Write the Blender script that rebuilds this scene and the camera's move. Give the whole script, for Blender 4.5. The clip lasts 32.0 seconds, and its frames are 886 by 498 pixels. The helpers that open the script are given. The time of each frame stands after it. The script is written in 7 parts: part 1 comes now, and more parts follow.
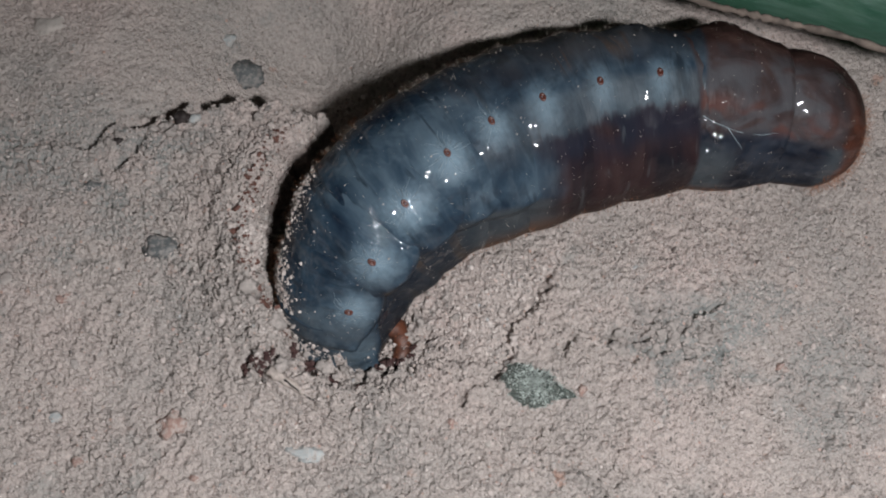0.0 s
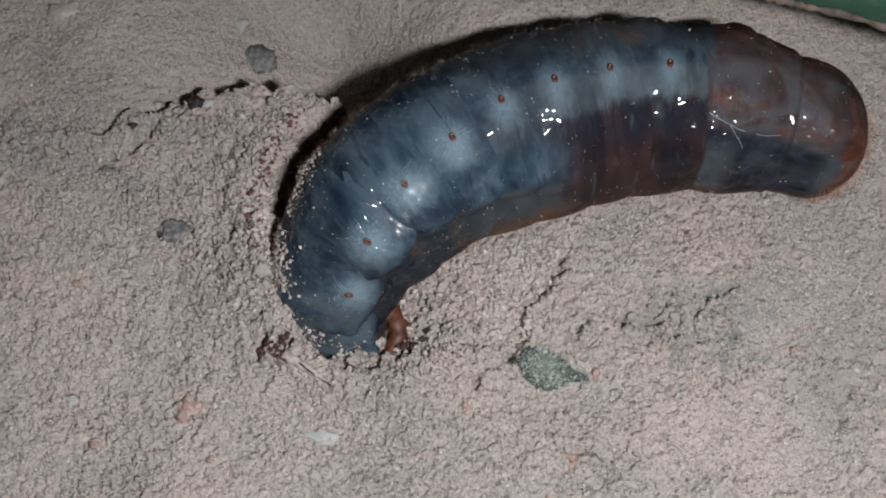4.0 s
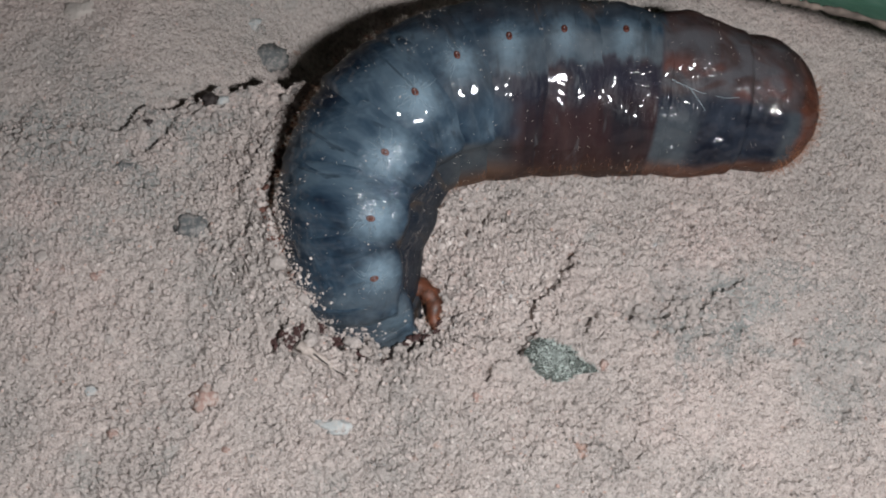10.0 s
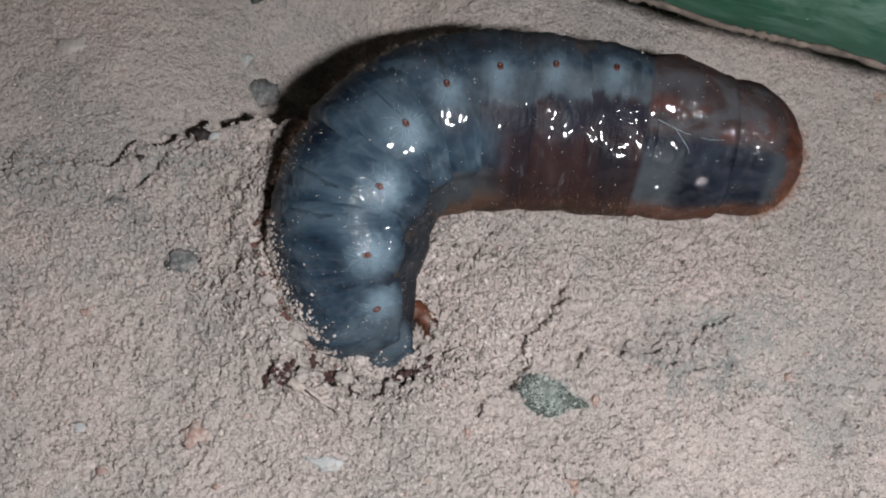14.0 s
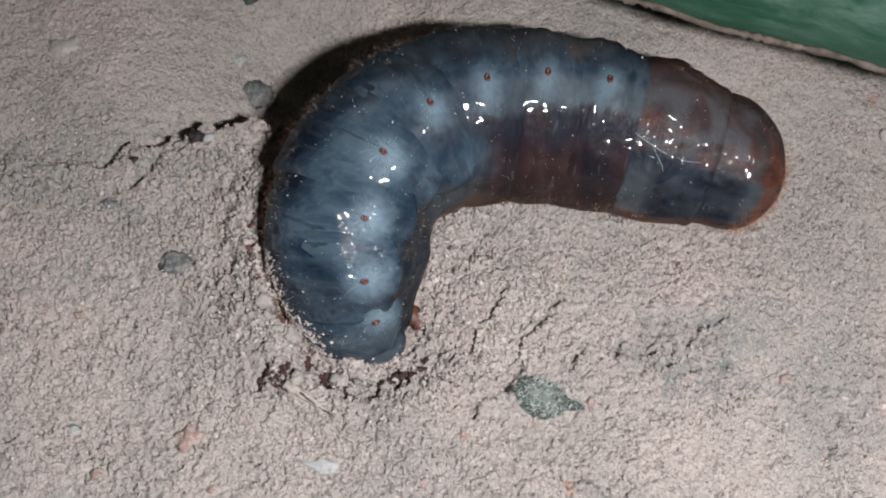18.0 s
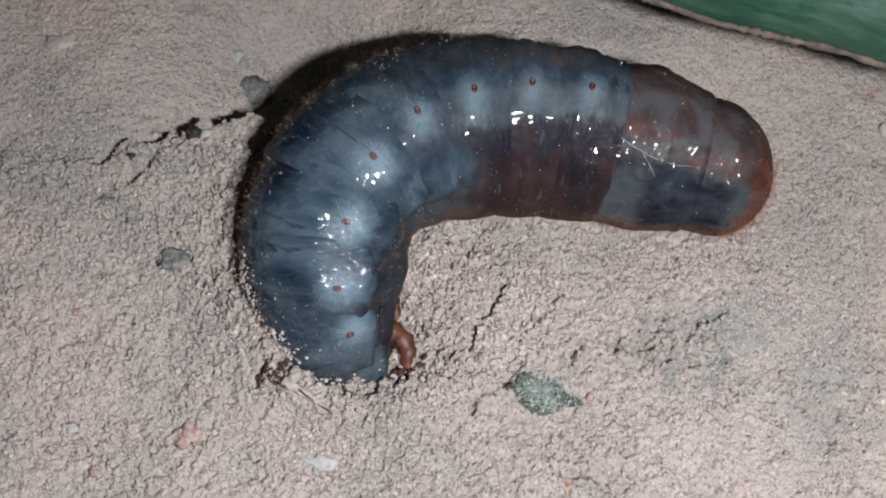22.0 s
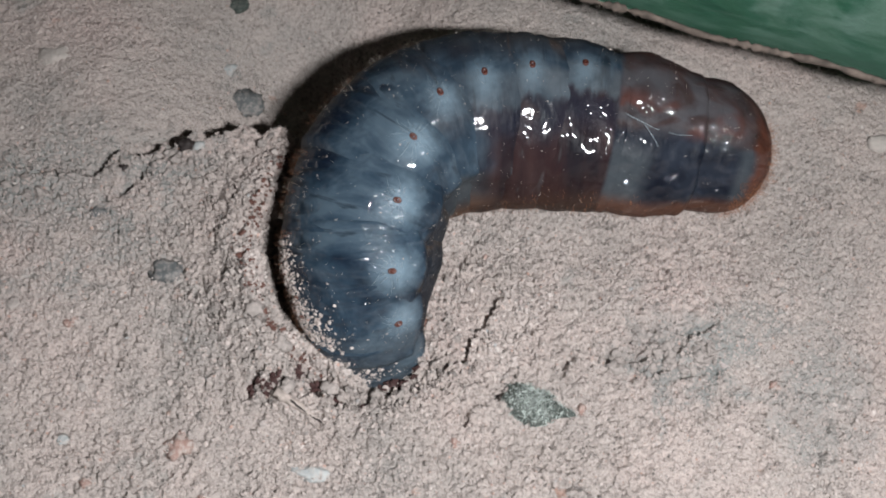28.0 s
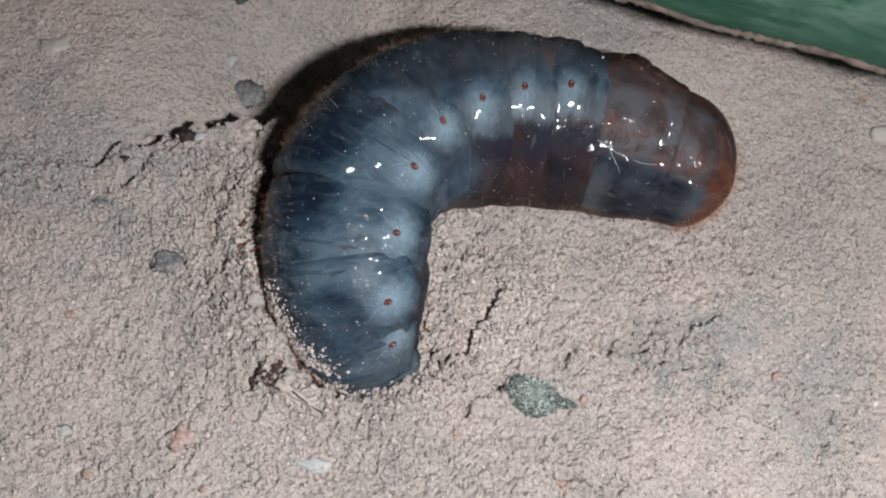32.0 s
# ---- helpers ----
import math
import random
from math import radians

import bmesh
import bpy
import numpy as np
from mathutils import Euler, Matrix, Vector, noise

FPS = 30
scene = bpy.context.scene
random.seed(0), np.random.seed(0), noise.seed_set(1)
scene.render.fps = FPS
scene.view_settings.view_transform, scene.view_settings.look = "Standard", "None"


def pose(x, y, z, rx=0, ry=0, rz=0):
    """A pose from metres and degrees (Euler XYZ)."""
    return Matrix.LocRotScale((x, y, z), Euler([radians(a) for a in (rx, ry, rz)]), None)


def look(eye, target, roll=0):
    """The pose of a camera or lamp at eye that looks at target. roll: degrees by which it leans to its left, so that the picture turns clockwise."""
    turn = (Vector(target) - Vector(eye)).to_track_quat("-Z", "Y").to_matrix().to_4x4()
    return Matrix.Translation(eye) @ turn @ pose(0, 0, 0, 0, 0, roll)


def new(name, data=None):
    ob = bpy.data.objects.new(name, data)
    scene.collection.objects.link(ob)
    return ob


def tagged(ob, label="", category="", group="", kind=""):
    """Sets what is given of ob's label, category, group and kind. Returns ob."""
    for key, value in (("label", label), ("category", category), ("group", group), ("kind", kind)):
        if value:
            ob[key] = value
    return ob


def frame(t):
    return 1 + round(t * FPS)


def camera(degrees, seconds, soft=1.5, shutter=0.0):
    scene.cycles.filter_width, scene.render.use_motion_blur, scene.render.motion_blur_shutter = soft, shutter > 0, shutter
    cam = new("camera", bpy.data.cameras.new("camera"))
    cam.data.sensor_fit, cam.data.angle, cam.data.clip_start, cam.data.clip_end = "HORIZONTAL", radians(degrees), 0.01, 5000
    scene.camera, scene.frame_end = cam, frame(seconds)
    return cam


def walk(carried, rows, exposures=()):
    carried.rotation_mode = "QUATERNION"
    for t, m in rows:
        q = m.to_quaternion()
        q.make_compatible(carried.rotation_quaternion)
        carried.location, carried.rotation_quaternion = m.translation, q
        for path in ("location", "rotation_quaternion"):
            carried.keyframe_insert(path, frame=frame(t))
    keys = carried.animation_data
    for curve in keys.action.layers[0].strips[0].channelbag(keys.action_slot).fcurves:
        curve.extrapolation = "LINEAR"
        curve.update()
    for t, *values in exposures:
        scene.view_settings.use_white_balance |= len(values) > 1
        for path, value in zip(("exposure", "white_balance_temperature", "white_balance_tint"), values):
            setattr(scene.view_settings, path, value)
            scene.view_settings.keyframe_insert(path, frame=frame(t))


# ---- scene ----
def at(x, y, z, rx, ry, rz):
    """A pose from millimetres and degrees."""
    return pose(x / 1000, y / 1000, z / 1000, rx, ry, rz)


cam = camera(45, 32.0, soft=2.0)
walk(cam, [
    (0, at(1.48, -36.78, 79.83, 23.893, 0.120, 0.191)),
    (0.5, at(1.46, -36.73, 79.79, 23.630, 0.215, 0.204)),
    (1, at(1.43, -36.68, 79.87, 23.166, 0.535, 0.359)),
    (1.5, at(1.43, -36.69, 79.86, 23.431, 0.358, 0.303)),
    (2, at(1.42, -36.78, 79.92, 23.599, 0.379, 0.258)),
    (2.5, at(1.40, -36.77, 79.99, 23.661, 0.295, 0.290)),
    (3, at(1.46, -36.88, 80.21, 23.590, 0.632, 0.402)),
    (3.5, at(1.39, -36.87, 80.07, 23.057, 0.755, 0.382)),
    (5.5, at(0.77, -37.34, 80.04, 23.242, 0.133, 0.101)),
    (6, at(0.77, -37.41, 80.21, 23.522, 0.257, 0.129)),
    (6.5, at(0.76, -37.49, 80.43, 23.314, 0.558, 0.224)),
    (7, at(0.81, -37.52, 80.60, 23.149, 0.891, 0.334)),
    (7.5, at(0.70, -37.43, 80.43, 22.397, 1.015, 0.470)),
    (8, at(0.61, -37.37, 80.43, 22.622, 0.788, 0.302)),
    (8.5, at(0.68, -37.51, 80.80, 24.819, 0.412, -0.071)),
    (9, at(0.50, -37.68, 80.71, 24.444, 0.309, -0.065)),
    (9.5, at(0.25, -37.92, 80.56, 23.555, 0.418, 0.248)),
    (10, at(0.11, -38.36, 81.30, 23.285, 0.495, 0.299)),
    (10.5, at(0.04, -38.23, 81.01, 23.919, 0.319, 0.187)),
    (11, at(0.01, -38.24, 81.20, 23.920, 0.353, 0.212)),
    (11.5, at(0.03, -38.25, 81.54, 24.834, 0.183, 0.069)),
    (12, at(0.01, -38.20, 81.53, 25.030, -0.086, -0.060)),
    (12.5, at(-0.03, -38.09, 81.52, 24.782, 0.051, 0.020)),
    (13, at(-0.08, -38.09, 81.58, 25.034, -0.057, -0.010)),
    (13.5, at(-0.07, -38.12, 81.57, 25.115, -0.078, -0.080)),
    (14, at(-0.11, -38.08, 81.55, 24.934, -0.039, 0.000)),
    (14.5, at(-0.14, -38.07, 81.53, 24.744, -0.023, 0.017)),
    (16.5, at(-0.34, -37.87, 81.65, 24.931, -0.285, -0.145)),
    (17, at(-0.36, -37.86, 81.54, 24.604, -0.125, -0.133)),
    (17.5, at(-0.41, -37.82, 81.45, 24.656, -0.220, -0.141)),
    (18, at(-0.44, -37.84, 81.53, 24.911, -0.450, -0.238)),
    (18.5, at(-0.43, -37.81, 81.42, 24.897, -0.466, -0.332)),
    (19, at(-0.42, -37.73, 81.30, 24.574, -0.496, -0.293)),
    (19.5, at(-0.40, -37.59, 81.22, 24.184, -0.376, -0.233)),
    (20, at(-0.40, -37.64, 81.35, 24.410, -0.456, -0.272)),
    (20.5, at(-0.41, -37.57, 81.43, 24.542, -0.520, -0.300)),
    (21, at(-0.35, -37.47, 81.53, 24.656, -0.535, -0.385)),
    (21.5, at(-0.39, -37.40, 81.44, 24.450, -0.564, -0.434)),
    (22, at(-0.40, -37.52, 81.46, 24.521, -0.451, -0.385)),
    (22.5, at(-0.41, -37.64, 81.58, 24.893, -0.616, -0.430)),
    (23, at(-0.49, -37.80, 81.70, 25.263, -0.721, -0.483)),
    (23.5, at(-0.59, -37.84, 81.62, 25.317, -0.810, -0.513)),
    (24, at(-0.59, -37.89, 81.51, 24.980, -0.621, -0.477)),
    (24.5, at(-0.67, -37.93, 81.58, 25.119, -0.703, -0.474)),
    (25, at(-0.68, -37.98, 81.61, 25.406, -0.858, -0.571)),
    (25.5, at(-0.78, -37.96, 81.58, 25.462, -0.910, -0.574)),
    (27.5, at(-0.61, -38.17, 81.43, 25.529, -0.893, -0.575)),
    (28, at(-0.61, -38.20, 81.39, 25.564, -0.966, -0.589)),
    (28.5, at(-0.57, -38.20, 81.19, 25.322, -0.961, -0.613)),
    (29, at(-0.57, -38.23, 81.07, 25.065, -0.916, -0.621)),
    (29.5, at(-0.56, -38.28, 81.12, 25.121, -0.865, -0.580)),
    (30, at(-0.51, -38.30, 81.09, 25.314, -0.983, -0.605)),
    (30.5, at(-0.53, -38.29, 81.08, 25.369, -1.073, -0.631)),
    (31, at(-0.47, -38.29, 81.09, 25.315, -1.081, -0.647)),
    (31.5, at(-0.50, -38.21, 81.12, 25.056, -0.999, -0.612)),
    (32, at(-0.54, -38.22, 81.23, 25.142, -0.842, -0.547)),
], exposures=[(0, -0.41), (6, -0.42), (8, -0.44), (9, -0.29), (10, -0.23), (13, -0.22), (19, -0.03), (32, -0.01)])


# ---- light: the lamps of the phone that films, in a dark place ----
world = bpy.data.worlds.new("night")
scene.world = world
world.use_nodes = True
world.node_tree.nodes["Background"].inputs[0].default_value = (0.70, 0.62, 0.57, 1)
world.node_tree.nodes["Background"].inputs[1].default_value = 0.045
for lx, ly, lz in ((18, -48, 89), (24, -47, 89)):
    lamp = bpy.data.lights.new("phone_lamp", "SPOT")
    lamp.energy, lamp.shadow_soft_size, lamp.color = 0.42, 0.0017, (0.965, 0.975, 1.0)
    lamp.spot_size, lamp.spot_blend = math.radians(165), 1.0
    new("phone_lamp", lamp).matrix_world = look((lx / 1000, ly / 1000, lz / 1000), (0.001, -0.058, 0.0))


# ---- materials ----
def material(name):
    m = bpy.data.materials.new(name)
    m.use_nodes = True
    nt = m.node_tree
    return m, nt, nt.nodes["Principled BSDF"]


def coords(nt, space="Object"):
    return nt.nodes.new("ShaderNodeTexCoord").outputs[space]


def noise_tex(nt, scale, detail=4.0, rough=0.6, vec=None, distort=0.0):
    n = nt.nodes.new("ShaderNodeTexNoise")
    n.inputs["Scale"].default_value = scale
    n.inputs["Detail"].default_value = detail
    n.inputs["Roughness"].default_value = rough
    n.inputs["Distortion"].default_value = distort
    if vec is not None:
        nt.links.new(vec, n.inputs["Vector"])
    return n.outputs["Fac"]


def ramp(nt, fac, stops):
    r = nt.nodes.new("ShaderNodeValToRGB")
    els = r.color_ramp.elements
    while len(els) < len(stops):
        els.new(0.5)
    for e, (p, c) in zip(els, stops):
        e.position = p
        e.color = (*c, 1) if len(c) == 3 else c
    nt.links.new(fac, r.inputs[0])
    return r.outputs[0]


def blend(nt, fac, a, b, mode="MIX"):
    n = nt.nodes.new("ShaderNodeMix")
    n.data_type, n.blend_type = "RGBA", mode
    for slot, v in ((0, fac), (6, a), (7, b)):
        if isinstance(v, (int, float)):
            n.inputs[slot].default_value = v
        elif isinstance(v, tuple):
            n.inputs[slot].default_value = (*v, 1)
        else:
            nt.links.new(v, n.inputs[slot])
    return n.outputs[2]


def sums(nt, op, a, b=0.5, c=0.0, clamp=False):
    n = nt.nodes.new("ShaderNodeMath")
    n.operation, n.use_clamp = op, clamp
    for slot, v in enumerate((a, b, c)):
        if isinstance(v, (int, float)):
            n.inputs[slot].default_value = v
        else:
            nt.links.new(v, n.inputs[slot])
    return n.outputs[0]


def smooth(nt, v, lo, hi):
    n = nt.nodes.new("ShaderNodeMapRange")
    n.interpolation_type = "SMOOTHSTEP"
    n.inputs[1].default_value, n.inputs[2].default_value = lo, hi
    nt.links.new(v, n.inputs[0])
    return n.outputs[0]


def axes(nt, vec):
    n = nt.nodes.new("ShaderNodeSeparateXYZ")
    nt.links.new(vec, n.inputs[0])
    return n.outputs


def gap(nt, vec, p):
    n = nt.nodes.new("ShaderNodeVectorMath")
    n.operation = "DISTANCE"
    nt.links.new(vec, n.inputs[0])
    n.inputs[1].default_value = p
    return n.outputs["Value"]


def bump(nt, bsdf, height, strength, distance, slot="Normal"):
    n = nt.nodes.new("ShaderNodeBump")
    n.inputs["Strength"].default_value = strength
    n.inputs["Distance"].default_value = distance
    nt.links.new(height, n.inputs["Height"])
    nt.links.new(n.outputs[0], bsdf.inputs[slot])
    return n


def island(nt):
    return nt.nodes.new("ShaderNodeNewGeometry").outputs["Random Per Island"]


def sand_material():
    m, nt, b = material("dry_sand")
    v = coords(nt)
    big = ramp(nt, noise_tex(nt, 70, 5, 0.6, v), [(0.30, (0.312, 0.292, 0.273)), (0.5, (0.418, 0.367, 0.338)), (0.66, (0.470, 0.391, 0.360))])
    grain = ramp(nt, noise_tex(nt, 3000, 4, 0.75, v), [(0.34, (0.50, 0.46, 0.44)), (0.47, (1, 1, 1)), (0.66, (1.30, 1.27, 1.25))])
    col = blend(nt, 0.75, big, grain, "MULTIPLY")
    rust = smooth(nt, noise_tex(nt, 420, 2, 0.5, v), 0.70, 0.78)
    col = blend(nt, sums(nt, "MULTIPLY", rust, 0.45), col, (0.40, 0.19, 0.12))
    grey = smooth(nt, noise_tex(nt, 120, 4, 0.65, v, 0.4), 0.60, 0.72)
    col = blend(nt, sums(nt, "MULTIPLY", grey, 0.55), col, (0.25, 0.265, 0.25))
    # greyish damp stains; along the scarp they also paint its shade into the sand
    rag = sums(nt, "MULTIPLY", sums(nt, "SUBTRACT", noise_tex(nt, 260, 6, 0.75, v, 0.5), 0.5), 0.026)
    for px, py, pr in ((0.0195, -0.0078, 0.0060), (0.031, -0.0125, 0.0065), (-0.031, 0.0065, 0.0090), (-0.026, 0.0005, 0.0050), (-0.037, -0.0045, 0.0065), (-0.0165, 0.021, 0.006), (-0.0255, 0.0055, 0.0035), (-0.0355, 0.0068, 0.0045), (-0.0195, 0.0105, 0.0035), (0.0245, -0.0065, 0.004), (0.0205, -0.0095, 0.004)):
        spot = smooth(nt, sums(nt, "ADD", gap(nt, v, (px, py, 0.0)), rag), pr, pr * 0.3)
        col = blend(nt, sums(nt, "MULTIPLY", spot, 0.5), col, (0.240, 0.255, 0.245))
    nt.links.new(col, b.inputs["Base Color"])
    b.inputs["Roughness"].default_value = 0.9
    b.inputs["Specular IOR Level"].default_value = 0.25
    h = sums(nt, "ADD", noise_tex(nt, 3200, 4, 0.7, v), sums(nt, "MULTIPLY", noise_tex(nt, 900, 4, 0.6, v), 2.0))
    bump(nt, b, h, 1.0, 0.00038)
    return m


def grain_material():
    m, nt, b = material("sand_grain")
    col = ramp(nt, island(nt), [(0.0, (0.13, 0.118, 0.110)), (0.07, (0.20, 0.18, 0.168)), (0.12, (0.335, 0.302, 0.282)), (0.45, (0.40, 0.352, 0.326)), (0.82, (0.43, 0.374, 0.345)),
                                (0.955, (0.53, 0.48, 0.45)), (0.975, (0.42, 0.27, 0.22)), (1.0, (0.31, 0.33, 0.33))])
    tint = ramp(nt, noise_tex(nt, 5000, 2, 0.5, coords(nt)), [(0.3, (0.8, 0.78, 0.77)), (0.7, (1.1, 1.1, 1.1))])
    nt.links.new(blend(nt, 1.0, col, tint, "MULTIPLY"), b.inputs["Base Color"])
    b.inputs["Roughness"].default_value = 0.85
    b.inputs["Specular IOR Level"].default_value = 0.3
    return m


def stone_material(name, dark, light, scale=900, rough=0.8, dust=0.5):
    m, nt, b = material(name)
    v = coords(nt)
    col = ramp(nt, noise_tex(nt, scale, 5, 0.7, v), [(0.3, dark), (0.7, light)])
    powder = smooth(nt, noise_tex(nt, scale * 1.6, 5, 0.7, v), 0.44, 0.62)
    col = blend(nt, sums(nt, "MULTIPLY", powder, dust), col, (0.38, 0.335, 0.305))
    nt.links.new(col, b.inputs["Base Color"])
    b.inputs["Roughness"].default_value = rough
    bump(nt, b, noise_tex(nt, scale * 2.5, 4, 0.65, v), 0.7, 0.0002)
    return m


def skin_material():
    """Wet translucent skin of the whole grub, in body coordinates: rest x runs from the neck to the tail in millimetres, the angle round it
    is 0 at the breathing holes and grows towards the back."""
    m, nt, b = material("grub_skin")
    v = coords(nt)
    rest = nt.nodes.new("ShaderNodeAttribute")
    rest.attribute_name = "rest"
    p = rest.outputs["Vector"]
    x, y, z = axes(nt, p)
    wob = sums(nt, "SUBTRACT", noise_tex(nt, 0.26, 3, 0.5, p), 0.5)
    ang = sums(nt, "ADD", sums(nt, "ARCTAN2", y, z), sums(nt, "MULTIPLY", wob, 0.30))
    xw = sums(nt, "ADD", x, sums(nt, "MULTIPLY", wob, 2.0))
    streak = nt.nodes.new("ShaderNodeMapping")
    streak.inputs["Scale"].default_value = (1.0, 0.24, 0.24)
    nt.links.new(p, streak.inputs[0])
    q = streak.outputs[0]

    def span(lo, hi, a=0.0, c=1.0):
        n = nt.nodes.new("ShaderNodeMapRange")
        n.inputs[1].default_value, n.inputs[2].default_value, n.inputs[3].default_value, n.inputs[4].default_value = lo, hi, a, c
        nt.links.new(x, n.inputs[0])
        return n.outputs[0]

    def both(*fs):
        out = fs[0]
        for f in fs[1:]:
            out = sums(nt, "MULTIPLY", out, f)
        return out
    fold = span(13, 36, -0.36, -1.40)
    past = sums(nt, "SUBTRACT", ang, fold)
    rear, body = smooth(nt, xw, 21, 34), smooth(nt, x, 43.2, 42.7)
    milky = both(span(20, 36, 1.0, 0.62), body)
    # slate blue fore body, mottled round the rings
    col = ramp(nt, noise_tex(nt, 0.21, 4, 0.62, p, 0.6), [(0.34, (0.006, 0.012, 0.023)), (0.50, (0.021, 0.039, 0.059)), (0.66, (0.058, 0.087, 0.112))])
    lines = smooth(nt, noise_tex(nt, 1.5, 3, 0.6, q, 0.6), 0.46, 0.74)
    col = blend(nt, both(lines, 0.18), col, (0.120, 0.150, 0.168))
    darks = smooth(nt, noise_tex(nt, 0.7, 3, 0.6, q, 0.8), 0.52, 0.70)
    col = blend(nt, both(darks, 0.85), col, (0.006, 0.011, 0.018))
    # pale fat body on the flank
    flank = both(smooth(nt, ang, 0.50, 0.05), smooth(nt, past, -0.02, 0.12))
    cloud = sums(nt, "ADD", both(smooth(nt, noise_tex(nt, 0.55, 3, 0.55, p, 0.6), 0.36, 0.62), 0.7), 0.3)
    fan = sums(nt, "ADD", both(smooth(nt, sums(nt, "ABSOLUTE", axes(nt, v)[0]), 0.0027, 0.0004), 0.75), 0.25)
    col = blend(nt, both(flank, cloud, fan, milky, span(8, 15, 0.60, 0.19)), col, (0.098, 0.140, 0.172))
    col = blend(nt, both(span(6, 12, 0.45, 0.0), smooth(nt, past, -0.02, 0.10), smooth(nt, noise_tex(nt, 0.4, 3, 0.6, q, 0.6), 0.36, 0.60)), col, (0.105, 0.130, 0.145))
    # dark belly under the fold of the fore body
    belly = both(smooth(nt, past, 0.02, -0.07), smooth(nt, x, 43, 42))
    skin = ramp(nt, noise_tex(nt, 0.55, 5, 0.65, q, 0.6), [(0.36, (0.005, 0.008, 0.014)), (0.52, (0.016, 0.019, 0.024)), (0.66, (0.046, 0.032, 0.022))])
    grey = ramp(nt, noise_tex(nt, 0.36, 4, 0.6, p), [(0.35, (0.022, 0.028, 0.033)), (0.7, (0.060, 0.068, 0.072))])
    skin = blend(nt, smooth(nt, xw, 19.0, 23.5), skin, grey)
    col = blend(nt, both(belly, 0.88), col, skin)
    col = blend(nt, both(smooth(nt, ang, -1.35, -1.85), 0.68, smooth(nt, x, 43, 42)), col, (0.125, 0.054, 0.022))
    # browner back of the hind body, with a grey film over the flank
    earth = ramp(nt, noise_tex(nt, 0.34, 4, 0.6, q, 0.5), [(0.32, (0.016, 0.020, 0.026)), (0.55, (0.040, 0.040, 0.043)), (0.75, (0.074, 0.072, 0.073))])
    col = blend(nt, both(smooth(nt, ang, 0.0, 0.5), rear, body, 0.75), col, earth)
    amber = both(smooth(nt, ang, 0.10, 0.40), rear, body, smooth(nt, noise_tex(nt, 0.5, 3, 0.6, q, 0.5), 0.55, 0.68))
    col = blend(nt, both(amber, 0.5), col, (0.085, 0.045, 0.022))
    film = both(smooth(nt, ang, 0.12, -0.06), smooth(nt, ang, -0.66, -0.36), rear, body)
    col = blend(nt, both(film, 0.52), col, ramp(nt, noise_tex(nt, 0.38, 3, 0.6, p, 0.8), [(0.35, (0.055, 0.066, 0.074)), (0.7, (0.13, 0.143, 0.150))]))
    # the dark gut shows through the hind body
    rag = sums(nt, "ADD", ang, both(sums(nt, "SUBTRACT", noise_tex(nt, 0.6, 3, 0.6, q, 0.5), 0.5), 0.5))
    low = both(smooth(nt, rag, -0.32, -0.48), smooth(nt, sums(nt, "ADD", xw, both(wob, 3.0)), 28.2, 32.0), smooth(nt, xw, 43.6, 42.6))
    inner = ramp(nt, noise_tex(nt, 0.30, 4, 0.6, q, 0.8), [(0.35, (0.008, 0.0065, 0.009)), (0.55, (0.026, 0.0125, 0.0125)), (0.76, (0.046, 0.024, 0.022))])
    col = blend(nt, both(low, 0.94), col, inner)
    navy = both(low, smooth(nt, ang, -1.0, -0.60), smooth(nt, noise_tex(nt, 0.26, 2, 0.5, p, 0.6), 0.34, 0.52))
    col = blend(nt, both(navy, 0.7), col, (0.012, 0.016, 0.027))
    wisp = both(low, smooth(nt, noise_tex(nt, 1.0, 2, 0.5, q, 0.8), 0.58, 0.72))
    col = blend(nt, both(wisp, 0.3), col, (0.10, 0.11, 0.115))
    under = both(smooth(nt, ang, -1.60, -2.0), smooth(nt, xw, 28, 32))
    col = blend(nt, both(under, 0.6), col, (0.055, 0.028, 0.018))
    # the tail: rusty back under a smoky film, a navy window and a pale block below, a rusty tip
    tail = smooth(nt, x, 42.7, 43.2)
    brown = ramp(nt, noise_tex(nt, 0.30, 4, 0.62, p, 0.5), [(0.30, (0.017, 0.012, 0.012)), (0.55, (0.042, 0.022, 0.019)), (0.75, (0.085, 0.050, 0.042))])
    smoke = both(smooth(nt, ang, 0.55, 0.12), sums(nt, "ADD", both(smooth(nt, noise_tex(nt, 0.33, 3, 0.5, p, 1.2), 0.34, 0.60), 0.75), 0.25), smooth(nt, xw, 54.5, 52))
    rump = blend(nt, both(smoke, 0.65), brown, (0.078, 0.084, 0.093))
    pink = both(smooth(nt, ang, -0.10, -0.35), smooth(nt, noise_tex(nt, 0.28, 2, 0.5, p, 0.5), 0.46, 0.60))
    rump = blend(nt, both(pink, 0.7), rump, (0.086, 0.034, 0.027))
    dark = ramp(nt, noise_tex(nt, 0.40, 4, 0.6, p, 0.6), [(0.35, (0.007, 0.009, 0.015)), (0.7, (0.022, 0.028, 0.040))])
    pale = ramp(nt, noise_tex(nt, 0.5, 3, 0.6, p, 0.6), [(0.3, (0.036, 0.044, 0.051)), (0.7, (0.056, 0.066, 0.074))])
    window = blend(nt, both(smooth(nt, xw, 46.6, 44.8), smooth(nt, ang, -0.84, -1.18)), dark, pale)
    window = blend(nt, both(smooth(nt, xw, 52.4, 53.4), 0.8), window, pale)
    rump = blend(nt, smooth(nt, ang, -0.66, -0.86), rump, window)
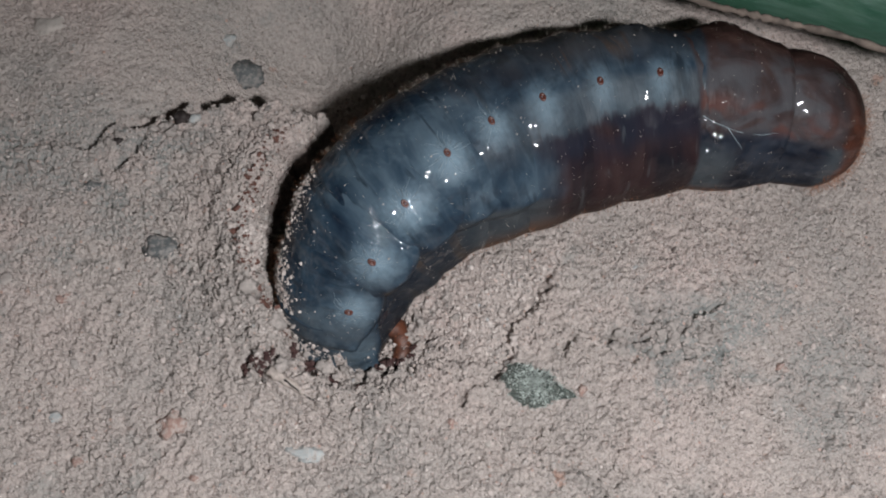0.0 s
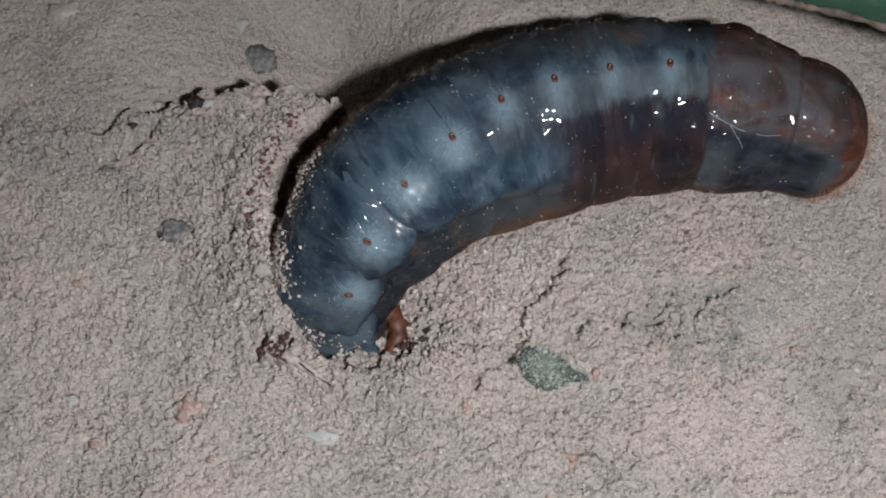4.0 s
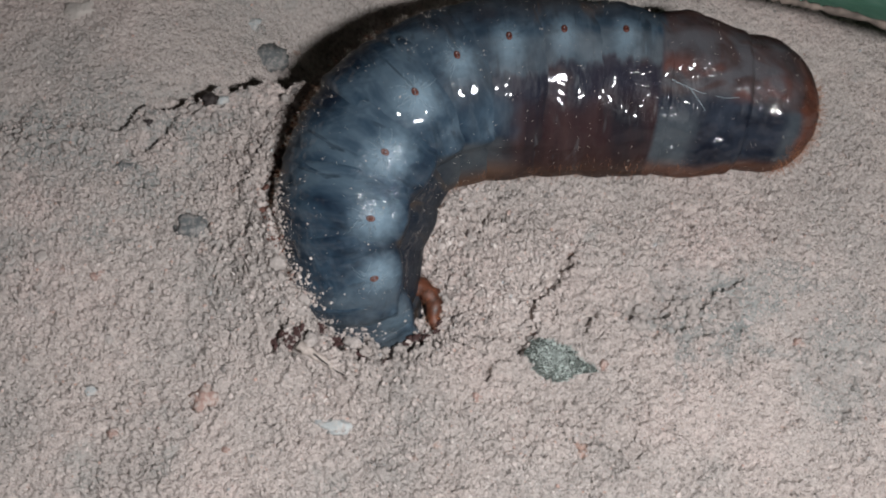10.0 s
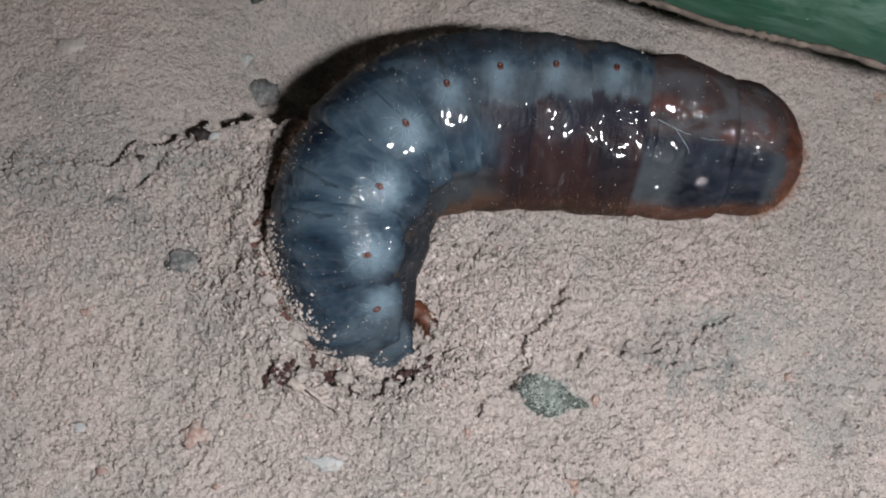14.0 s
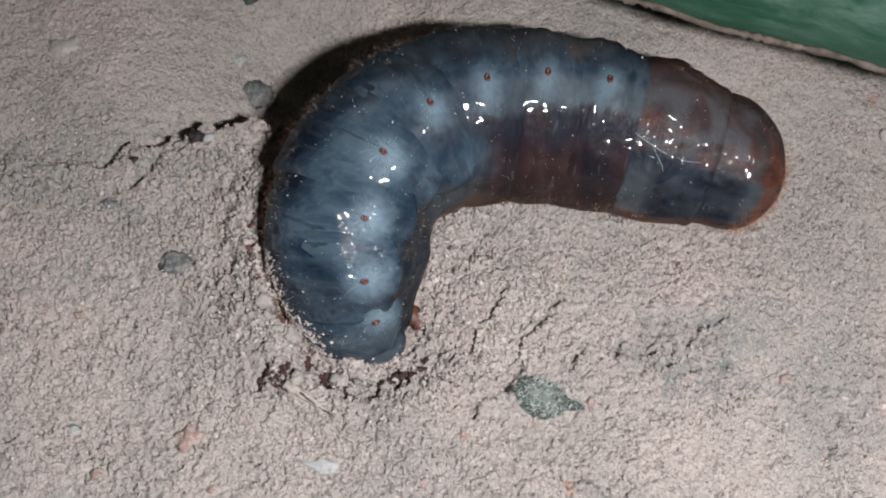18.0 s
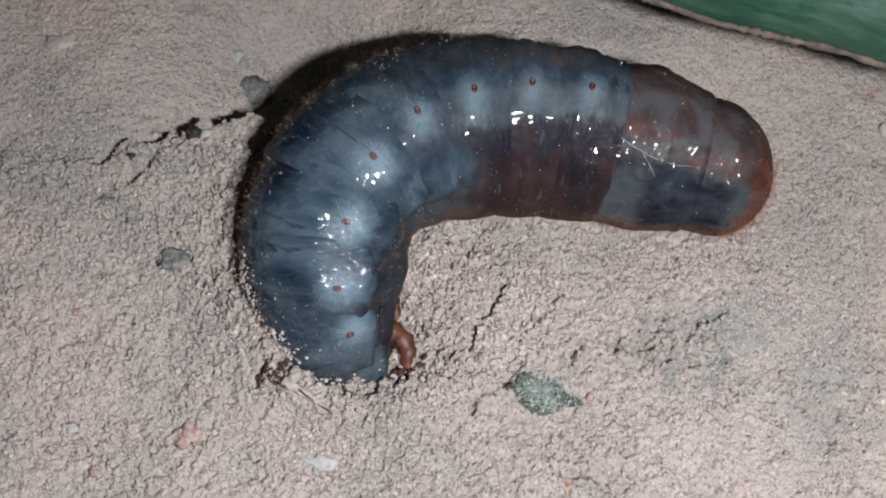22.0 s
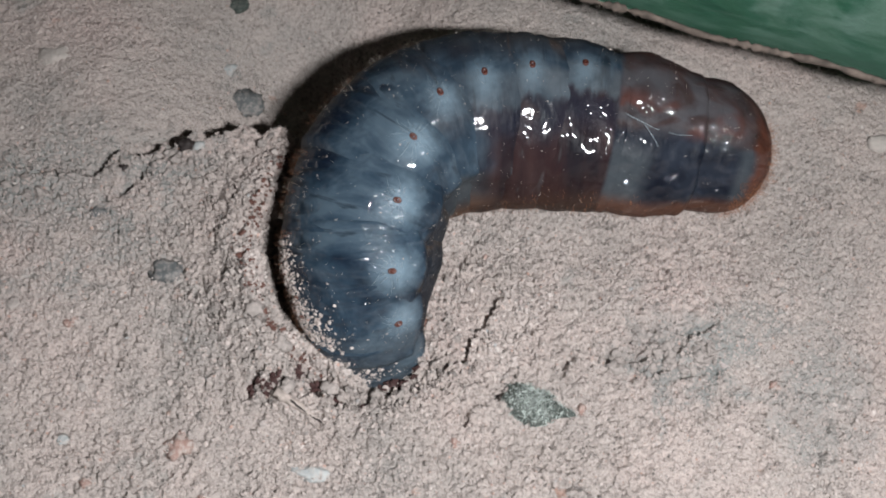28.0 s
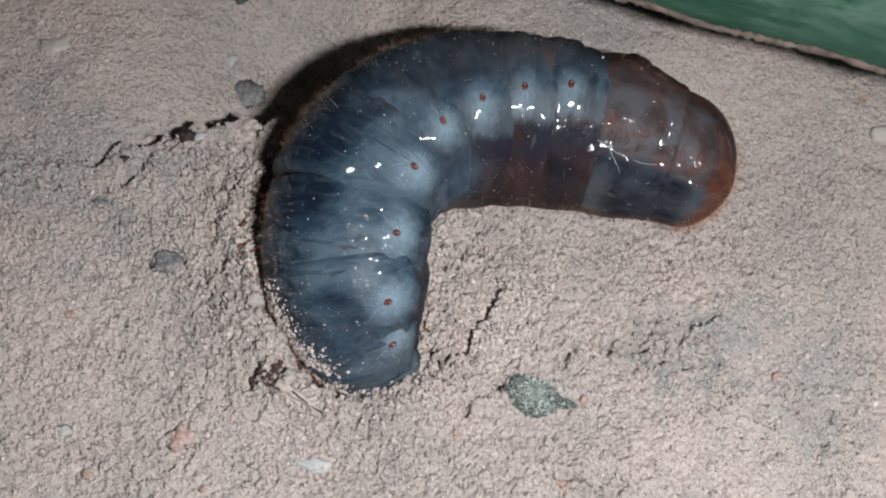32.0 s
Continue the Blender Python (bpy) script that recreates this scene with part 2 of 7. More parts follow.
    tip = ramp(nt, noise_tex(nt, 0.42, 4, 0.6, p), [(0.3, (0.040, 0.016, 0.012)), (0.7, (0.105, 0.036, 0.021))])
    rump = blend(nt, both(smooth(nt, xw, 53.6, 54.4), smooth(nt, ang, 0.3, -0.4), 0.9), rump, tip)
    rump = blend(nt, both(smooth(nt, ang, -1.65, -1.95), 0.85), rump, (0.10, 0.042, 0.024))
    col = blend(nt, tail, col, rump)
    # milky halo round each breathing hole
    ray = sums(nt, "SUBTRACT", noise_tex(nt, 1100, 3, 0.6, v), 0.5)
    vx, vy, vz = axes(nt, v)
    wide = sums(nt, "MULTIPLY", vx, span(20, 34, 1.0, 1.6))
    drop = sums(nt, "ADD", vy, 0.0005)
    off = sums(nt, "SQRT", sums(nt, "ADD", sums(nt, "ADD", both(wide, wide), both(drop, drop)), sums(nt, "POWER", sums(nt, "SUBTRACT", vz, 0.0069), 2.0)), 0.0)
    far = sums(nt, "ADD", off, both(ray, 0.0016))
    col = blend(nt, both(smooth(nt, far, 0.0025, 0.0), milky, 0.72), col, (0.200, 0.280, 0.335))
    col = blend(nt, 1.0, col, (0.86, 0.86, 0.87), "MULTIPLY")
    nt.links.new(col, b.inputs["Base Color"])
    b.inputs["Roughness"].default_value = 0.45
    b.inputs["Specular IOR Level"].default_value = 0.06
    face = nt.nodes.new("ShaderNodeLayerWeight")
    damp = sums(nt, "ADD", span(22, 26, 0.9, 0.5), span(40, 44, 0.0, 0.4))
    nt.links.new(both(smooth(nt, face.outputs["Facing"], 0.80, 0.35), damp), b.inputs["Coat Weight"])
    b.inputs["Coat IOR"].default_value = 1.36
    b.inputs["Coat Roughness"].default_value = 0.055
    b.inputs["Subsurface Weight"].default_value = 0.12
    b.inputs["Subsurface Radius"].default_value = (0.0010, 0.0010, 0.0010)
    b.inputs["Subsurface Scale"].default_value = 1.0
    wr = sums(nt, "ADD", noise_tex(nt, 1.3, 3, 0.6, q, 0.5), both(noise_tex(nt, 0.42, 3, 0.6, p), 1.6))
    bump(nt, b, wr, 0.4, 0.0003)
    pits = sums(nt, "ADD", noise_tex(nt, 0.36, 0.0, 0.5, p, 0.5), sums(nt, "ADD", both(noise_tex(nt, 1.0, 0.0, 0.5, p, 0.3), span(19, 25, 0.50, 0.28)), both(noise_tex(nt, 2.3, 0.0, 0.5, p, 0.3), span(17, 21, 0.26, 0.0))))
    calm = sums(nt, "ADD", span(19, 25, 0.30, 0.02), span(40, 45, 0.44, 1.35))
    bump(nt, b, both(pits, calm), 1.0, 0.0009, "Coat Normal")
    return m


def plain_material(name, col, rough=0.5, var=0.35, scale=1500, spec=0.5, coat=0.0):
    m, nt, b = material(name)
    lo = tuple(c * (1 - var) for c in col)
    hi = tuple(min(1, c * (1 + var)) for c in col)
    v = coords(nt)
    nt.links.new(ramp(nt, noise_tex(nt, scale, 4, 0.6, v), [(0.3, lo), (0.7, hi)]), b.inputs["Base Color"])
    b.inputs["Roughness"].default_value = rough
    b.inputs["Specular IOR Level"].default_value = spec
    b.inputs["Coat Weight"].default_value = coat
    bump(nt, b, noise_tex(nt, scale * 1.7, 3, 0.6, v), 0.4, 0.0001)
    return m


def leaf_material():
    m, nt, b = material("leaf_green")
    v = coords(nt)
    col = ramp(nt, noise_tex(nt, 130, 5, 0.6, v, 0.4), [(0.3, (0.020, 0.092, 0.056)), (0.48, (0.058, 0.185, 0.118)), (0.64, (0.23, 0.38, 0.31))])
    w = nt.nodes.new("ShaderNodeTexWave")
    w.inputs["Scale"].default_value = 60
    w.inputs["Distortion"].default_value = 9.0
    w.inputs["Detail"].default_value = 3.0
    nt.links.new(v, w.inputs[0])
    col = blend(nt, sums(nt, "MULTIPLY", w.outputs["Fac"], 0.22), col, (0.09, 0.22, 0.12))
    nt.links.new(col, b.inputs["Base Color"])
    b.inputs["Roughness"].default_value = 0.38
    b.inputs["Coat Weight"].default_value = 0.3
    bump(nt, b, noise_tex(nt, 700, 4, 0.6, v), 0.5, 0.0003)
    return m


SAND, GRAIN = sand_material(), grain_material()
SLATE = stone_material("slate_pebble", (0.060, 0.068, 0.071), (0.120, 0.124, 0.122), 1300, 0.9, 0.40)
MOSS = stone_material("mossy_flake", (0.016, 0.024, 0.021), (0.070, 0.088, 0.076), 2600, 0.85, 0.15)
CLOD = stone_material("sand_clod", (0.25, 0.226, 0.208), (0.37, 0.325, 0.30), 1800, 0.9, 0.35)
CHALK = stone_material("pale_chip", (0.27, 0.285, 0.28), (0.365, 0.38, 0.375), 1400, 0.9, 0.6)
CLAY = stone_material("clay_bit", (0.215, 0.125, 0.102), (0.31, 0.215, 0.182), 1500, 0.9, 0.8)
CREAM = stone_material("cream_stone", (0.31, 0.285, 0.26), (0.41, 0.37, 0.335), 1300, 0.9, 0.8)
BLACK = plain_material("black_litter", (0.020, 0.014, 0.013), 0.7)
STRAW = plain_material("dry_stalk", (0.31, 0.265, 0.235), 0.85)
SPIRACLE = plain_material("spiracle_brown", (0.058, 0.015, 0.009), 0.45, coat=0.2)
THREAD = plain_material("air_thread_pale", (0.20, 0.245, 0.27), 0.4)
DARKHAIR = plain_material("dark_hair", (0.03, 0.022, 0.02), 0.4, scale=600)
CHITIN = plain_material("amber_chitin", (0.070, 0.022, 0.010), 0.55, 0.7, coat=0.1, scale=1300)
SETA = plain_material("golden_hair", (0.70, 0.62, 0.54), 0.35, scale=600)
RUSTHAIR = plain_material("rusty_hair", (0.26, 0.105, 0.048), 0.45, scale=600)
FUZZ = plain_material("flake_fuzz", (0.37, 0.41, 0.38), 0.8, 0.6)
LEAF, RIM = leaf_material(), plain_material("leaf_rim_brown", (0.095, 0.074, 0.061), 0.9, 0.7, scale=900)


# ---- helpers for meshes (millimetres in, metres out) ----
def mesh_of(name, verts, faces, mat, flat=False):
    me = bpy.data.meshes.new(name)
    me.from_pydata((np.asarray(verts, float) * 0.001).tolist(), [], faces)
    me.materials.append(mat)
    if not flat:
        me.polygons.foreach_set("use_smooth", [True] * len(me.polygons))
    me.update()
    return me


def part(name, me, parent, label="", m=None):
    ob = new(name, me)
    ob.parent = parent
    if m is not None:
        ob.matrix_basis = m
    return tagged(ob, label) if label else ob


ICO = bmesh.new()
bmesh.ops.create_icosphere(ICO, subdivisions=1, radius=1.0)
ICO_V = np.array([v.co[:] for v in ICO.verts])
ICO_F = np.array([[v.index for v in f.verts] for f in ICO.faces])
ICO.free()
ICO2 = bmesh.new()
bmesh.ops.create_icosphere(ICO2, subdivisions=3, radius=1.0)
ICO2_V = np.array([v.co[:] for v in ICO2.verts])
ICO2_F = [[v.index for v in f.verts] for f in ICO2.faces]
ICO2.free()
rng = np.random.default_rng(7)


def bits(centres, sizes, squash=0.75, rough=0.28):
    """Many small angular bits in one list of vertices and faces."""
    n, k = len(centres), len(ICO_V)
    s = np.asarray(sizes)[:, None, None]
    q = rng.normal(size=(n, 3, 3))
    q, _ = np.linalg.qr(q)
    shape = ICO_V[None] * (1 + rng.normal(0, rough, (n, k, 1))) * rng.uniform(0.65, 1.15, (n, 1, 3))
    v = np.einsum("nkj,nij->nki", shape, q) * s
    v[:, :, 2] *= squash
    v += np.asarray(centres)[:, None, :]
    f = (ICO_F[None] + (np.arange(n) * k)[:, None, None]).reshape(-1, 3)
    return v.reshape(-1, 3), f.tolist()


def hairs(roots, ways, lengths, thick=0.03, bend=0.25):
    """Tapered three-sided hairs of two joints."""
    vs, fs = [], []
    for r, w, ln in zip(roots, ways, lengths):
        w = w / np.linalg.norm(w)
        side = np.cross(w, (0.3, 0.5, 0.8))
        side /= np.linalg.norm(side)
        up = np.cross(w, side)
        k = rng.uniform(-bend, bend, 2)
        mid = r + w * ln * 0.55 + (side * k[0] + up * k[1]) * ln * 0.3
        tip = r + w * ln + (side * k[0] + up * k[1]) * ln
        o = len(vs)
        for c, tk in ((r - w * 0.1, thick), (mid, thick * 0.7)):
            for a in (0, 2.094, 4.189):
                vs.append(c + (side * math.cos(a) + up * math.sin(a)) * tk)
        vs.append(tip)
        for i in range(3):
            j = (i + 1) % 3
            fs.append((o + i, o + j, o + 3 + j, o + 3 + i))
            fs.append((o + 3 + i, o + 3 + j, o + 6))
    return vs, fs


# ---- ground: one sheet of sand with the pit that the grub has dug ----
def sstep(lo, hi, x):
    t = np.clip((x - lo) / (hi - lo), 0, 1)
    return t * t * (3 - 2 * t)


def lattice(x, y, seed):
    h = np.sin(x * 127.1 + y * 311.7 + seed * 74.7) * 43758.5453
    return h - np.floor(h)


def vnoise(x, y, seed=0):
    xi, yi = np.floor(x), np.floor(y)
    u, v = x - xi, y - yi
    u, v = u * u * (3 - 2 * u), v * v * (3 - 2 * v)
    a, b = lattice(xi, yi, seed), lattice(xi + 1, yi, seed)
    c, d = lattice(xi, yi + 1, seed), lattice(xi + 1, yi + 1, seed)
    return (a * (1 - u) + b * u) * (1 - v) + (c * (1 - u) + d * u) * v - 0.5


def cells(x, y, seed):
    """Cells of crumbled soil: the way from the gap between two cells, and a height for each cell."""
    xi, yi = np.floor(x), np.floor(y)
    near, next_, tone = np.full(np.shape(x), 9.0), np.full(np.shape(x), 9.0), np.zeros(np.shape(x))
    for i in (-1, 0, 1):
        for j in (-1, 0, 1):
            cx, cy = xi + i, yi + j
            d = np.hypot(cx + lattice(cx, cy, seed) - x, cy + lattice(cx, cy, seed + 3) - y)
            closer = d < near
            next_ = np.where(closer, near, np.minimum(next_, d))
            tone = np.where(closer, lattice(cx, cy, seed + 5), tone)
            near = np.where(closer, d, near)
    return next_ - near, tone - 0.5


def seg_dist(x, y, pts):
    best = np.full(np.shape(x), 1e9)
    for (ax, ay), (bx, by) in zip(pts[:-1], pts[1:]):
        dx, dy = bx - ax, by - ay
        t = np.clip(((x - ax) * dx + (y - ay) * dy) / (dx * dx + dy * dy), 0, 1)
        best = np.minimum(best, np.hypot(x - ax - t * dx, y - ay - t * dy))
    return best


PIT = ((-6.2, -7.4), (-8.4, -3.8), (-8.7, 0.5), (-7.4, 3.8), (-4.6, 6.6))
BED = ((2, 8), (12, 8.5), (24, 8))
SCARP = ((-60, 4.5), (-46, 6.6), (-37.6, 7.2), (-35, 7.8), (-31, 7.3), (-29, 6.9), (-27.4, 8.2), (-26.4, 9.2), (-24.3, 9.3), (-22.2, 10.5), (-20, 11.4), (-17.5, 11.8), (-14.8, 11.8), (-13, 10.8), (-8, 10.0), (0, 14))
HEAP = ((-1.4, 2.6), (2.6, -1.5), (2.2, -6.0), (-0.5, -9.4), (-6.0, -12.6), (-11.5, -9.5), (-15.2, -5.0), (-16.6, 1.0))


SLAB_Y = (-10.9, -9.9, -8.9, -7.5, -5.3, -3.0, -0.4)
SLAB_WEST = (0.0, 0.8, 2.1, 3.3, 4.3, 5.4, 5.9)
SLAB_EAST = (5.3, 5.7, 6.0, 6.8, 8.4, 10.1, 11.0)
SLAB_WAY = (0.62, -0.36)


def slab_edges(y):
    """The ragged sides of the loosened slab of sand beside the grub."""
    west = np.interp(y, SLAB_Y, SLAB_WEST) + 0.9 * vnoise(y / 1.1, y * 0, 101) + 0.8 * vnoise(y / 0.45, y * 0, 102) + 0.35 * vnoise(y / 0.17, y * 0, 110)
    east = np.interp(y, SLAB_Y, SLAB_EAST) + 0.9 * vnoise(y / 1.1, y * 0, 103) + 0.8 * vnoise(y / 0.45, y * 0, 104) + 0.35 * vnoise(y / 0.17, y * 0, 112)
    return west, east, sstep(-10.8, -9.8, y) * (1 - sstep(-2.6, -1.2, y))


def height(x, y, bed=True):
    """The sand's height in millimetres; with bed, below the loosened slab."""
    x, y = np.asarray(x, float), np.asarray(y, float)
    near = 1 - sstep(60, 140, np.hypot(x, y))
    h = 1.3 * vnoise(x / 16, y / 16, 1) + 0.5 * vnoise(x / 5, y / 5, 2) + 0.32 * vnoise(x / 1.9, y / 1.9, 3)
    loose = 1 + 0.6 * (1 - sstep(4, 12, y)) * sstep(-0.25, 0.25, vnoise(x / 7, y / 7, 31) + 0.1)
    h = h + near * loose * (1 - 0.65 * sstep(8, 18, y)) * (0.18 * vnoise(x / 0.8, y / 0.8, 4) + 0.20 * vnoise(x / 0.38, y / 0.38, 5))
    # the loosened cake of sand ends in a low broken scarp; beyond it the ground lies deeper
    sx, sy = zip(*SCARP)
    ragged = 0.8 + 1.1 * (1 - sstep(-24, -17, x)) + 3.2 * sstep(-0.15, 0.3, vnoise(x / 2.6, y * 0, 51)) * (1 - sstep(-20, -16, x))
    line = np.interp(x, sx, sy) + 1.5 * vnoise(x / 1.6, y / 2.0, 6) + 1.0 * vnoise(x / 0.6, y / 0.8, 7)
    drop = (2.8 + 6.3 * np.exp(-((x + 11.0) / 6.6) ** 2) * (1 - sstep(21, 30, y))) * (1 - sstep(-4, 6, x)) * (1 - sstep(17, 30, -x) * 0.87) * sstep(0, ragged, y - line)
    h = h - drop * near
    # trench round the fore body, with a crumbled rim
    d = seg_dist(x, y, PIT) + 0.9 * vnoise(x / 1.3, y / 1.3, 8) + 0.4 * vnoise(x / 0.5, y / 0.5, 9)
    h = h - (1.4 + 2.8 * sstep(-9, -3, y)) * (1 - 0.65 * sstep(-5.0, -1.5, x)) * (1 - sstep(4.0, 5.6, d)) + 1.1 * np.exp(-((d - 7.4) / 1.5) ** 2) * (1 - sstep(3, 9, y))
    west = (1 - sstep(-10, -5, x)) * (1 - sstep(0, 1.4, y - line)) * (1 - 0.85 * sstep(4, 20, -y))
    h = h + near * west * sstep(4.3, 5.9, d) * (2.2 * np.exp(-np.maximum(0, d - 7.0) / 26.0) + 1.5 * np.exp(-np.maximum(0, d - 6.3) / 4.5))
    # fine cracks in the drying crust
    rift = np.abs(vnoise(x / 2.6, y / 2.6, 21) + 0.5 * vnoise(x / 0.9, y / 0.9, 23))
    h = h - 0.55 * near * (1 - sstep(0.0, 0.05, rift)) * sstep(-0.12, 0.15, vnoise(x / 8, y / 8, 22)) * (1 - 0.7 * (1 - sstep(-16, -8, x))) * (1 - 0.8 * sstep(8, 16, y))
    twig = np.abs(vnoise(x / 1.15, y / 1.15, 25) + 0.55 * vnoise(x / 0.42, y / 0.42, 26))
    h = h - 0.75 * near * (1 - sstep(0.0, 0.07, twig)) * sstep(-0.02, 0.16, vnoise(x / 2.4, y / 2.4, 27) + 0.25 * vnoise(x / 0.7, y / 0.7, 28)) * (1 - sstep(5, 13, y))
    # crumbs of two sizes with gaps between them, finest and most broken where the grub has dug
    wx, wy = x + 0.5 * vnoise(x / 0.7, y / 0.7, 64), y + 0.5 * vnoise(x / 0.7, y / 0.7, 65)
    broken = near * (1 - 0.75 * sstep(7, 14, y)) * (0.55 + 0.45 * sstep(-0.2, 0.2, vnoise(x / 6, y / 6, 63))) * (1 - 0.35 * sstep(12, 24, x))
    fresh = np.exp(-(seg_dist(x, y, HEAP) / 4.5) ** 2)
    for size, gap_, lump, seed in ((1.35, 0.30, 0.16, 71), (0.62, 0.32, 0.17, 81), (0.36, 0.20, 0.19, 91)):
        split, tone = cells(wx / size, wy / size, seed)
        h = h + broken * (1 + 1.3 * fresh) * (gap_ * (sstep(0.0, 0.17, split) - 1) + lump * tone * sstep(0.0, 0.15, split))
    h = h - 1.5 * (1 - sstep(5.0, 13.5, seg_dist(x, y, BED)))
    # sand heaped over the head
    h = h + 1.4 * np.exp(-(((x + 4.5) / 6.0) ** 2 + ((y + 13.0) / 2.0) ** 2))
    # sand drifted against the fore body
    h = h + 3.3 * np.exp(-((seg_dist(x, y, DRIFT) + 0.5 * vnoise(x / 0.9, y / 0.9, 41)) / 1.35) ** 2) * (1 - sstep(-5.0, 0.5, y))
    # furrows
    for c, deep, wide in CRACKS:
        h = h - deep * (0.12 + 1.0 * sstep(-0.15, 0.2, vnoise(x / 0.9, y / 0.9, 12))) * np.exp(-((seg_dist(x, y, c) + 0.55 * vnoise(x / 0.9, y / 0.9, 11) + 0.4 * vnoise(x / 0.35, y / 0.35, 13)) / wide) ** 2)
    if bed:
        west, east, deep = slab_edges(y - SLAB_WAY[1])
        h = h - 1.5 * deep * sstep(-0.1, 0.1, x - slab_edges(y)[0]) * (1 - sstep(-0.1, 0.1, x - east - SLAB_WAY[0] * (1 - sstep(-4.6, -3.2, y))))
    return h


DRIFT = ((-14.9, 0.0), (-13.4, -3.6), (-10.2, -7.6), (-7.0, -10.2))
CRACKS = [(((5.9, -11.2), (4.8, -11.8), (3.5, -12.9)), 1.6, 0.36),
          (((14.2, -8.5), (15.3, -9.4), (16.0, -9.1), (17.6, -8.8), (19.1, -8.6), (20.4, -8.1), (21.3, -6.9), (23.8, -5.7)), 1.2, 0.22),
          (((11.9, -7.6), (11.0, -9.2), (10.2, -11.9)), 1.2, 0.20), (((18.7, -5.9), (17.5, -7.2), (17.0, -8.4)), 1.2, 0.20),
          (((15.9, -10.7), (16.7, -9.8), (17.8, -10.3), (18.8, -9.8)), 1.3, 0.22), (((19.8, -10.2), (21.1, -10.3), (23.3, -9.8)), 1.2, 0.22),
          (((1.2, -9.7), (0.6, -9.9), (-1.0, -10.6)), 1.5, 0.30),
          (((-10.3, -10.9), (-8.6, -12.2), (-7.3, -12.8), (-5.5, -13.2), (-3.9, -12.2), (-2.6, -11.3), (-1.0, -10.6)), 1.6, 0.32),
          (((-27.7, 5.0), (-25.8, 5.9), (-24.9, 7.0), (-24.1, 8.8), (-22.3, 9.9)), 1.6, 0.36), (((-14.4, -12.4), (-13.4, -10.8)), 1.2, 0.3),
          (((-37.6, 7.2), (-35.1, 7.8), (-33.0, 7.6)), 1.1, 0.3), (((5.9, -10.7), (4.4, -11.6), (3.2, -13.2), (2.6, -14.4)), 1.2, 0.22),
          (((28.5, -13.6), (30.2, -14.4), (32.6, -14.2)), 0.9, 0.3), (((3.2, 1.2), (2.2, -0.8), (2.6, -2.6)), 0.9, 0.25), (((8.6, -1.2), (8.2, -2.8)), 0.8, 0.22)]


def ground():
    def ticks(lo, hi, fine):
        mid = np.arange(lo, hi, fine)
        out = [fine]
        while sum(out) < 250000:
            out.append(out[-1] * 1.35)
        run = np.cumsum(out)
        return np.concatenate([lo - run[::-1], mid, hi + run - fine])
    xs, ys = ticks(-41, 42, 0.14), ticks(-24, 33, 0.14)
    gx, gy = np.meshgrid(xs, ys)
    gz = height(gx, gy)
    v = np.stack([gx, gy, gz], -1).reshape(-1, 3)
    nx, ny = len(xs), len(ys)
    i = (np.arange(ny - 1)[:, None] * nx + np.arange(nx - 1)[None]).reshape(-1)
    f = np.stack([i, i + 1, i + nx + 1, i + nx], 1).tolist()
    ob = new("ground", mesh_of("ground", v, f, SAND))
    return tagged(ob, "dry pinkish beige sandy soil, loose and cracked", "ground", kind="structure")


ground()


def sand_slab():
    """A slab of sand that the digging grub pushes aside, with its loose grains."""
    ys, us = np.arange(-11.2, -0.8, 0.12), np.linspace(0, 1, 50)
    west, east, deep = slab_edges(ys)
    x = west[:, None] + us[None] * (east - west)[:, None]
    y = np.repeat(ys[:, None], len(us), 1)
    z = height(x, y, False) - 0.6 * (1 - deep[:, None])
    x, y = np.concatenate([x[:, :1], x, x[:, -1:]], 1), np.concatenate([y[:, :1], y, y[:, -1:]], 1)
    z = np.concatenate([z[:, :1] - 2.2, z, z[:, -1:] - 2.2], 1)
    n = len(us) + 2
    i = (np.arange(len(ys) - 1)[:, None] * n + np.arange(n - 1)[None]).reshape(-1)
    f = np.stack([i, i + 1, i + n + 1, i + n], 1).tolist()
    slab = tagged(new("sand_clump", mesh_of("sand_clump", np.stack([x, y, z], -1).reshape(-1, 3), f, SAND)), "loosened clump of dry beige sand beside the grub", "sand clump")
    m = 3000
    gy, u = rng.uniform(-10.6, -1.2, m), rng.uniform(0.01, 0.99, m)
    west, east, deep = slab_edges(gy)
    gx = west + u * (east - west)
    size = np.clip(rng.lognormal(-2.5, 0.45, m), 0.05, 0.34)
    v, f = bits(np.stack([gx, gy, height(gx, gy, False) - 0.6 * (1 - deep) + size * 0.12], 1), size)
    part("grain_layer", mesh_of("grain_layer", v, f, GRAIN, True), slab, "pale loose sand")
    return slab


slab = sand_slab()


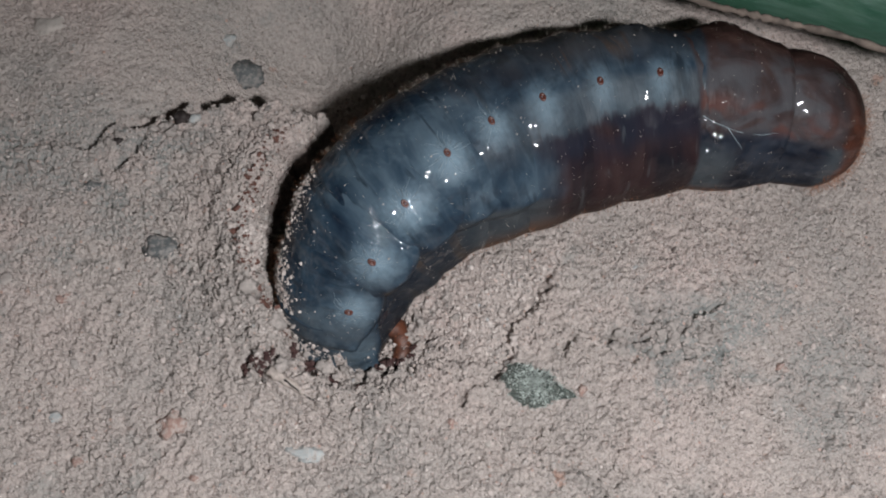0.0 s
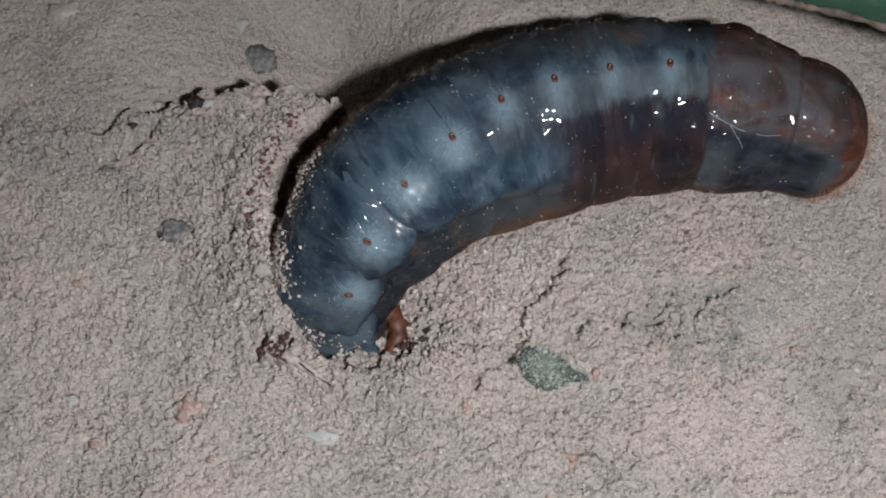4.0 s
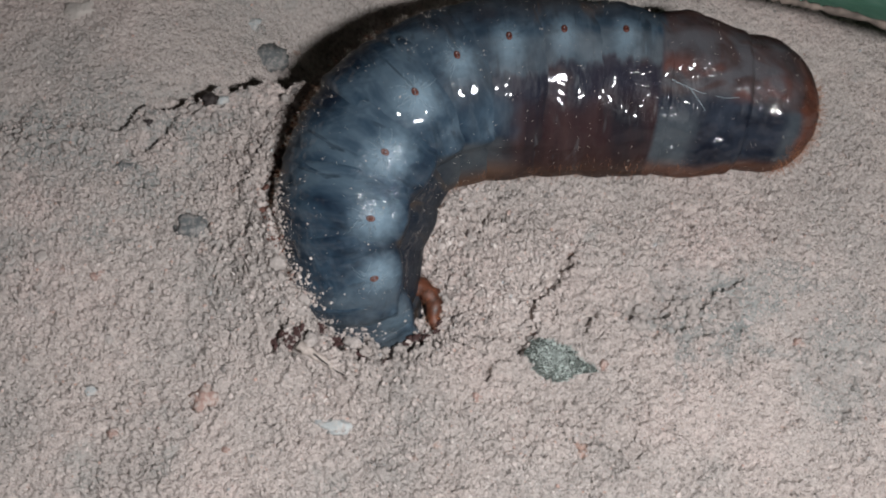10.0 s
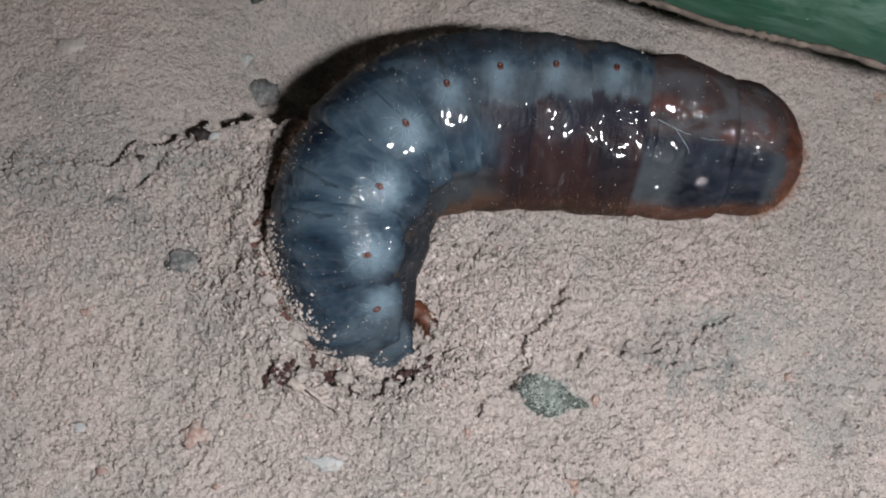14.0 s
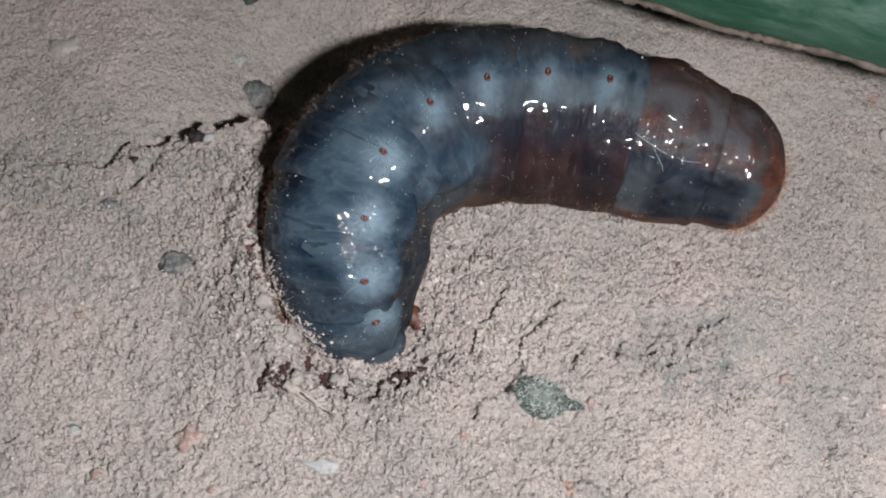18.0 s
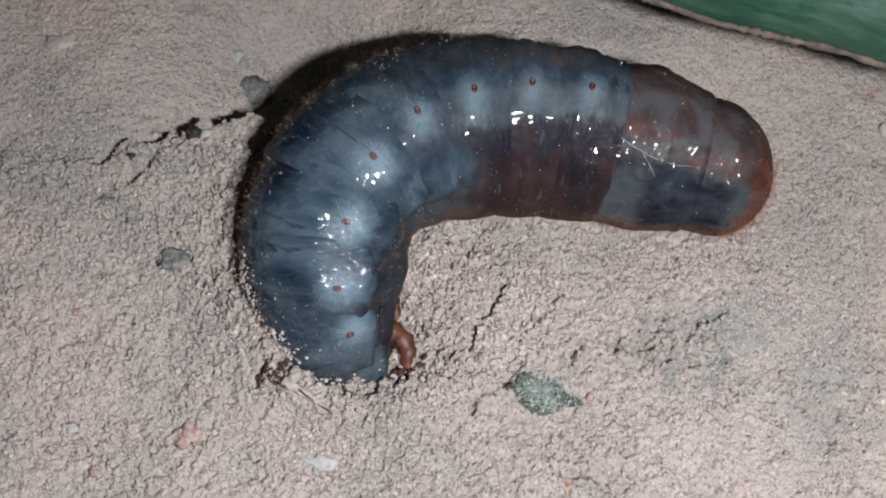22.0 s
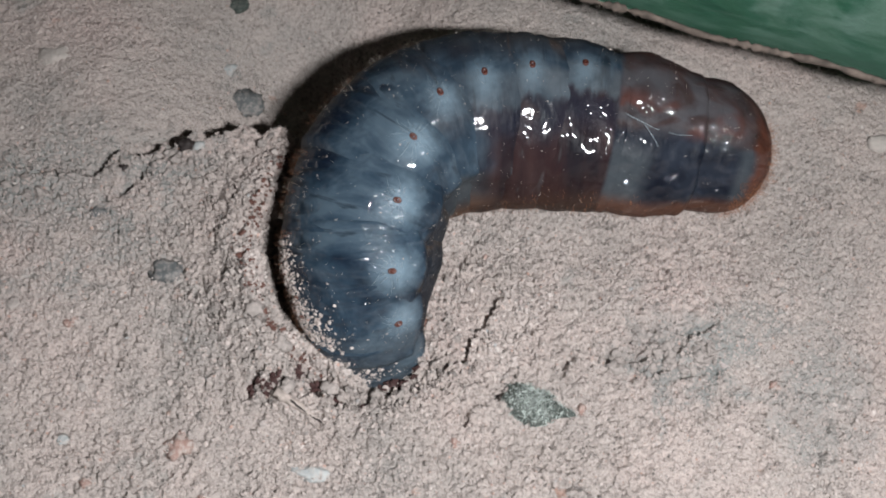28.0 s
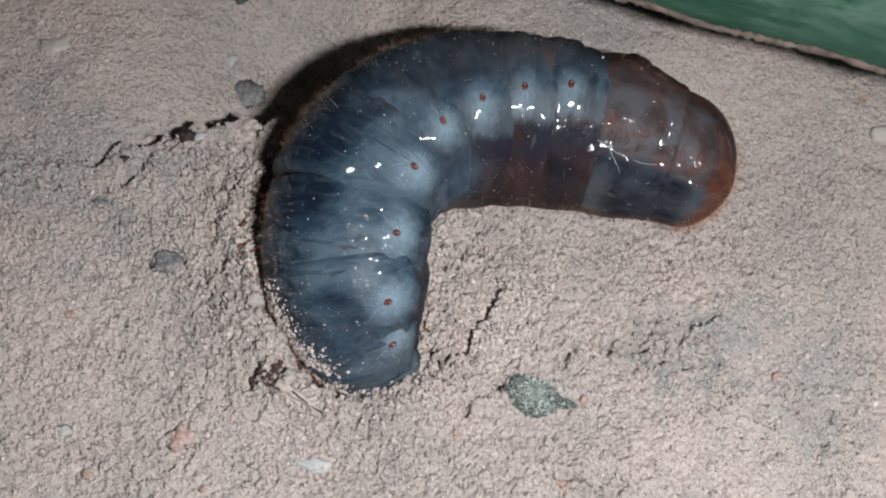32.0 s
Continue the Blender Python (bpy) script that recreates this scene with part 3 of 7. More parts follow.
def sand_grains():
    n = 20000
    x, y = rng.uniform(-43, 43, n), rng.uniform(-24, 33, n)
    s = np.clip(rng.lognormal(-2.55, 0.42, n), 0.05, 0.30) * (1 - 0.35 * sstep(9, 18, y))
    # thicker where the soil is freshly broken
    m = 9000
    t = rng.uniform(0, 1, m)
    px = np.interp(t, np.linspace(0, 1, 5), (-5.6, -7.6, -7.0, -3.4, 2)) + rng.normal(0, 6.0, m)
    py = np.interp(t, np.linspace(0, 1, 5), (-9.5, -3.0, 2.4, 5.6, 3.0)) + rng.normal(0, 5.0, m)
    x, y = np.concatenate([x, px]), np.concatenate([y, py])
    s = np.concatenate([s, np.clip(rng.lognormal(-2.35, 0.5, m), 0.06, 0.42)])
    # grains heaped along the drift
    k = 4200
    dx, dy = zip(*DRIFT)
    t = rng.uniform(0, len(dx) - 1, k)
    x = np.concatenate([x, np.interp(t, range(len(dx)), dx) + 0.5 + rng.normal(0, 0.7, k)])
    y = np.concatenate([y, np.interp(t, range(len(dy)), dy) + 0.2 + rng.normal(0, 0.7, k)])
    s = np.concatenate([s, np.clip(rng.lognormal(-2.2, 0.45, k), 0.06, 0.36)])
    # rubble in the open crack beside the clump
    k = 260
    cy = rng.uniform(-10.8, -4.4, k)
    x, y = np.concatenate([x, slab_edges(cy)[1] + rng.uniform(0.0, 0.75, k)]), np.concatenate([y, cy])
    x, y = np.concatenate([x, slab_edges(cy)[0] + rng.uniform(0.0, 0.6, k)]), np.concatenate([y, cy])
    s = np.concatenate([s, np.clip(rng.lognormal(-1.75, 0.4, 2 * k), 0.10, 0.38)])
    z = height(x, y) + s * 0.12
    v, f = bits(np.stack([x, y, z], 1), s)
    tagged(new("sand_grains", mesh_of("sand_grains", v, f, GRAIN, True)), "loose pale sand grains scattered over the soil", "sand", kind="stuff")


sand_grains()


def sand_dust():
    """Finer, eight-sided grains, thinner on the firm soil behind the grub."""
    n = 155000
    x, y = rng.uniform(-43, 43, n), rng.uniform(-24, 33, n)
    keep = rng.uniform(0, 1, n) > 0.65 * sstep(8, 16, y)
    x, y = x[keep], y[keep]
    n = len(x)
    s = np.clip(rng.lognormal(-2.68, 0.38, n), 0.04, 0.18)
    z = height(x, y) + s * 0.35
    o = np.array([(1, 0, 0), (-1, 0, 0), (0, 1, 0), (0, -1, 0), (0, 0, 1), (0, 0, -1)], float)
    q, _ = np.linalg.qr(rng.normal(size=(n, 3, 3)))
    v = np.einsum("kj,nij->nki", o, q) * (s[:, None] * rng.uniform(0.6, 1.3, (n, 6)))[:, :, None] + np.stack([x, y, z], 1)[:, None, :]
    t = np.array([(0, 2, 4), (2, 1, 4), (1, 3, 4), (3, 0, 4), (2, 0, 5), (1, 2, 5), (3, 1, 5), (0, 3, 5)])
    f = (t[None] + (np.arange(n) * 6)[:, None, None]).reshape(-1, 3)
    tagged(new("sand_dust", mesh_of("sand_dust", v.reshape(-1, 3), f.tolist(), GRAIN, True)), "fine pale sand dust covering the soil", "sand", kind="stuff")


sand_dust()


RUSTSOIL = plain_material("damp_red_soil", (0.098, 0.043, 0.032), 0.85, scale=2500)


def damp_soil():
    """Reddish damp crumbs in the gap along the grub's back."""
    n = 320
    gx, gy = (-12.2, -13.8, -14.7, -14.3, -12.0, -8.8), (8.0, 4.3, 0.6, -3.3, -7.3, -10.3)
    t = rng.uniform(0, 5, n)
    x = np.interp(t, range(6), gx) + rng.normal(0, 0.42, n)
    y = np.interp(t, range(6), gy) + rng.normal(0, 0.42, n)
    s = np.clip(rng.lognormal(-2.05, 0.4, n), 0.06, 0.3)
    v, f = bits(np.stack([x, y, height(x, y) + s * 0.3], 1), s)
    tagged(new("damp_soil", mesh_of("damp_soil", v, f, RUSTSOIL, True)), "damp red-brown soil crumbs in the gap beside the grub", "soil", kind="stuff")


damp_soil()


def seat(x, y):
    """Where the line of sight to a place of the level plane meets the uneven sand."""
    k = float(height(x, y)) / 81.6
    return x * (1 - k), y + (-38.0 - y) * k


def stone(name, x, y, size, mat, label, category="pebble", sink=0.35, turn=0.0, rough=0.3, seed=1, group=""):
    x, y = seat(x, y)
    v = ICO2_V.copy()
    n = np.array([noise.fractal(Vector(p) * 1.3 + Vector((seed * 3.1, 0, 0)), 0.75, 2.1, 6) for p in v])
    v = v * (1 + rough * n[:, None]) * np.array(size)
    c, s = math.cos(turn), math.sin(turn)
    v = np.stack([v[:, 0] * c - v[:, 1] * s, v[:, 0] * s + v[:, 1] * c, v[:, 2]], 1)
    ob = new(name, mesh_of(name, v, ICO2_F, mat))
    ob.location = Vector((x, y, float(height(x, y)) + size[2] * (1 - 2 * sink))) * 0.001
    return tagged(ob, label, category, group)


stone("pebble", -16.4, 14.8, (1.8, 1.6, 0.75), SLATE, "dark grey slate pebble half sunk in sand", sink=0.5, rough=0.48, seed=12)
stone("pebble", -21.7, -1.5, (1.45, 1.05, 0.6), SLATE, "small dark grey pebble half buried in sand", sink=0.36, rough=0.5, seed=3)
stone("stone_chip", -9.1, -18.3, (1.35, 0.62, 0.30), CHALK, "flat pale grey stone chip lying in sand", "stone", 0.5, -0.1, 0.55, 4)
stone("clay_bit", -19.2, -16.3, (1.05, 0.9, 0.45), CLAY, "orange clay bit sunk in sand", "stone", 0.8, 0.3, 0.7, 5)
stone("clay_bit", 12.0, -13.4, (0.42, 0.5, 0.3), CLAY, "tiny red clay bit on the sand", "stone", 0.78, 0.3, 0.6, 6)
stone("clay_bit", -29.2, -5.6, (0.6, 0.5, 0.35), CLAY, "tiny red clay bit on the sand", "stone", 0.75, 0.3, 0.6, 7)
stone("pebble", 40.3, 11.0, (1.3, 0.9, 0.8), CREAM, "cream coloured pebble on the sand", seed=8)


def tube(path, radii, sides=7, rough=0.2, seed=0):
    """A knobbly tube along a path."""
    p = [Vector(q) for q in path]
    v, f = [], []
    for i, (c, r) in enumerate(zip(p, radii)):
        way = (p[min(i + 1, len(p) - 1)] - p[max(i - 1, 0)]).normalized()
        s = way.cross(Vector((0.2, 0.1, 1))).normalized()
        u = way.cross(s)
        for j in range(sides):
            a = 2 * math.pi * j / sides
            k = r * (1 + rough * noise.noise(Vector((i * 1.7 + seed, j * 2.3, seed))) * 2)
            v.append(c + (s * math.cos(a) + u * math.sin(a)) * k)
    for i in range(len(p) - 1):
        for j in range(sides):
            f.append((i * sides + j, i * sides + (j + 1) % sides, (i + 1) * sides + (j + 1) % sides, (i + 1) * sides + j))
    f.append(tuple(range(sides))[::-1])
    f.append(tuple((len(p) - 1) * sides + j for j in range(sides)))
    return v, f


def on(x, y, lift=0.0):
    x, y = seat(x, y)
    return (x, y, float(height(x, y)) + lift)


def litter(name, paths, mat, label, category="twig"):
    vs, fs = [], []
    for k, (pts, r0, r1) in enumerate(paths):
        dense = []
        for (a, b) in zip(pts[:-1], pts[1:]):
            for t in np.linspace(0, 1, 5, endpoint=False):
                dense.append(tuple(a[i] + (b[i] - a[i]) * t for i in range(3)))
        dense.append(pts[-1])
        v, f = tube([(q[0] + 0.12 * noise.noise(Vector((i * 0.9, k, 1))), q[1] + 0.12 * noise.noise(Vector((i * 0.9, k, 7))), q[2]) for i, q in enumerate(dense)],
                    np.linspace(r0, r1, len(dense)), rough=0.45, seed=k)
        fs += [tuple(i + len(vs) for i in q) for q in f]
        vs += v
    return tagged(new(name, mesh_of(name, vs, fs, mat)), label, category)


BARK = plain_material("dark_bark", (0.040, 0.016, 0.014), 0.8)
for bx, by, turn, long, wide, count in ((-14.1, -11.6, 1.5, 0.75, 0.16, 16), (-12.9, -11.1, 0.9, 0.6, 0.26, 22), (-12.2, -10.4, 0.4, 0.35, 0.12, 9),
                                        (-2.6, -11.2, 0.35, 0.7, 0.16, 18), (-3.9, -11.9, 0.5, 0.5, 0.20, 16), (-1.2, -10.4, 0.8, 0.4, 0.12, 10),
                                        (-8.9, -11.7, -0.5, 0.5, 0.22, 16), (-7.2, -12.8, -0.3, 0.4, 0.15, 10), (-10.4, -10.4, -0.8, 0.4, 0.16, 10), (-5.6, -13.1, 0.2, 0.3, 0.12, 7)):
    along, off = rng.uniform(-1, 1, count) * long, rng.normal(0, wide, count)
    spots = [on(bx + p * math.cos(turn) - q * math.sin(turn), by + p * math.sin(turn) + q * math.cos(turn), 0.1) for p, q in zip(along, off)]
    v, f = bits(np.array(spots), np.clip(rng.lognormal(-1.6, 0.35, count), 0.10, 0.36), 0.8, 0.35)
    tagged(new("bark_bit", mesh_of("bark_bit", v, f, BARK, True)), "dark red-brown crumbled bark bit in sand", "bark")
litter("stalk", [((on(-12.8, -11.8, 0.2), on(-11.0, -12.7, 0.3), on(-9.6, -13.6, 0.2), on(-8.4, -14.4, 0.1)), 0.11, 0.05)], BLACK, "thin dark root fibre on the sand", "stalk")
litter("stalk", [((on(-12.2, -11.9, 0.5), on(-10.6, -12.9, 0.6), on(-8.9, -13.8, 0.4)), 0.42, 0.22)], STRAW, "short pale dry stalk lying on sand", "stalk")
litter("straw_bit", [((on(-4.5, 29.5, 0.5), on(-2.0, 31.2, 0.6), on(2.4, 33.4, 0.5)), 0.28, 0.2)], STRAW, "thin cream straw on the sand", "straw")
stone("black_lump", -21.2, 10.6, (0.7, 0.5, 0.5), BLACK, "black crumb of rotten wood at a sand crack", "crumb", 0.4, 0.5, 0.5, 21)
stone("black_lump", -26.6, 8.7, (0.45, 0.5, 0.4), BLACK, "black crumb of rotten wood at a sand crack", "crumb", 0.4, 0.1, 0.5, 22)
stone("black_lump", -25.4, 9.9, (0.35, 0.3, 0.3), BLACK, "black crumb of rotten wood at a sand crack", "crumb", 0.4, 0.1, 0.5, 23)
stone("stone_chip", -20.2, 10.8, (0.6, 0.38, 0.3), CHALK, "small whitish chip beside a sand crack", "stone", 0.3, 0.6, 0.4, 24)
stone("pebble", -28.2, 4.2, (0.9, 0.7, 0.5), SLATE, "grey pebble sunk in loose sand", "pebble", 0.5, 0.4, 0.3, 25)
stone("pebble", -17.9, 18.2, (0.75, 0.6, 0.45), CHALK, "small whitish pebble sunk in the soil", "pebble", 0.6, 0.4, 0.35, 26)
stone("pebble", -34.3, 20.6, (1.5, 1.1, 0.6), CREAM, "pale pebble sunk in the soil", "pebble", 0.78, 0.1, 0.45, 27)
stone("pebble", -17.5, 25.3, (0.95, 1.0, 0.6), MOSS, "dull green pebble in the soil", "pebble", 0.6, 0.1, 0.3, 28)
stone("clay_bit", -9.9, -16.1, (0.4, 0.5, 0.3), CLAY, "tiny red clay bit on the sand", "stone", 0.78, 0, 0.6, 29)
stone("clay_bit", 2.0, -16.0, (0.45, 0.4, 0.3), CLAY, "tiny red clay bit on the sand", "stone", 0.78, 0, 0.6, 30)
stone("stone_chip", -28.4, -15.5, (0.5, 0.42, 0.25), CHALK, "tiny pale stone chip in loose sand", "stone", 0.5, 0.2, 0.4, 34)
stone("clay_bit", -26.2, -18.9, (0.42, 0.4, 0.3), CLAY, "tiny red clay bit on the sand", "stone", 0.72, 0.5, 0.5, 35)
stone("clay_bit", -17.3, -20.2, (0.36, 0.3, 0.3), CLAY, "tiny red clay bit on the sand", "stone", 0.72, 0.1, 0.5, 36)
stone("sand_clod", -21.9, -8.4, (0.85, 0.8, 0.5), CLOD, "rounded clod of caked sand sunk in loose sand", "sand clod", 0.5, 0.2, 0.35, 37)
stone("pebble", -34.1, -4.2, (0.8, 0.6, 0.35), CLOD, "dusty grey pebble sunk in loose sand", "pebble", 0.6, 0.3, 0.45, 38)
stone("stone_chip", 4.7, -17.5, (0.3, 0.26, 0.2), CREAM, "tiny pale stone chip in loose sand", "stone", 0.5, 0.2, 0.4, 39)
stone("sand_clod", -7.7, -11.7, (0.62, 0.5, 0.45), CLOD, "pale clod of caked sand at the pit's rim", "sand clod", 0.35, 0.4, 0.5, 33)
stone("clay_bit", 27.6, -11.4, (0.5, 0.4, 0.3), CLAY, "tiny red clay bit on the sand", "stone", 0.78, 0, 0.6, 31)


def flake():
    """A fuzzy grey-green flake with a pointed tip."""
    root = tagged(new("moss_flake"), "fuzzy grey-green plant flake with a pointed tip on sand", "flake")
    root.matrix_world = Matrix.Translation(Vector(on(8.2, -12.9)) * 0.001)
    out = ((-2.4, 0.9), (-1.6, 1.75), (0.2, 1.2), (1.8, 0.0), (3.7, -0.8), (1.6, -1.1), (0.2, -1.75), (-1.6, -0.9))
    ang = np.unwrap([math.atan2(q[1], q[0]) for q in out][::-1])
    rad = [math.hypot(*q) for q in out][::-1]
    ang, rad = np.append(ang, ang[0] + 2 * math.pi), np.append(rad, rad[0])
    v, f, na, nr = [], [], 64, 12
    for i in range(nr):
        k = (i + 1) / nr
        for j in range(na):
            a = ang[0] + 2 * math.pi * j / na
            r = np.interp(a, ang, rad) * k * (1 + 0.22 * noise.noise(Vector((j * 0.6, 0, 3))) + 0.16 * k ** 3 * noise.noise(Vector((j * 1.7, 0, 8))))
            x, y = r * math.cos(a), r * math.sin(a)
            z = 0.75 * (1 - k ** 2.4) + 0.22 * noise.noise(Vector((x * 1.6, y * 1.6, 0))) * (1 - k * 0.6) - 0.25 * k ** 6 + 0.12
            v.append((x, y, z))
    for i in range(nr - 1):
        for j in range(na):
            f.append((i * na + j, i * na + (j + 1) % na, (i + 1) * na + (j + 1) % na, (i + 1) * na + j))
    f.append(tuple(range(na)))
    part("flake_body", mesh_of("flake_body", v, f, MOSS), root)
    pick = rng.integers(0, len(v), 1500)
    roots = [np.array(v[i]) + rng.normal(0, 0.06, 3) for i in pick]
    ways = [np.array((0.35, -0.1, 0.55)) + rng.normal(0, 0.6, 3) for _ in pick]
    hv, hf = hairs(roots, ways, rng.uniform(0.14, 0.40, len(pick)), 0.026, 0.5)
    part("fuzz", mesh_of("flake_fibres", hv, hf, FUZZ), root, "short grey-green fuzz")


flake()


def crumbs():
    """Clods of sand round the pit."""
    kinds = []
    for k in range(5):
        v = ICO2_V.copy()
        n = np.array([noise.fractal(Vector(p) * 1.5 + Vector((k * 5.3, 2, 0)), 0.9, 2.0, 5) for p in v])
        kinds.append(mesh_of("soil_crumb", v * (1 + 0.55 * n[:, None]), ICO2_F, CLOD))
    for i in range(130):
        t = rng.uniform(-1.1, 1.15) * math.pi
        ring = rng.normal(7.6, 1.1)
        x, y = -5.8 + ring * math.cos(t) * 0.98, -3.2 + ring * math.sin(t) * 1.05
        if y > 8 or (x > 0 and y > 2):
            continue
        s = float(np.clip(rng.lognormal(-1.35, 0.42), 0.15, 0.7))
        ob = new("soil_crumb", kinds[i % 5])
        ob.location = Vector(on(x, y, s * 0.25)) * 0.001
        ob.rotation_euler = rng.uniform(0, 6.28, 3)
        ob.scale = (s, s * 0.9, s * 0.8)
        tagged(ob, "small clod of dry beige sand at the pit's rim", "sand clod", "clods round the pit")
    sx, sy = zip(*SCARP)
    for i in range(90):
        x = rng.uniform(-42, -13)
        y = float(np.interp(x, sx, sy)) + rng.normal(-1.0, 1.7)
        s = float(np.clip(rng.lognormal(-1.35, 0.45), 0.12, 0.65))
        ob = new("soil_crumb", kinds[i % 5])
        ob.location = Vector(on(x, y, s * 0.2)) * 0.001
        ob.rotation_euler = rng.uniform(0, 6.28, 3)
        ob.scale = (s, s * 0.9, s * 0.75)
        tagged(ob, "small clod of dry sand along a soil crack", "sand clod", "clods along the crack")
    for i in range(70):
        x = rng.uniform(14.5, 23.5)
        y = -9.6 + (x - 14.5) * 0.16 + rng.normal(0, 0.8)
        s = float(np.clip(rng.lognormal(-1.35, 0.4), 0.12, 0.55))
        ob = new("soil_crumb", kinds[i % 5])
        ob.location = Vector(on(x, y, s * 0.1)) * 0.001
        ob.rotation_euler = rng.uniform(0, 6.28, 3)
        ob.scale = (s, s * 0.9, s * 0.75)
        tagged(ob, "small clod of dry sand in a damp patch", "sand clod", "clods in the damp patch")


crumbs()


# ---- leaf ----
def leaf():
    root = tagged(new("leaf"), "large green leaf with a dry brown rim, lying on the sand", "leaf")
    root.matrix_world = at(33.5, 33.8, 0, 0, 0, -18.7)
    us, vs_ = np.linspace(-68, 68, 90), np.linspace(-1, 1, 40)

    def surf(u, k):
        w = 24.5 * (1 - (abs(u) / 70) ** 2.6) ** 0.7
        z = 0.9 + 14.0 * k * k + 0.10 * math.sin(u * 0.35) * k * k + 0.06 * math.sin(u * 0.9 + k * 3)
        return u, k * w + 0.10 * math.sin(u * 0.5) * abs(k), z
    for name, mat, lo, hi, th in (("blade", LEAF, -0.985, 0.985, 0.5),):
        v, f = [], []
        for top in (1, 0):
            for u in us:
                for k in vs_:
                    x, y, z = surf(u, k * hi)
                    v.append((x, y, z if top else z - th))
        m, n = len(us), len(vs_)
        for i in range(m - 1):
            for j in range(n - 1):
                a = i * n + j
                f.append((a, a + n, a + n + 1, a + 1))
                b = a + m * n
                f.append((b, b + 1, b + n + 1, b + n))
        for i in range(m - 1):
            for j in (0, n - 1):
                a, b = i * n + j, (i + 1) * n + j
                f.append((a, b, b + m * n, a + m * n))
        part("blade", mesh_of("leaf_blade", v, f, mat), root)
    # dry rims and the midrib
    for side in (-1, 1):
        v, f = [], []
        uu = np.linspace(-66, 66, 420)
        for u in uu:
            x, y, z = surf(u, side)
            r = 0.26 + 0.20 * noise.noise(Vector((u * 0.8, side, 0))) + 0.20 * noise.noise(Vector((u * 3.1, side, 5)))
            for a in range(8):
                t = a * math.pi / 4
                v.append((x, y + r * 0.9 * math.cos(t) + 0.12 * noise.noise(Vector((u * 1.9, a, 1))), z - 0.3 + r * 1.15 * math.sin(t)))
        for i in range(len(uu) - 1):
            for a in range(8):
                f.append((i * 8 + a, i * 8 + (a + 1) % 8, i * 8 + 8 + (a + 1) % 8, i * 8 + 8 + a))
        rim = part("rim", mesh_of("leaf_rim", v, f, RIM), root, "dry brown leaf rim")
        roots, ways = [], []
        for u in rng.uniform(-40, 40, 260):
            x, y, z = surf(u, side)
            roots.append(np.array((x, y, z - 0.3)))
            ways.append(np.array((rng.normal(0, 1.2), side * rng.uniform(0.2, 1.0), rng.normal(-0.2, 0.6))))
        part("fibres", mesh_of("rim_fibres", *hairs(roots, ways, rng.uniform(0.25, 0.75, 260), 0.045, 0.6), RIM), rim, "frayed dry fibres")
    v, f = [], []
    for u in us:
        for a in range(8):
            t = a * math.pi / 4
            v.append((u, math.cos(t) * 1.0, 0.9 + 0.7 * math.sin(t)))
    for i in range(len(us) - 1):
        for a in range(8):
            f.append((i * 8 + a, i * 8 + (a + 1) % 8, i * 8 + 8 + (a + 1) % 8, i * 8 + 8 + a))
    part("midrib", mesh_of("midrib", v, f, LEAF), root)


leaf()


# ---- the grub: one rigid ring a segment, each with its breathing hole and hairs ----
# name, radius, half length, station from the neck, taper fore and aft, lobe, fold angle, fold depth, belly swell, hump
RINGS = (("prothorax", 4.2, 3.8, 0.0, 0.02, 0.06, 1.0, -0.34, 0.10, 0, 0), ("mesothorax", 4.4, 4.0, 3.4, 0.06, 0.10, 1.0, -0.34, 0.10, 0, 0),
         ("metathorax", 4.8, 4.0, 6.8, 0.10, 0.26, 1.0, -0.34, 0.12, 0.18, 0), ("segment_1", 5.9, 4.8, 10.2, 0.22, 0.20, 1.0, -0.34, 0.12, 0.16, 0),
         ("segment_2", 7.0, 4.6, 13.7, 0.17, 0.03, 1.0, -0.37, 0.115, 0.14, 0), ("segment_3", 7.0, 4.8, 17.9, 0.02, 0.02, 1.0, -0.55, 0.09, 0.08, 0),
         ("segment_4", 6.95, 5.4, 22.6, 0, 0, 0.9, -0.78, 0.065, 0.04, 0), ("segment_5", 7.0, 5.2, 26.8, 0, 0, 0.6, -1.0, 0.04, 0.11, 0.01),
         ("segment_6", 7.1, 5.2, 31.0, -0.01, -0.01, 0.3, -1.2, 0.02, 0.12, 0.02), ("segment_7", 6.9, 5.0, 35.3, -0.02, -0.02, 0.2, -1.4, 0.01, 0.11, 0.03),
         ("segment_8", 6.6, 5.0, 39.9, -0.03, -0.03, 0.15, -1.4, 0.0, 0.11, 0.05), ("segment_9", 6.1, 5.4, 45.5, -0.05, -0.05, 0.0, -1.4, 0.0, 0.10, 0.16),
         ("tail_segment", 5.2, 5.6, 50.8, 0, 0, 0.0, -1.4, 0.0, 0.06, 0.05))


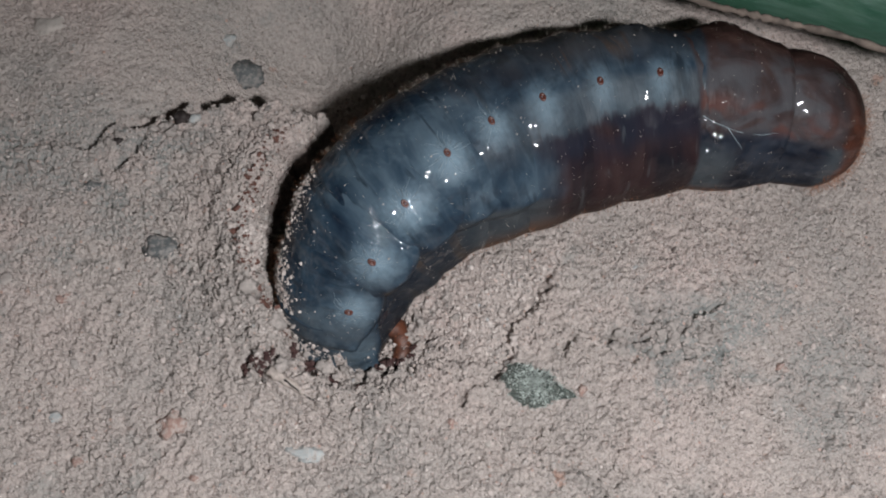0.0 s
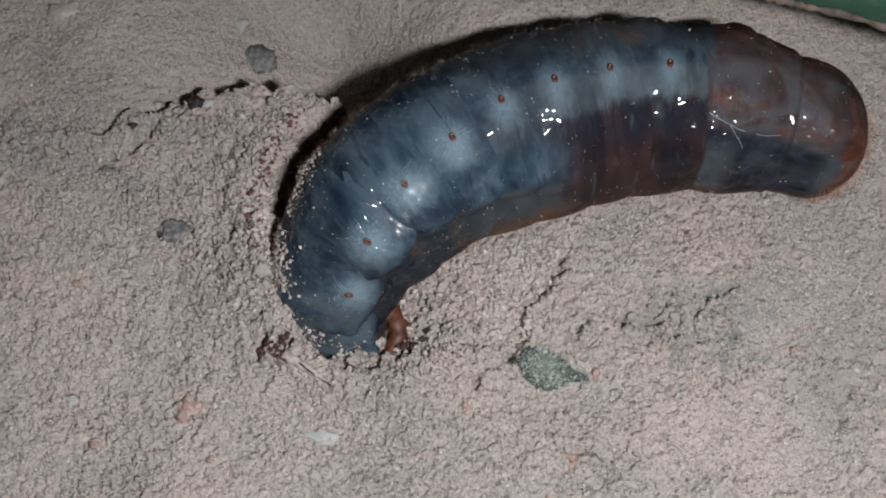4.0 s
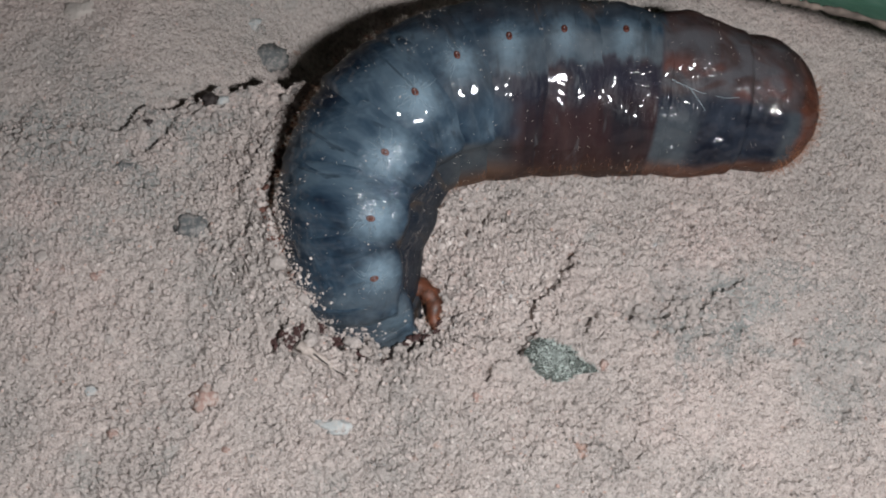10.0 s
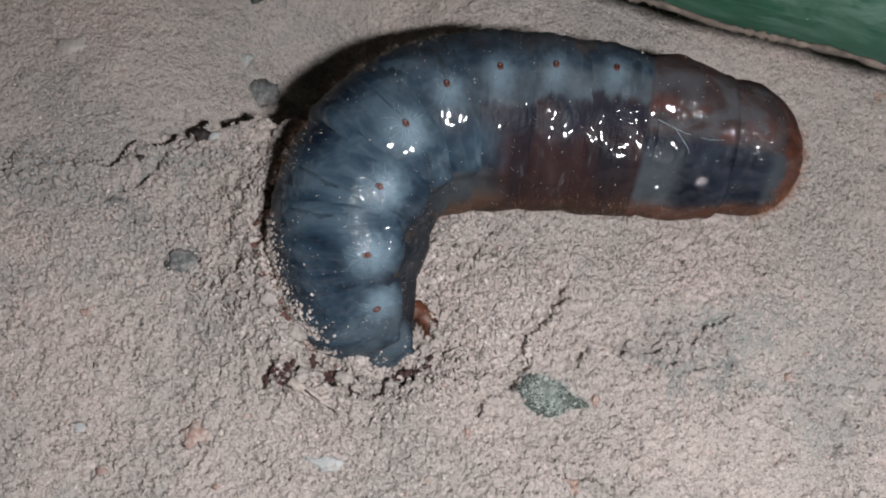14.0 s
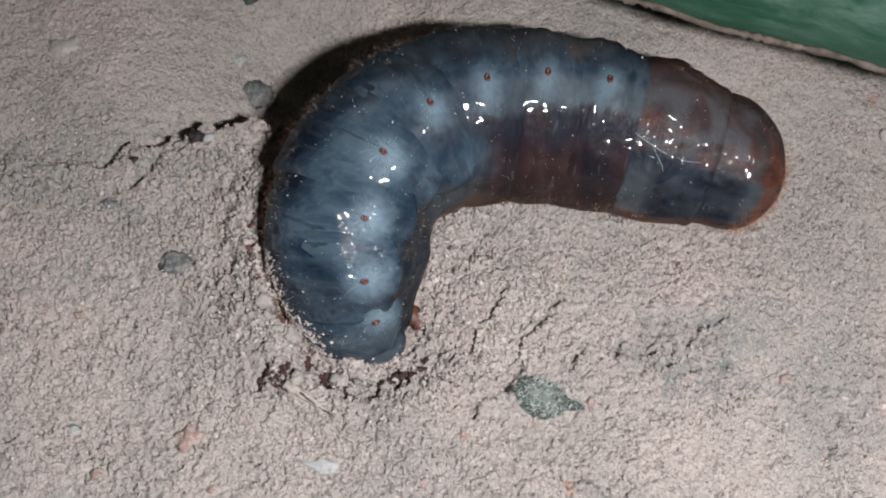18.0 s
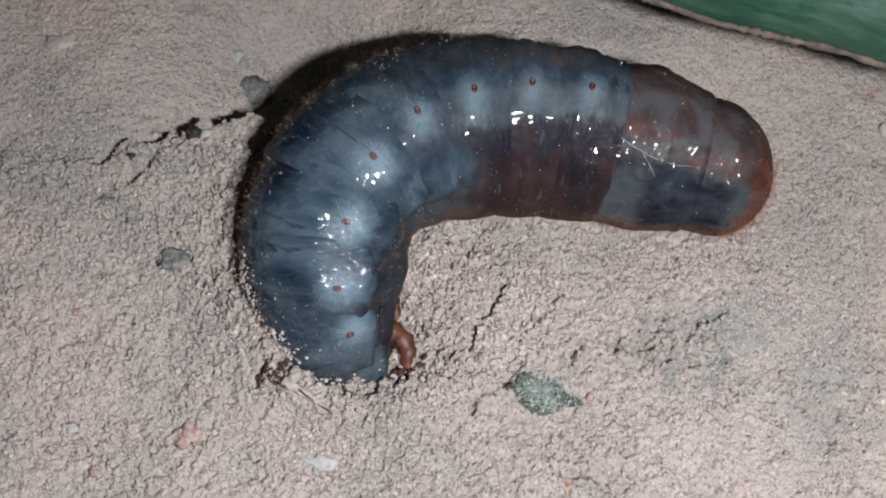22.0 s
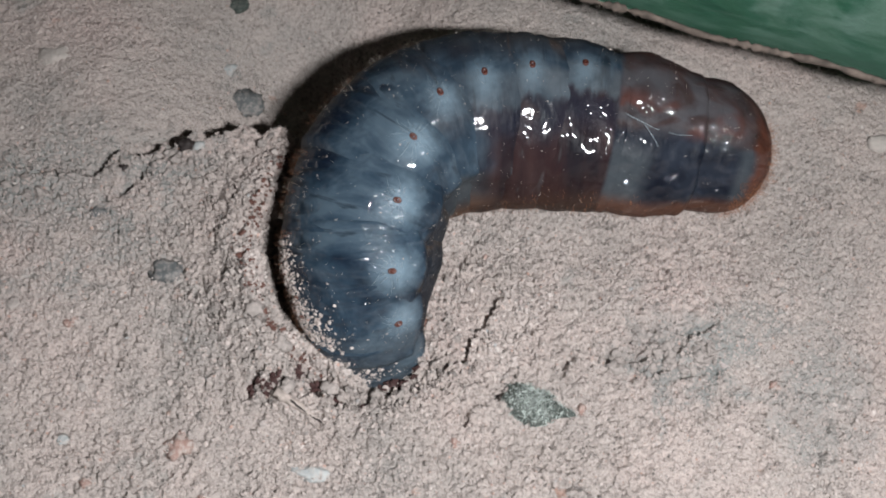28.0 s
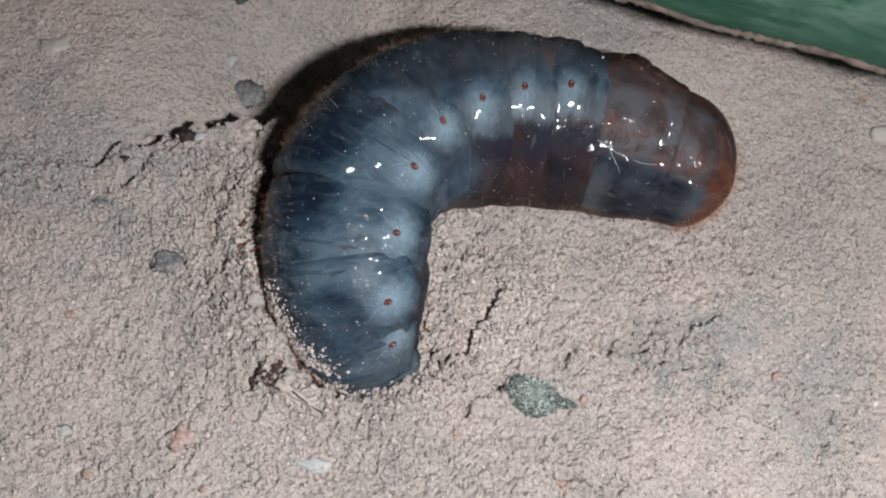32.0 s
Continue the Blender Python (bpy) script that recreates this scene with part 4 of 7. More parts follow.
def skin_radius(ring, u, th):
    """The skin's distance from a ring's axis at u millimetres along it and the angle th, without its fine unevenness."""
    key, radius, half, _, fore, aft, lobe, fold, depth, belly, hump = ring
    tail, s = key == "tail_segment", u / half
    prof = 1 - 0.06 * min(1.0, abs(s) / 0.66) ** 1.7
    if abs(s) > 0.74 and not (tail and s > 0):
        prof *= math.sqrt(max(0.0, 1 - ((abs(s) - 0.74) / 0.26 * 0.86) ** 2))
    if tail and s > 0:
        prof = max(0.02, 1 - s ** 2.6) ** 0.55
    back = max(0.0, math.sin(th))
    bul = 0.05 * lobe * math.exp(-((th + 0.24) / 0.30) ** 2) * max(0, 1 - (s / 0.75) ** 2)
    edge = fold - 0.08 * (1 - min(1.0, abs(s) / 0.6) ** 2)
    k = min(1.0, max(0.0, (edge - th) / 0.10))
    drop = depth * (0.3 * math.exp(-((th - edge - 0.05) / 0.09) ** 2) - k * k * (3 - 2 * k) * max(0.0, 1 - max(0.0, edge - th) / 1.15))
    flat = 1 - 0.03 * max(0, -math.sin(th)) + belly * math.exp(-(abs(th + 2.3) / 0.75) ** 2) + hump * back * math.exp(-((s + 0.05) / 0.42) ** 2)
    lean = 0.12 * math.exp(-((ring[3] - 13.5) / 6.5) ** 2) * back ** 1.5 * (1 + 1.5 * max(0.0, s) * (key == "segment_1"))
    rear = min(1.0, max(0.0, (ring[3] - 27) / 16))
    cant = 0.06 * rear * (math.exp(-((th - 0.45) / 0.45) ** 2) - math.exp(-((th + 0.65) / 0.45) ** 2)) * (1 - max(0.0, s) ** 2 * tail)
    return radius * (prof * (flat + cant) + bul + drop - lean) * (1 + (fore if s < 0 else aft) * s)


def skin_point(ring, u, th, lift=0.0):
    r = skin_radius(ring, u, th) + lift
    return (u, r * math.sin(th), r * math.cos(th))


def ring_mesh(ring, seed):
    """A bulging ring about the x axis; x runs tailward, +y is the back, +z the flank with the breathing hole."""
    key, radius, half, station, *_, hump = ring
    tail = key == "tail_segment"
    na, nu = 132, 60
    v, rest = [], []
    for i in range(nu):
        s = -1 + 2 * i / (nu - 1)
        u = s * half
        for j in range(na):
            th = -math.pi + 2 * math.pi * j / na
            yy, zz = math.sin(th), math.cos(th)
            back = max(0.0, yy)
            wr = -0.034 * back ** 1.3 * (math.exp(-((u - 0.8 - 0.3 * math.sin(th * 3 + seed)) / 0.28) ** 2) + 0.6 * math.exp(-((u + 0.9 + 0.25 * math.sin(th * 4 + seed * 2)) / 0.22) ** 2)) * (0 if tail else 1)
            n = 0.005 * noise.noise(Vector((u * 0.5 + seed * 7, yy * 3, zz * 3))) + 0.003 * noise.noise(Vector((u * 1.6, yy * 8, zz * 8 + seed)))
            if hump > 0.045:
                n += 0.026 * noise.noise(Vector((u * 0.42 + seed, yy * 2.6, zz * 2.6))) + 0.010 * noise.noise(Vector((u * 1.1 + seed, yy * 6, zz * 6)))
            r = skin_radius(ring, u, th) + radius * (wr + n)
            v.append((u, r * yy - (0.15 * radius * s ** 1.6 if tail and s > 0 else 0), r * zz))
            rest.append((station + u, 6.5 * yy, 6.5 * zz))
    f = []
    for i in range(nu - 1):
        for j in range(na):
            f.append((i * na + j, (i + 1) * na + j, (i + 1) * na + (j + 1) % na, i * na + (j + 1) % na))
    f.append(tuple(range(na)))
    f.append(tuple((nu - 1) * na + j for j in range(na))[::-1])
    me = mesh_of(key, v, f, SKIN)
    me.attributes.new("rest", "FLOAT_VECTOR", "POINT").data.foreach_set("vector", np.array(rest).ravel())
    return me


def spiracle_mesh():
    """A small brown oval ring with a pit in it."""
    v, f = [], []
    n = 20
    rings = ((0.35, -0.10), (0.33, 0.05), (0.24, 0.08), (0.14, 0.04), (0.09, -0.03))
    for r, z in rings:
        for j in range(n):
            a = 2 * math.pi * j / n
            v.append((r * 0.72 * math.cos(a), r * 1.0 * math.sin(a), z))
    for i in range(len(rings) - 1):
        for j in range(n):
            f.append((i * n + j, i * n + (j + 1) % n, i * n + n + (j + 1) % n, i * n + n + j))
    f.append(tuple((len(rings) - 1) * n + j for j in range(n)))
    return mesh_of("spiracle", v, f, SPIRACLE)


def seta_mesh(name, ring, count, mat, a_lo, a_hi, ln, u_lo=-0.6, u_hi=0.6, thick=0.012):
    roots, ways, lens = [], [], []
    key, radius, half = ring[:3]
    for _ in range(count):
        a = math.radians(rng.uniform(a_lo, a_hi))
        s = rng.uniform(u_lo, u_hi)
        nrm = np.array([0.0, math.sin(a), math.cos(a)])
        root = np.array(skin_point(ring, s * half, a))
        if key == "tail_segment" and s > 0:
            nrm = np.array([s ** 2, math.sin(a) * (1 - s * 0.5), math.cos(a) * (1 - s * 0.5)])
            root[1] -= 0.15 * radius * s ** 1.6
        roots.append(root - 0.05 * nrm)
        ways.append(nrm + rng.normal(0, 0.25, 3))
        lens.append(ln * rng.uniform(0.4, 1.3))
    v, f = hairs(roots, ways, lens, thick)
    return mesh_of(name, v, f, mat)


def stuck_mesh(ring, count, mid, wide, mat):
    a = np.radians(rng.normal(mid, wide, count))
    s = np.clip(rng.normal(-0.25, 0.35, count), -0.7, 0.5)
    c = np.array([skin_point(ring, si * ring[2], ai) for si, ai in zip(s, a)])
    v, f = bits(c, np.clip(rng.lognormal(-2.6, 0.45, count), 0.04, 0.26), 1.0)
    return mesh_of("stuck_sand", v, f, mat, True)


def rays_mesh(ring, seed):
    """Fine pale air threads that fan out from a breathing hole, just under the skin's surface."""
    pick = random.Random(seed)
    vs, fs = [], []
    for i in range(26):
        a = 2 * math.pi * i / 26 + pick.uniform(-0.12, 0.12)
        r0, r1 = pick.uniform(0.40, 0.7), pick.choice((0.8, 0.9, 1.0, 1.2, 1.4, 1.9))
        kink = pick.uniform(-0.3, 0.3)
        pts = []
        for q in np.linspace(0, 1, 6):
            r = r0 + (r1 - r0) * q
            b = a + kink * q * q
            pts.append(skin_point(ring, r * math.cos(b), r * math.sin(b) / ring[1], 0.008))
        v, f = tube(pts, [0.014 - 0.009 * k / 5 for k in range(6)], 4, 0.1, i)
        fs += [tuple(k + len(vs) for k in g) for g in f]
        vs += v
    return mesh_of("air_threads", vs, fs, THREAD)


grub = tagged(new("grub"), "plump blue-grey translucent beetle grub digging into sand", "grub")
grub.matrix_world = at(4, 6, 0, 0, 0, 0)
grub_parts = {}
SKIN = skin_material()
SPIR = spiracle_mesh()


def bristle_mesh():
    roots, ways, lens = [], [], []
    for i in range(13):
        a = i * math.pi / 6.5 + rng.uniform(-0.15, 0.15)
        r = rng.uniform(0.45, 0.8)
        roots.append(np.array([r * math.cos(a), r * math.sin(a), -r * r / 13.5]))
        ways.append(np.array([math.cos(a), math.sin(a), 0.05]))
        lens.append(rng.uniform(0.3, 0.75))
    return mesh_of("bristles", *hairs(roots, ways, lens, 0.010, 0.2), DARKHAIR)


BRISTLES = bristle_mesh()
for k, ring in enumerate(RINGS):
    key, rad, half = ring[:3]
    tail = key == "tail_segment"
    plain = "tail_segment" if tail else "thorax_segment" if "thorax" in key else "body_segment"
    ob = part(plain, ring_mesh(ring, k), grub)
    grub_parts[key] = ob
    if key.startswith("segment_") and key != "segment_9":
        hole = skin_radius(ring, 0, 0) + 0.03
        part("spiracle", SPIR, ob, "red-brown breathing hole", m=at(0, 0, hole, 0, 0, 0))
        part("bristles", BRISTLES, ob, "dark bristles round the breathing hole", m=at(0, 0, hole, 0, 0, 40 * k))
        if k < 8:
            part("air_threads", rays_mesh(ring, k), ob, "pale air threads under the skin")
    part("setae", seta_mesh("setae", ring, 80, SETA, 55, 140, 0.6, thick=0.0065), ob, "short golden hairs")
    part("setae", seta_mesh("setae_edge", ring, 150, RUSTHAIR, 76, 140, 0.75, thick=0.0075), ob, "short rusty hairs")
    part("setae", seta_mesh("setae_flank", ring, 90, SETA, -130, 62, 0.3, thick=0.008), ob, "short golden hairs")
    if key == "segment_9":
        for t_no, way in enumerate((((-2.7, -0.10), (-2.8, -0.4), (-2.75, -0.85), (-2.9, -1.2)), ((-3.4, -0.44), (-1.8, -0.58), (0.2, -0.70), (2.2, -0.74), (3.6, -0.70)),
                                    ((-0.6, -0.66), (0.6, -0.9), (1.4, -1.25)))):
            pts = []
            for (xa, aa), (xb, ab) in zip(way[:-1], way[1:]):
                for q in np.linspace(0, 1, 6, endpoint=False):
                    pts.append(skin_point(ring, xa + (xb - xa) * q, aa + (ab - aa) * q, 0.02))
            part("air_thread", mesh_of("air_thread", *tube(pts, [0.030 - 0.016 * i / len(pts) for i in range(len(pts))], 6, 0.1, t_no), THREAD), ob, "pale air thread under the skin")
    if key in ("metathorax", "segment_1", "segment_2"):
        many, mid, wide = {"metathorax": (1300, 80, 30), "segment_1": (1600, 88, 18), "segment_2": (1000, 98, 14)}[key]
        part("stuck_sand", stuck_mesh(ring, many, mid, wide, GRAIN), ob, "sand grains stuck to the skin")
        part("stuck_soil", stuck_mesh(ring, 420, 112, 9, RUSTSOIL), ob, "red-brown soil stuck to the back")
    # pale bits scattered on the skin stand in for its small glints and hairs
    if key.startswith("segment_"):
        an, su = np.radians(rng.uniform(-70, 110, 30)), rng.uniform(-0.6, 0.6, 30)
        spots = np.array([skin_point(ring, si * half, ai) for si, ai in zip(su, an)])
        specks = bits(spots, np.clip(rng.lognormal(-3.4, 0.5, 30), 0.02, 0.08), 1.0)
        part("glint_specks", mesh_of("glint_specks", *specks, GRAIN, True), ob, "tiny pale specks in place of glints and hairs on wet skin")
    if k > 1 and not tail:
        part("setae", seta_mesh("setae_belly", ring, 230 if k < 7 else 110, RUSTHAIR, -178, -95, 0.8 if k < 7 else 0.55, thick=0.010), ob, "short rusty belly hairs")
    if tail:
        part("setae", seta_mesh("tip_hairs", ring, 200, RUSTHAIR, -70, 110, 0.8, 0.8, 0.99, 0.013), ob, "rusty tail hairs")
        part("setae", seta_mesh("tail_hairs", ring, 520, RUSTHAIR, -178, -75, 0.9, 0.42, 0.99, 0.010), ob, "rusty tail hairs")


def head():
    v = ICO2_V * np.array((3.2, 3.6, 3.4))
    ob = part("head", mesh_of("head_capsule", v, ICO2_F, CHITIN), grub, "amber brown head capsule")
    for s in (-1, 1):
        m = ICO_V * np.array((1.6, 0.6, 0.6))
        part("mandible", mesh_of("mandible", m, ICO_F.tolist(), BLACK), ob, m=at(-3.2, -1.2, 1.2 * s, 0, 0, 20 * s))
    grub_parts["head"] = ob


head()


def leg_mesh():
    """A jointed amber leg with a hooked tip."""
    path = [(0, 0.8, -0.4), (0, -0.1, 0.1), (-0.1, -0.6, 0.4), (-0.2, -0.9, 0.75), (-0.4, -1.1, 1.15), (-0.55, -1.15, 1.4), (-0.8, -1.1, 1.85), (-1.1, -0.95, 2.3), (-1.3, -0.85, 2.5),
            (-1.6, -0.7, 2.8), (-2.0, -0.55, 3.1), (-2.3, -0.5, 3.25)]
    radii = [1.0, 0.95, 0.84, 0.66, 0.85, 0.60, 0.74, 0.68, 0.46, 0.50, 0.34, 0.08]
    return mesh_of("leg", *tube(path, radii, 16, 0.22, 3), CHITIN), path, radii


LEG, leg_path, leg_radii = leg_mesh()
roots, ways = [], []
for _ in range(240):
    i = rng.integers(1, 10)
    w = rng.normal(0, 1, 3)
    w /= np.linalg.norm(w)
    roots.append(np.array(leg_path[i]) + (np.array(leg_path[i + 1]) - np.array(leg_path[i])) * rng.uniform(0, 1) + w * leg_radii[i] * 0.85)
    ways.append(w + np.array((-0.3, -0.2, 0.4)))
LEGHAIR = mesh_of("leg_hairs", *hairs(roots, ways, rng.uniform(0.3, 0.9, 240), 0.014), RUSTHAIR)
for key in ("metathorax", "mesothorax", "prothorax"):
    for s in (-1, 1):
        ob = part("leg", LEG, grub_parts[key], "amber jointed leg", m=at(-0.6, -3.45, 2.0 * s, -20 * s, 0, 0))
        if s > 0:
            part("leg_hairs", LEGHAIR, ob, "rusty leg hairs")


def motions():
    """The grub bends and digs; each segment moves in the grub's own space, and the slab of sand beside it gives way."""
    walk(slab, [(t, at(SLAB_WAY[0] * k, SLAB_WAY[1] * k, 0.12 * k, 0, 0, -0.6 * k)) for t, k in
                ((0, 0), (9, 0.04), (14.5, 0.10), (16.5, 0.42), (18, 0.55), (20, 0.66), (22, 0.80), (25, 1.0), (28, 1.04), (30, 1.12), (32, 1.12))])
    walk(grub_parts['head'], [
        (0, at(-10.48, -14.55, -11.41, 6.9, -86.0, 106.8)),
        (0.5, at(-10.06, -14.76, -11.45, 1.0, -86.0, 114.1)),
        (1, at(-9.83, -13.78, -11.59, -5.9, -86.0, 120.8)),
        (1.5, at(-10.95, -13.61, -11.30, 7.1, -86.0, 108.6)),
        (2, at(-10.67, -14.31, -11.23, 5.1, -86.0, 111.0)),
        (2.5, at(-10.38, -15.37, -11.15, 1.0, -86.0, 115.9)),
        (3, at(-10.47, -15.42, -11.11, -2.4, -86.0, 120.2)),
        (3.5, at(-11.67, -15.11, -10.94, 11.5, -86.0, 105.5)),
        (5.5, at(-11.94, -15.14, -11.44, 0.2, -86.0, 119.7)),
        (6, at(-11.58, -14.58, -11.49, -2.2, -86.0, 121.8)),
        (6.5, at(-12.47, -14.06, -11.35, 1.2, -86.0, 117.3)),
        (7, at(-12.36, -14.60, -11.39, -1.3, -86.0, 120.8)),
        (7.5, at(-11.64, -14.24, -11.41, -9.1, -86.0, 128.5)),
        (8, at(-10.70, -13.87, -11.37, -16.0, -86.0, 135.9)),
        (8.5, at(-10.85, -13.20, -11.19, -12.4, -86.0, 134.6)),
        (9, at(-11.09, -13.57, -11.14, -13.6, -86.0, 134.5)),
        (9.5, at(-10.25, -14.54, -11.21, -19.0, -86.0, 137.7)),
        (10, at(-9.66, -14.46, -11.28, -23.0, -86.0, 140.5)),
        (10.5, at(-9.21, -13.61, -11.31, -23.8, -86.0, 142.4)),
        (11, at(-10.08, -12.97, -11.35, -19.3, -86.0, 138.6)),
        (11.5, at(-10.05, -13.65, -11.45, -20.4, -86.0, 140.0)),
        (12, at(-9.93, -14.14, -11.42, -19.6, -86.0, 139.2)),
        (12.5, at(-10.18, -14.69, -11.43, -17.3, -86.0, 138.0)),
        (13, at(-9.28, -14.47, -11.56, -25.0, -86.0, 145.7)),
        (13.5, at(-9.38, -14.41, -11.62, -24.7, -86.0, 145.5)),
        (14, at(-9.39, -13.05, -11.78, -25.0, -86.0, 146.1)),
        (14.5, at(-10.34, -13.32, -11.91, -19.8, -86.0, 141.4)),
        (16.5, at(-12.01, -14.13, -11.88, -2.8, -86.0, 123.4)),
        (17, at(-10.24, -13.19, -12.19, -22.3, -86.0, 142.3)),
        (17.5, at(-9.60, -12.73, -12.08, -25.5, -86.0, 145.2)),
        (18, at(-9.89, -12.06, -11.82, -23.6, -86.0, 142.5)),
        (18.5, at(-11.13, -11.27, -11.79, -17.6, -86.0, 138.2)),
        (19, at(-11.29, -10.76, -11.54, -14.9, -86.0, 132.4)),
        (19.5, at(-11.31, -10.93, -11.37, -18.0, -86.0, 134.0)),
        (20, at(-10.33, -12.23, -11.85, -32.8, -86.0, 144.6)),
        (20.5, at(-10.01, -11.82, -11.84, -32.2, -86.0, 146.4)),
        (21, at(-10.32, -11.63, -11.65, -30.2, -86.0, 146.7)),
        (21.5, at(-10.70, -12.88, -11.39, -31.0, -86.0, 148.1)),
        (22, at(-10.86, -14.89, -11.43, -24.9, -86.0, 143.7)),
        (22.5, at(-10.44, -14.41, -11.81, -21.6, -86.0, 143.8)),
        (23, at(-10.68, -13.50, -12.24, -23.1, -86.0, 150.2)),
        (23.5, at(-9.99, -13.64, -12.24, -27.5, -86.0, 154.9)),
        (24, at(-9.45, -14.47, -12.09, -27.4, -86.0, 151.9)),
        (24.5, at(-8.51, -14.39, -12.03, -26.5, -86.0, 148.3)),
        (25, at(-7.93, -13.68, -11.94, -26.8, -86.0, 146.3)),
        (25.5, at(-7.82, -13.64, -11.84, -29.0, -86.0, 151.4)),
        (27.5, at(-8.28, -13.76, -11.72, -17.9, -86.0, 143.1)),
        (28, at(-7.56, -13.48, -11.49, -14.3, -86.0, 139.0)),
        (28.5, at(-7.90, -14.22, -11.52, -11.8, -86.0, 136.1)),
        (29, at(-8.45, -14.19, -11.73, -12.0, -86.0, 135.6)),
        (29.5, at(-9.41, -14.10, -12.10, -17.2, -86.0, 142.1)),
        (30, at(-9.04, -14.74, -11.94, -26.1, -86.0, 151.4)),
        (30.5, at(-7.60, -15.32, -11.64, -29.6, -86.0, 154.3)),
        (31, at(-7.57, -15.31, -11.72, -28.1, -86.0, 153.8)),
        (31.5, at(-7.67, -15.10, -11.68, -24.2, -86.0, 149.7)),
        (32, at(-8.23, -15.12, -11.62, -22.7, -86.0, 147.9))])
    walk(grub_parts['prothorax'], [
        (0, at(-10.56, -14.28, -7.62, 7.0, -85.1, 106.8)),
        (0.5, at(-10.17, -14.53, -7.66, 1.3, -85.1, 114.1)),
        (1, at(-9.97, -13.53, -7.80, -5.4, -85.1, 120.8)),
        (1.5, at(-11.04, -13.38, -7.51, 7.2, -85.1, 108.6)),
        (2, at(-10.77, -14.06, -7.44, 5.2, -85.1, 111.0)),
        (2.5, at(-10.51, -15.15, -7.36, 1.3, -85.1, 115.9)),
        (3, at(-10.61, -15.19, -7.32, -2.0, -85.1, 120.2)),
        (3.5, at(-11.73, -14.85, -7.15, 11.4, -85.1, 105.5)),
        (5.5, at(-12.09, -14.89, -7.65, 0.6, -85.1, 119.7)),
        (6, at(-11.74, -14.36, -7.69, -1.8, -85.1, 121.8)),
        (6.5, at(-12.58, -13.83, -7.56, 1.6, -85.1, 117.3)),
        (7, at(-12.50, -14.36, -7.60, -0.9, -85.1, 120.8)),
        (7.5, at(-11.80, -14.02, -7.62, -8.4, -85.1, 128.5)),
        (8, at(-10.91, -13.70, -7.58, -15.1, -85.1, 135.9)),
        (8.5, at(-11.06, -13.09, -7.40, -11.5, -85.1, 134.6)),
        (9, at(-11.28, -13.42, -7.35, -12.7, -85.1, 134.5)),
        (9.5, at(-10.44, -14.34, -7.42, -17.9, -85.1, 137.7)),
        (10, at(-9.84, -14.28, -7.49, -21.7, -85.1, 140.5)),
        (10.5, at(-9.43, -13.44, -7.52, -22.5, -85.1, 142.4)),
        (11, at(-10.29, -12.79, -7.56, -18.2, -85.1, 138.6)),
        (11.5, at(-10.24, -13.49, -7.66, -19.2, -85.1, 140.0)),
        (12, at(-10.13, -13.97, -7.63, -18.4, -85.1, 139.2)),
        (12.5, at(-10.37, -14.50, -7.64, -16.2, -85.1, 138.0)),
        (13, at(-9.49, -14.32, -7.77, -23.5, -85.1, 145.7)),
        (13.5, at(-9.60, -14.26, -7.82, -23.3, -85.1, 145.5)),
        (14, at(-9.60, -12.90, -7.99, -23.6, -85.1, 146.1)),
        (14.5, at(-10.55, -13.13, -8.12, -18.6, -85.1, 141.4)),
        (16.5, at(-12.15, -13.89, -8.09, -2.2, -85.1, 123.4)),
        (17, at(-10.43, -13.02, -8.40, -21.0, -85.1, 142.3)),
        (17.5, at(-9.82, -12.59, -8.28, -24.1, -85.1, 145.2)),
        (18, at(-10.11, -11.91, -8.03, -22.3, -85.1, 142.5)),
        (18.5, at(-11.34, -11.08, -8.00, -16.6, -85.1, 138.2)),
        (19, at(-11.47, -10.56, -7.75, -14.0, -85.1, 132.4)),
        (19.5, at(-11.47, -10.71, -7.58, -17.1, -85.1, 134.0)),
        (20, at(-10.53, -12.05, -8.06, -31.4, -85.1, 144.6)),
        (20.5, at(-10.23, -11.81, -8.05, -30.7, -85.1, 146.4)),
        (21, at(-10.54, -11.64, -7.86, -28.8, -85.1, 146.7)),
        (21.5, at(-10.92, -12.87, -7.60, -29.6, -85.1, 148.1)),
        (22, at(-11.05, -14.72, -7.64, -23.5, -85.1, 143.7)),
        (22.5, at(-10.65, -14.26, -8.02, -20.3, -85.1, 143.8)),
        (23, at(-10.90, -13.35, -8.45, -21.6, -85.1, 150.2)),
        (23.5, at(-10.24, -13.52, -8.45, -25.8, -85.1, 154.9)),
        (24, at(-9.68, -14.33, -8.30, -25.8, -85.1, 151.9)),
        (24.5, at(-8.74, -14.26, -8.24, -24.9, -85.1, 148.3)),
        (25, at(-8.15, -13.53, -8.15, -25.3, -85.1, 146.3)),
        (25.5, at(-8.06, -13.51, -8.05, -27.3, -85.1, 151.4)),
        (27.5, at(-8.50, -13.61, -7.93, -16.4, -85.1, 143.1)),
        (28, at(-7.76, -13.30, -7.70, -13.0, -85.1, 139.0)),
        (28.5, at(-8.09, -14.06, -7.73, -10.6, -85.1, 136.1)),
        (29, at(-8.62, -14.00, -7.94, -10.8, -85.1, 135.6)),
        (29.5, at(-9.61, -13.94, -8.31, -15.9, -85.1, 142.1)),
        (30, at(-9.26, -14.61, -8.15, -24.5, -85.1, 151.4)),
        (30.5, at(-7.84, -15.21, -7.85, -27.8, -85.1, 154.3)),
        (31, at(-7.81, -15.19, -7.93, -26.3, -85.1, 153.8)),
        (31.5, at(-7.90, -14.98, -7.89, -22.5, -85.1, 149.7)),
        (32, at(-8.43, -14.99, -7.83, -21.1, -85.1, 147.9))])
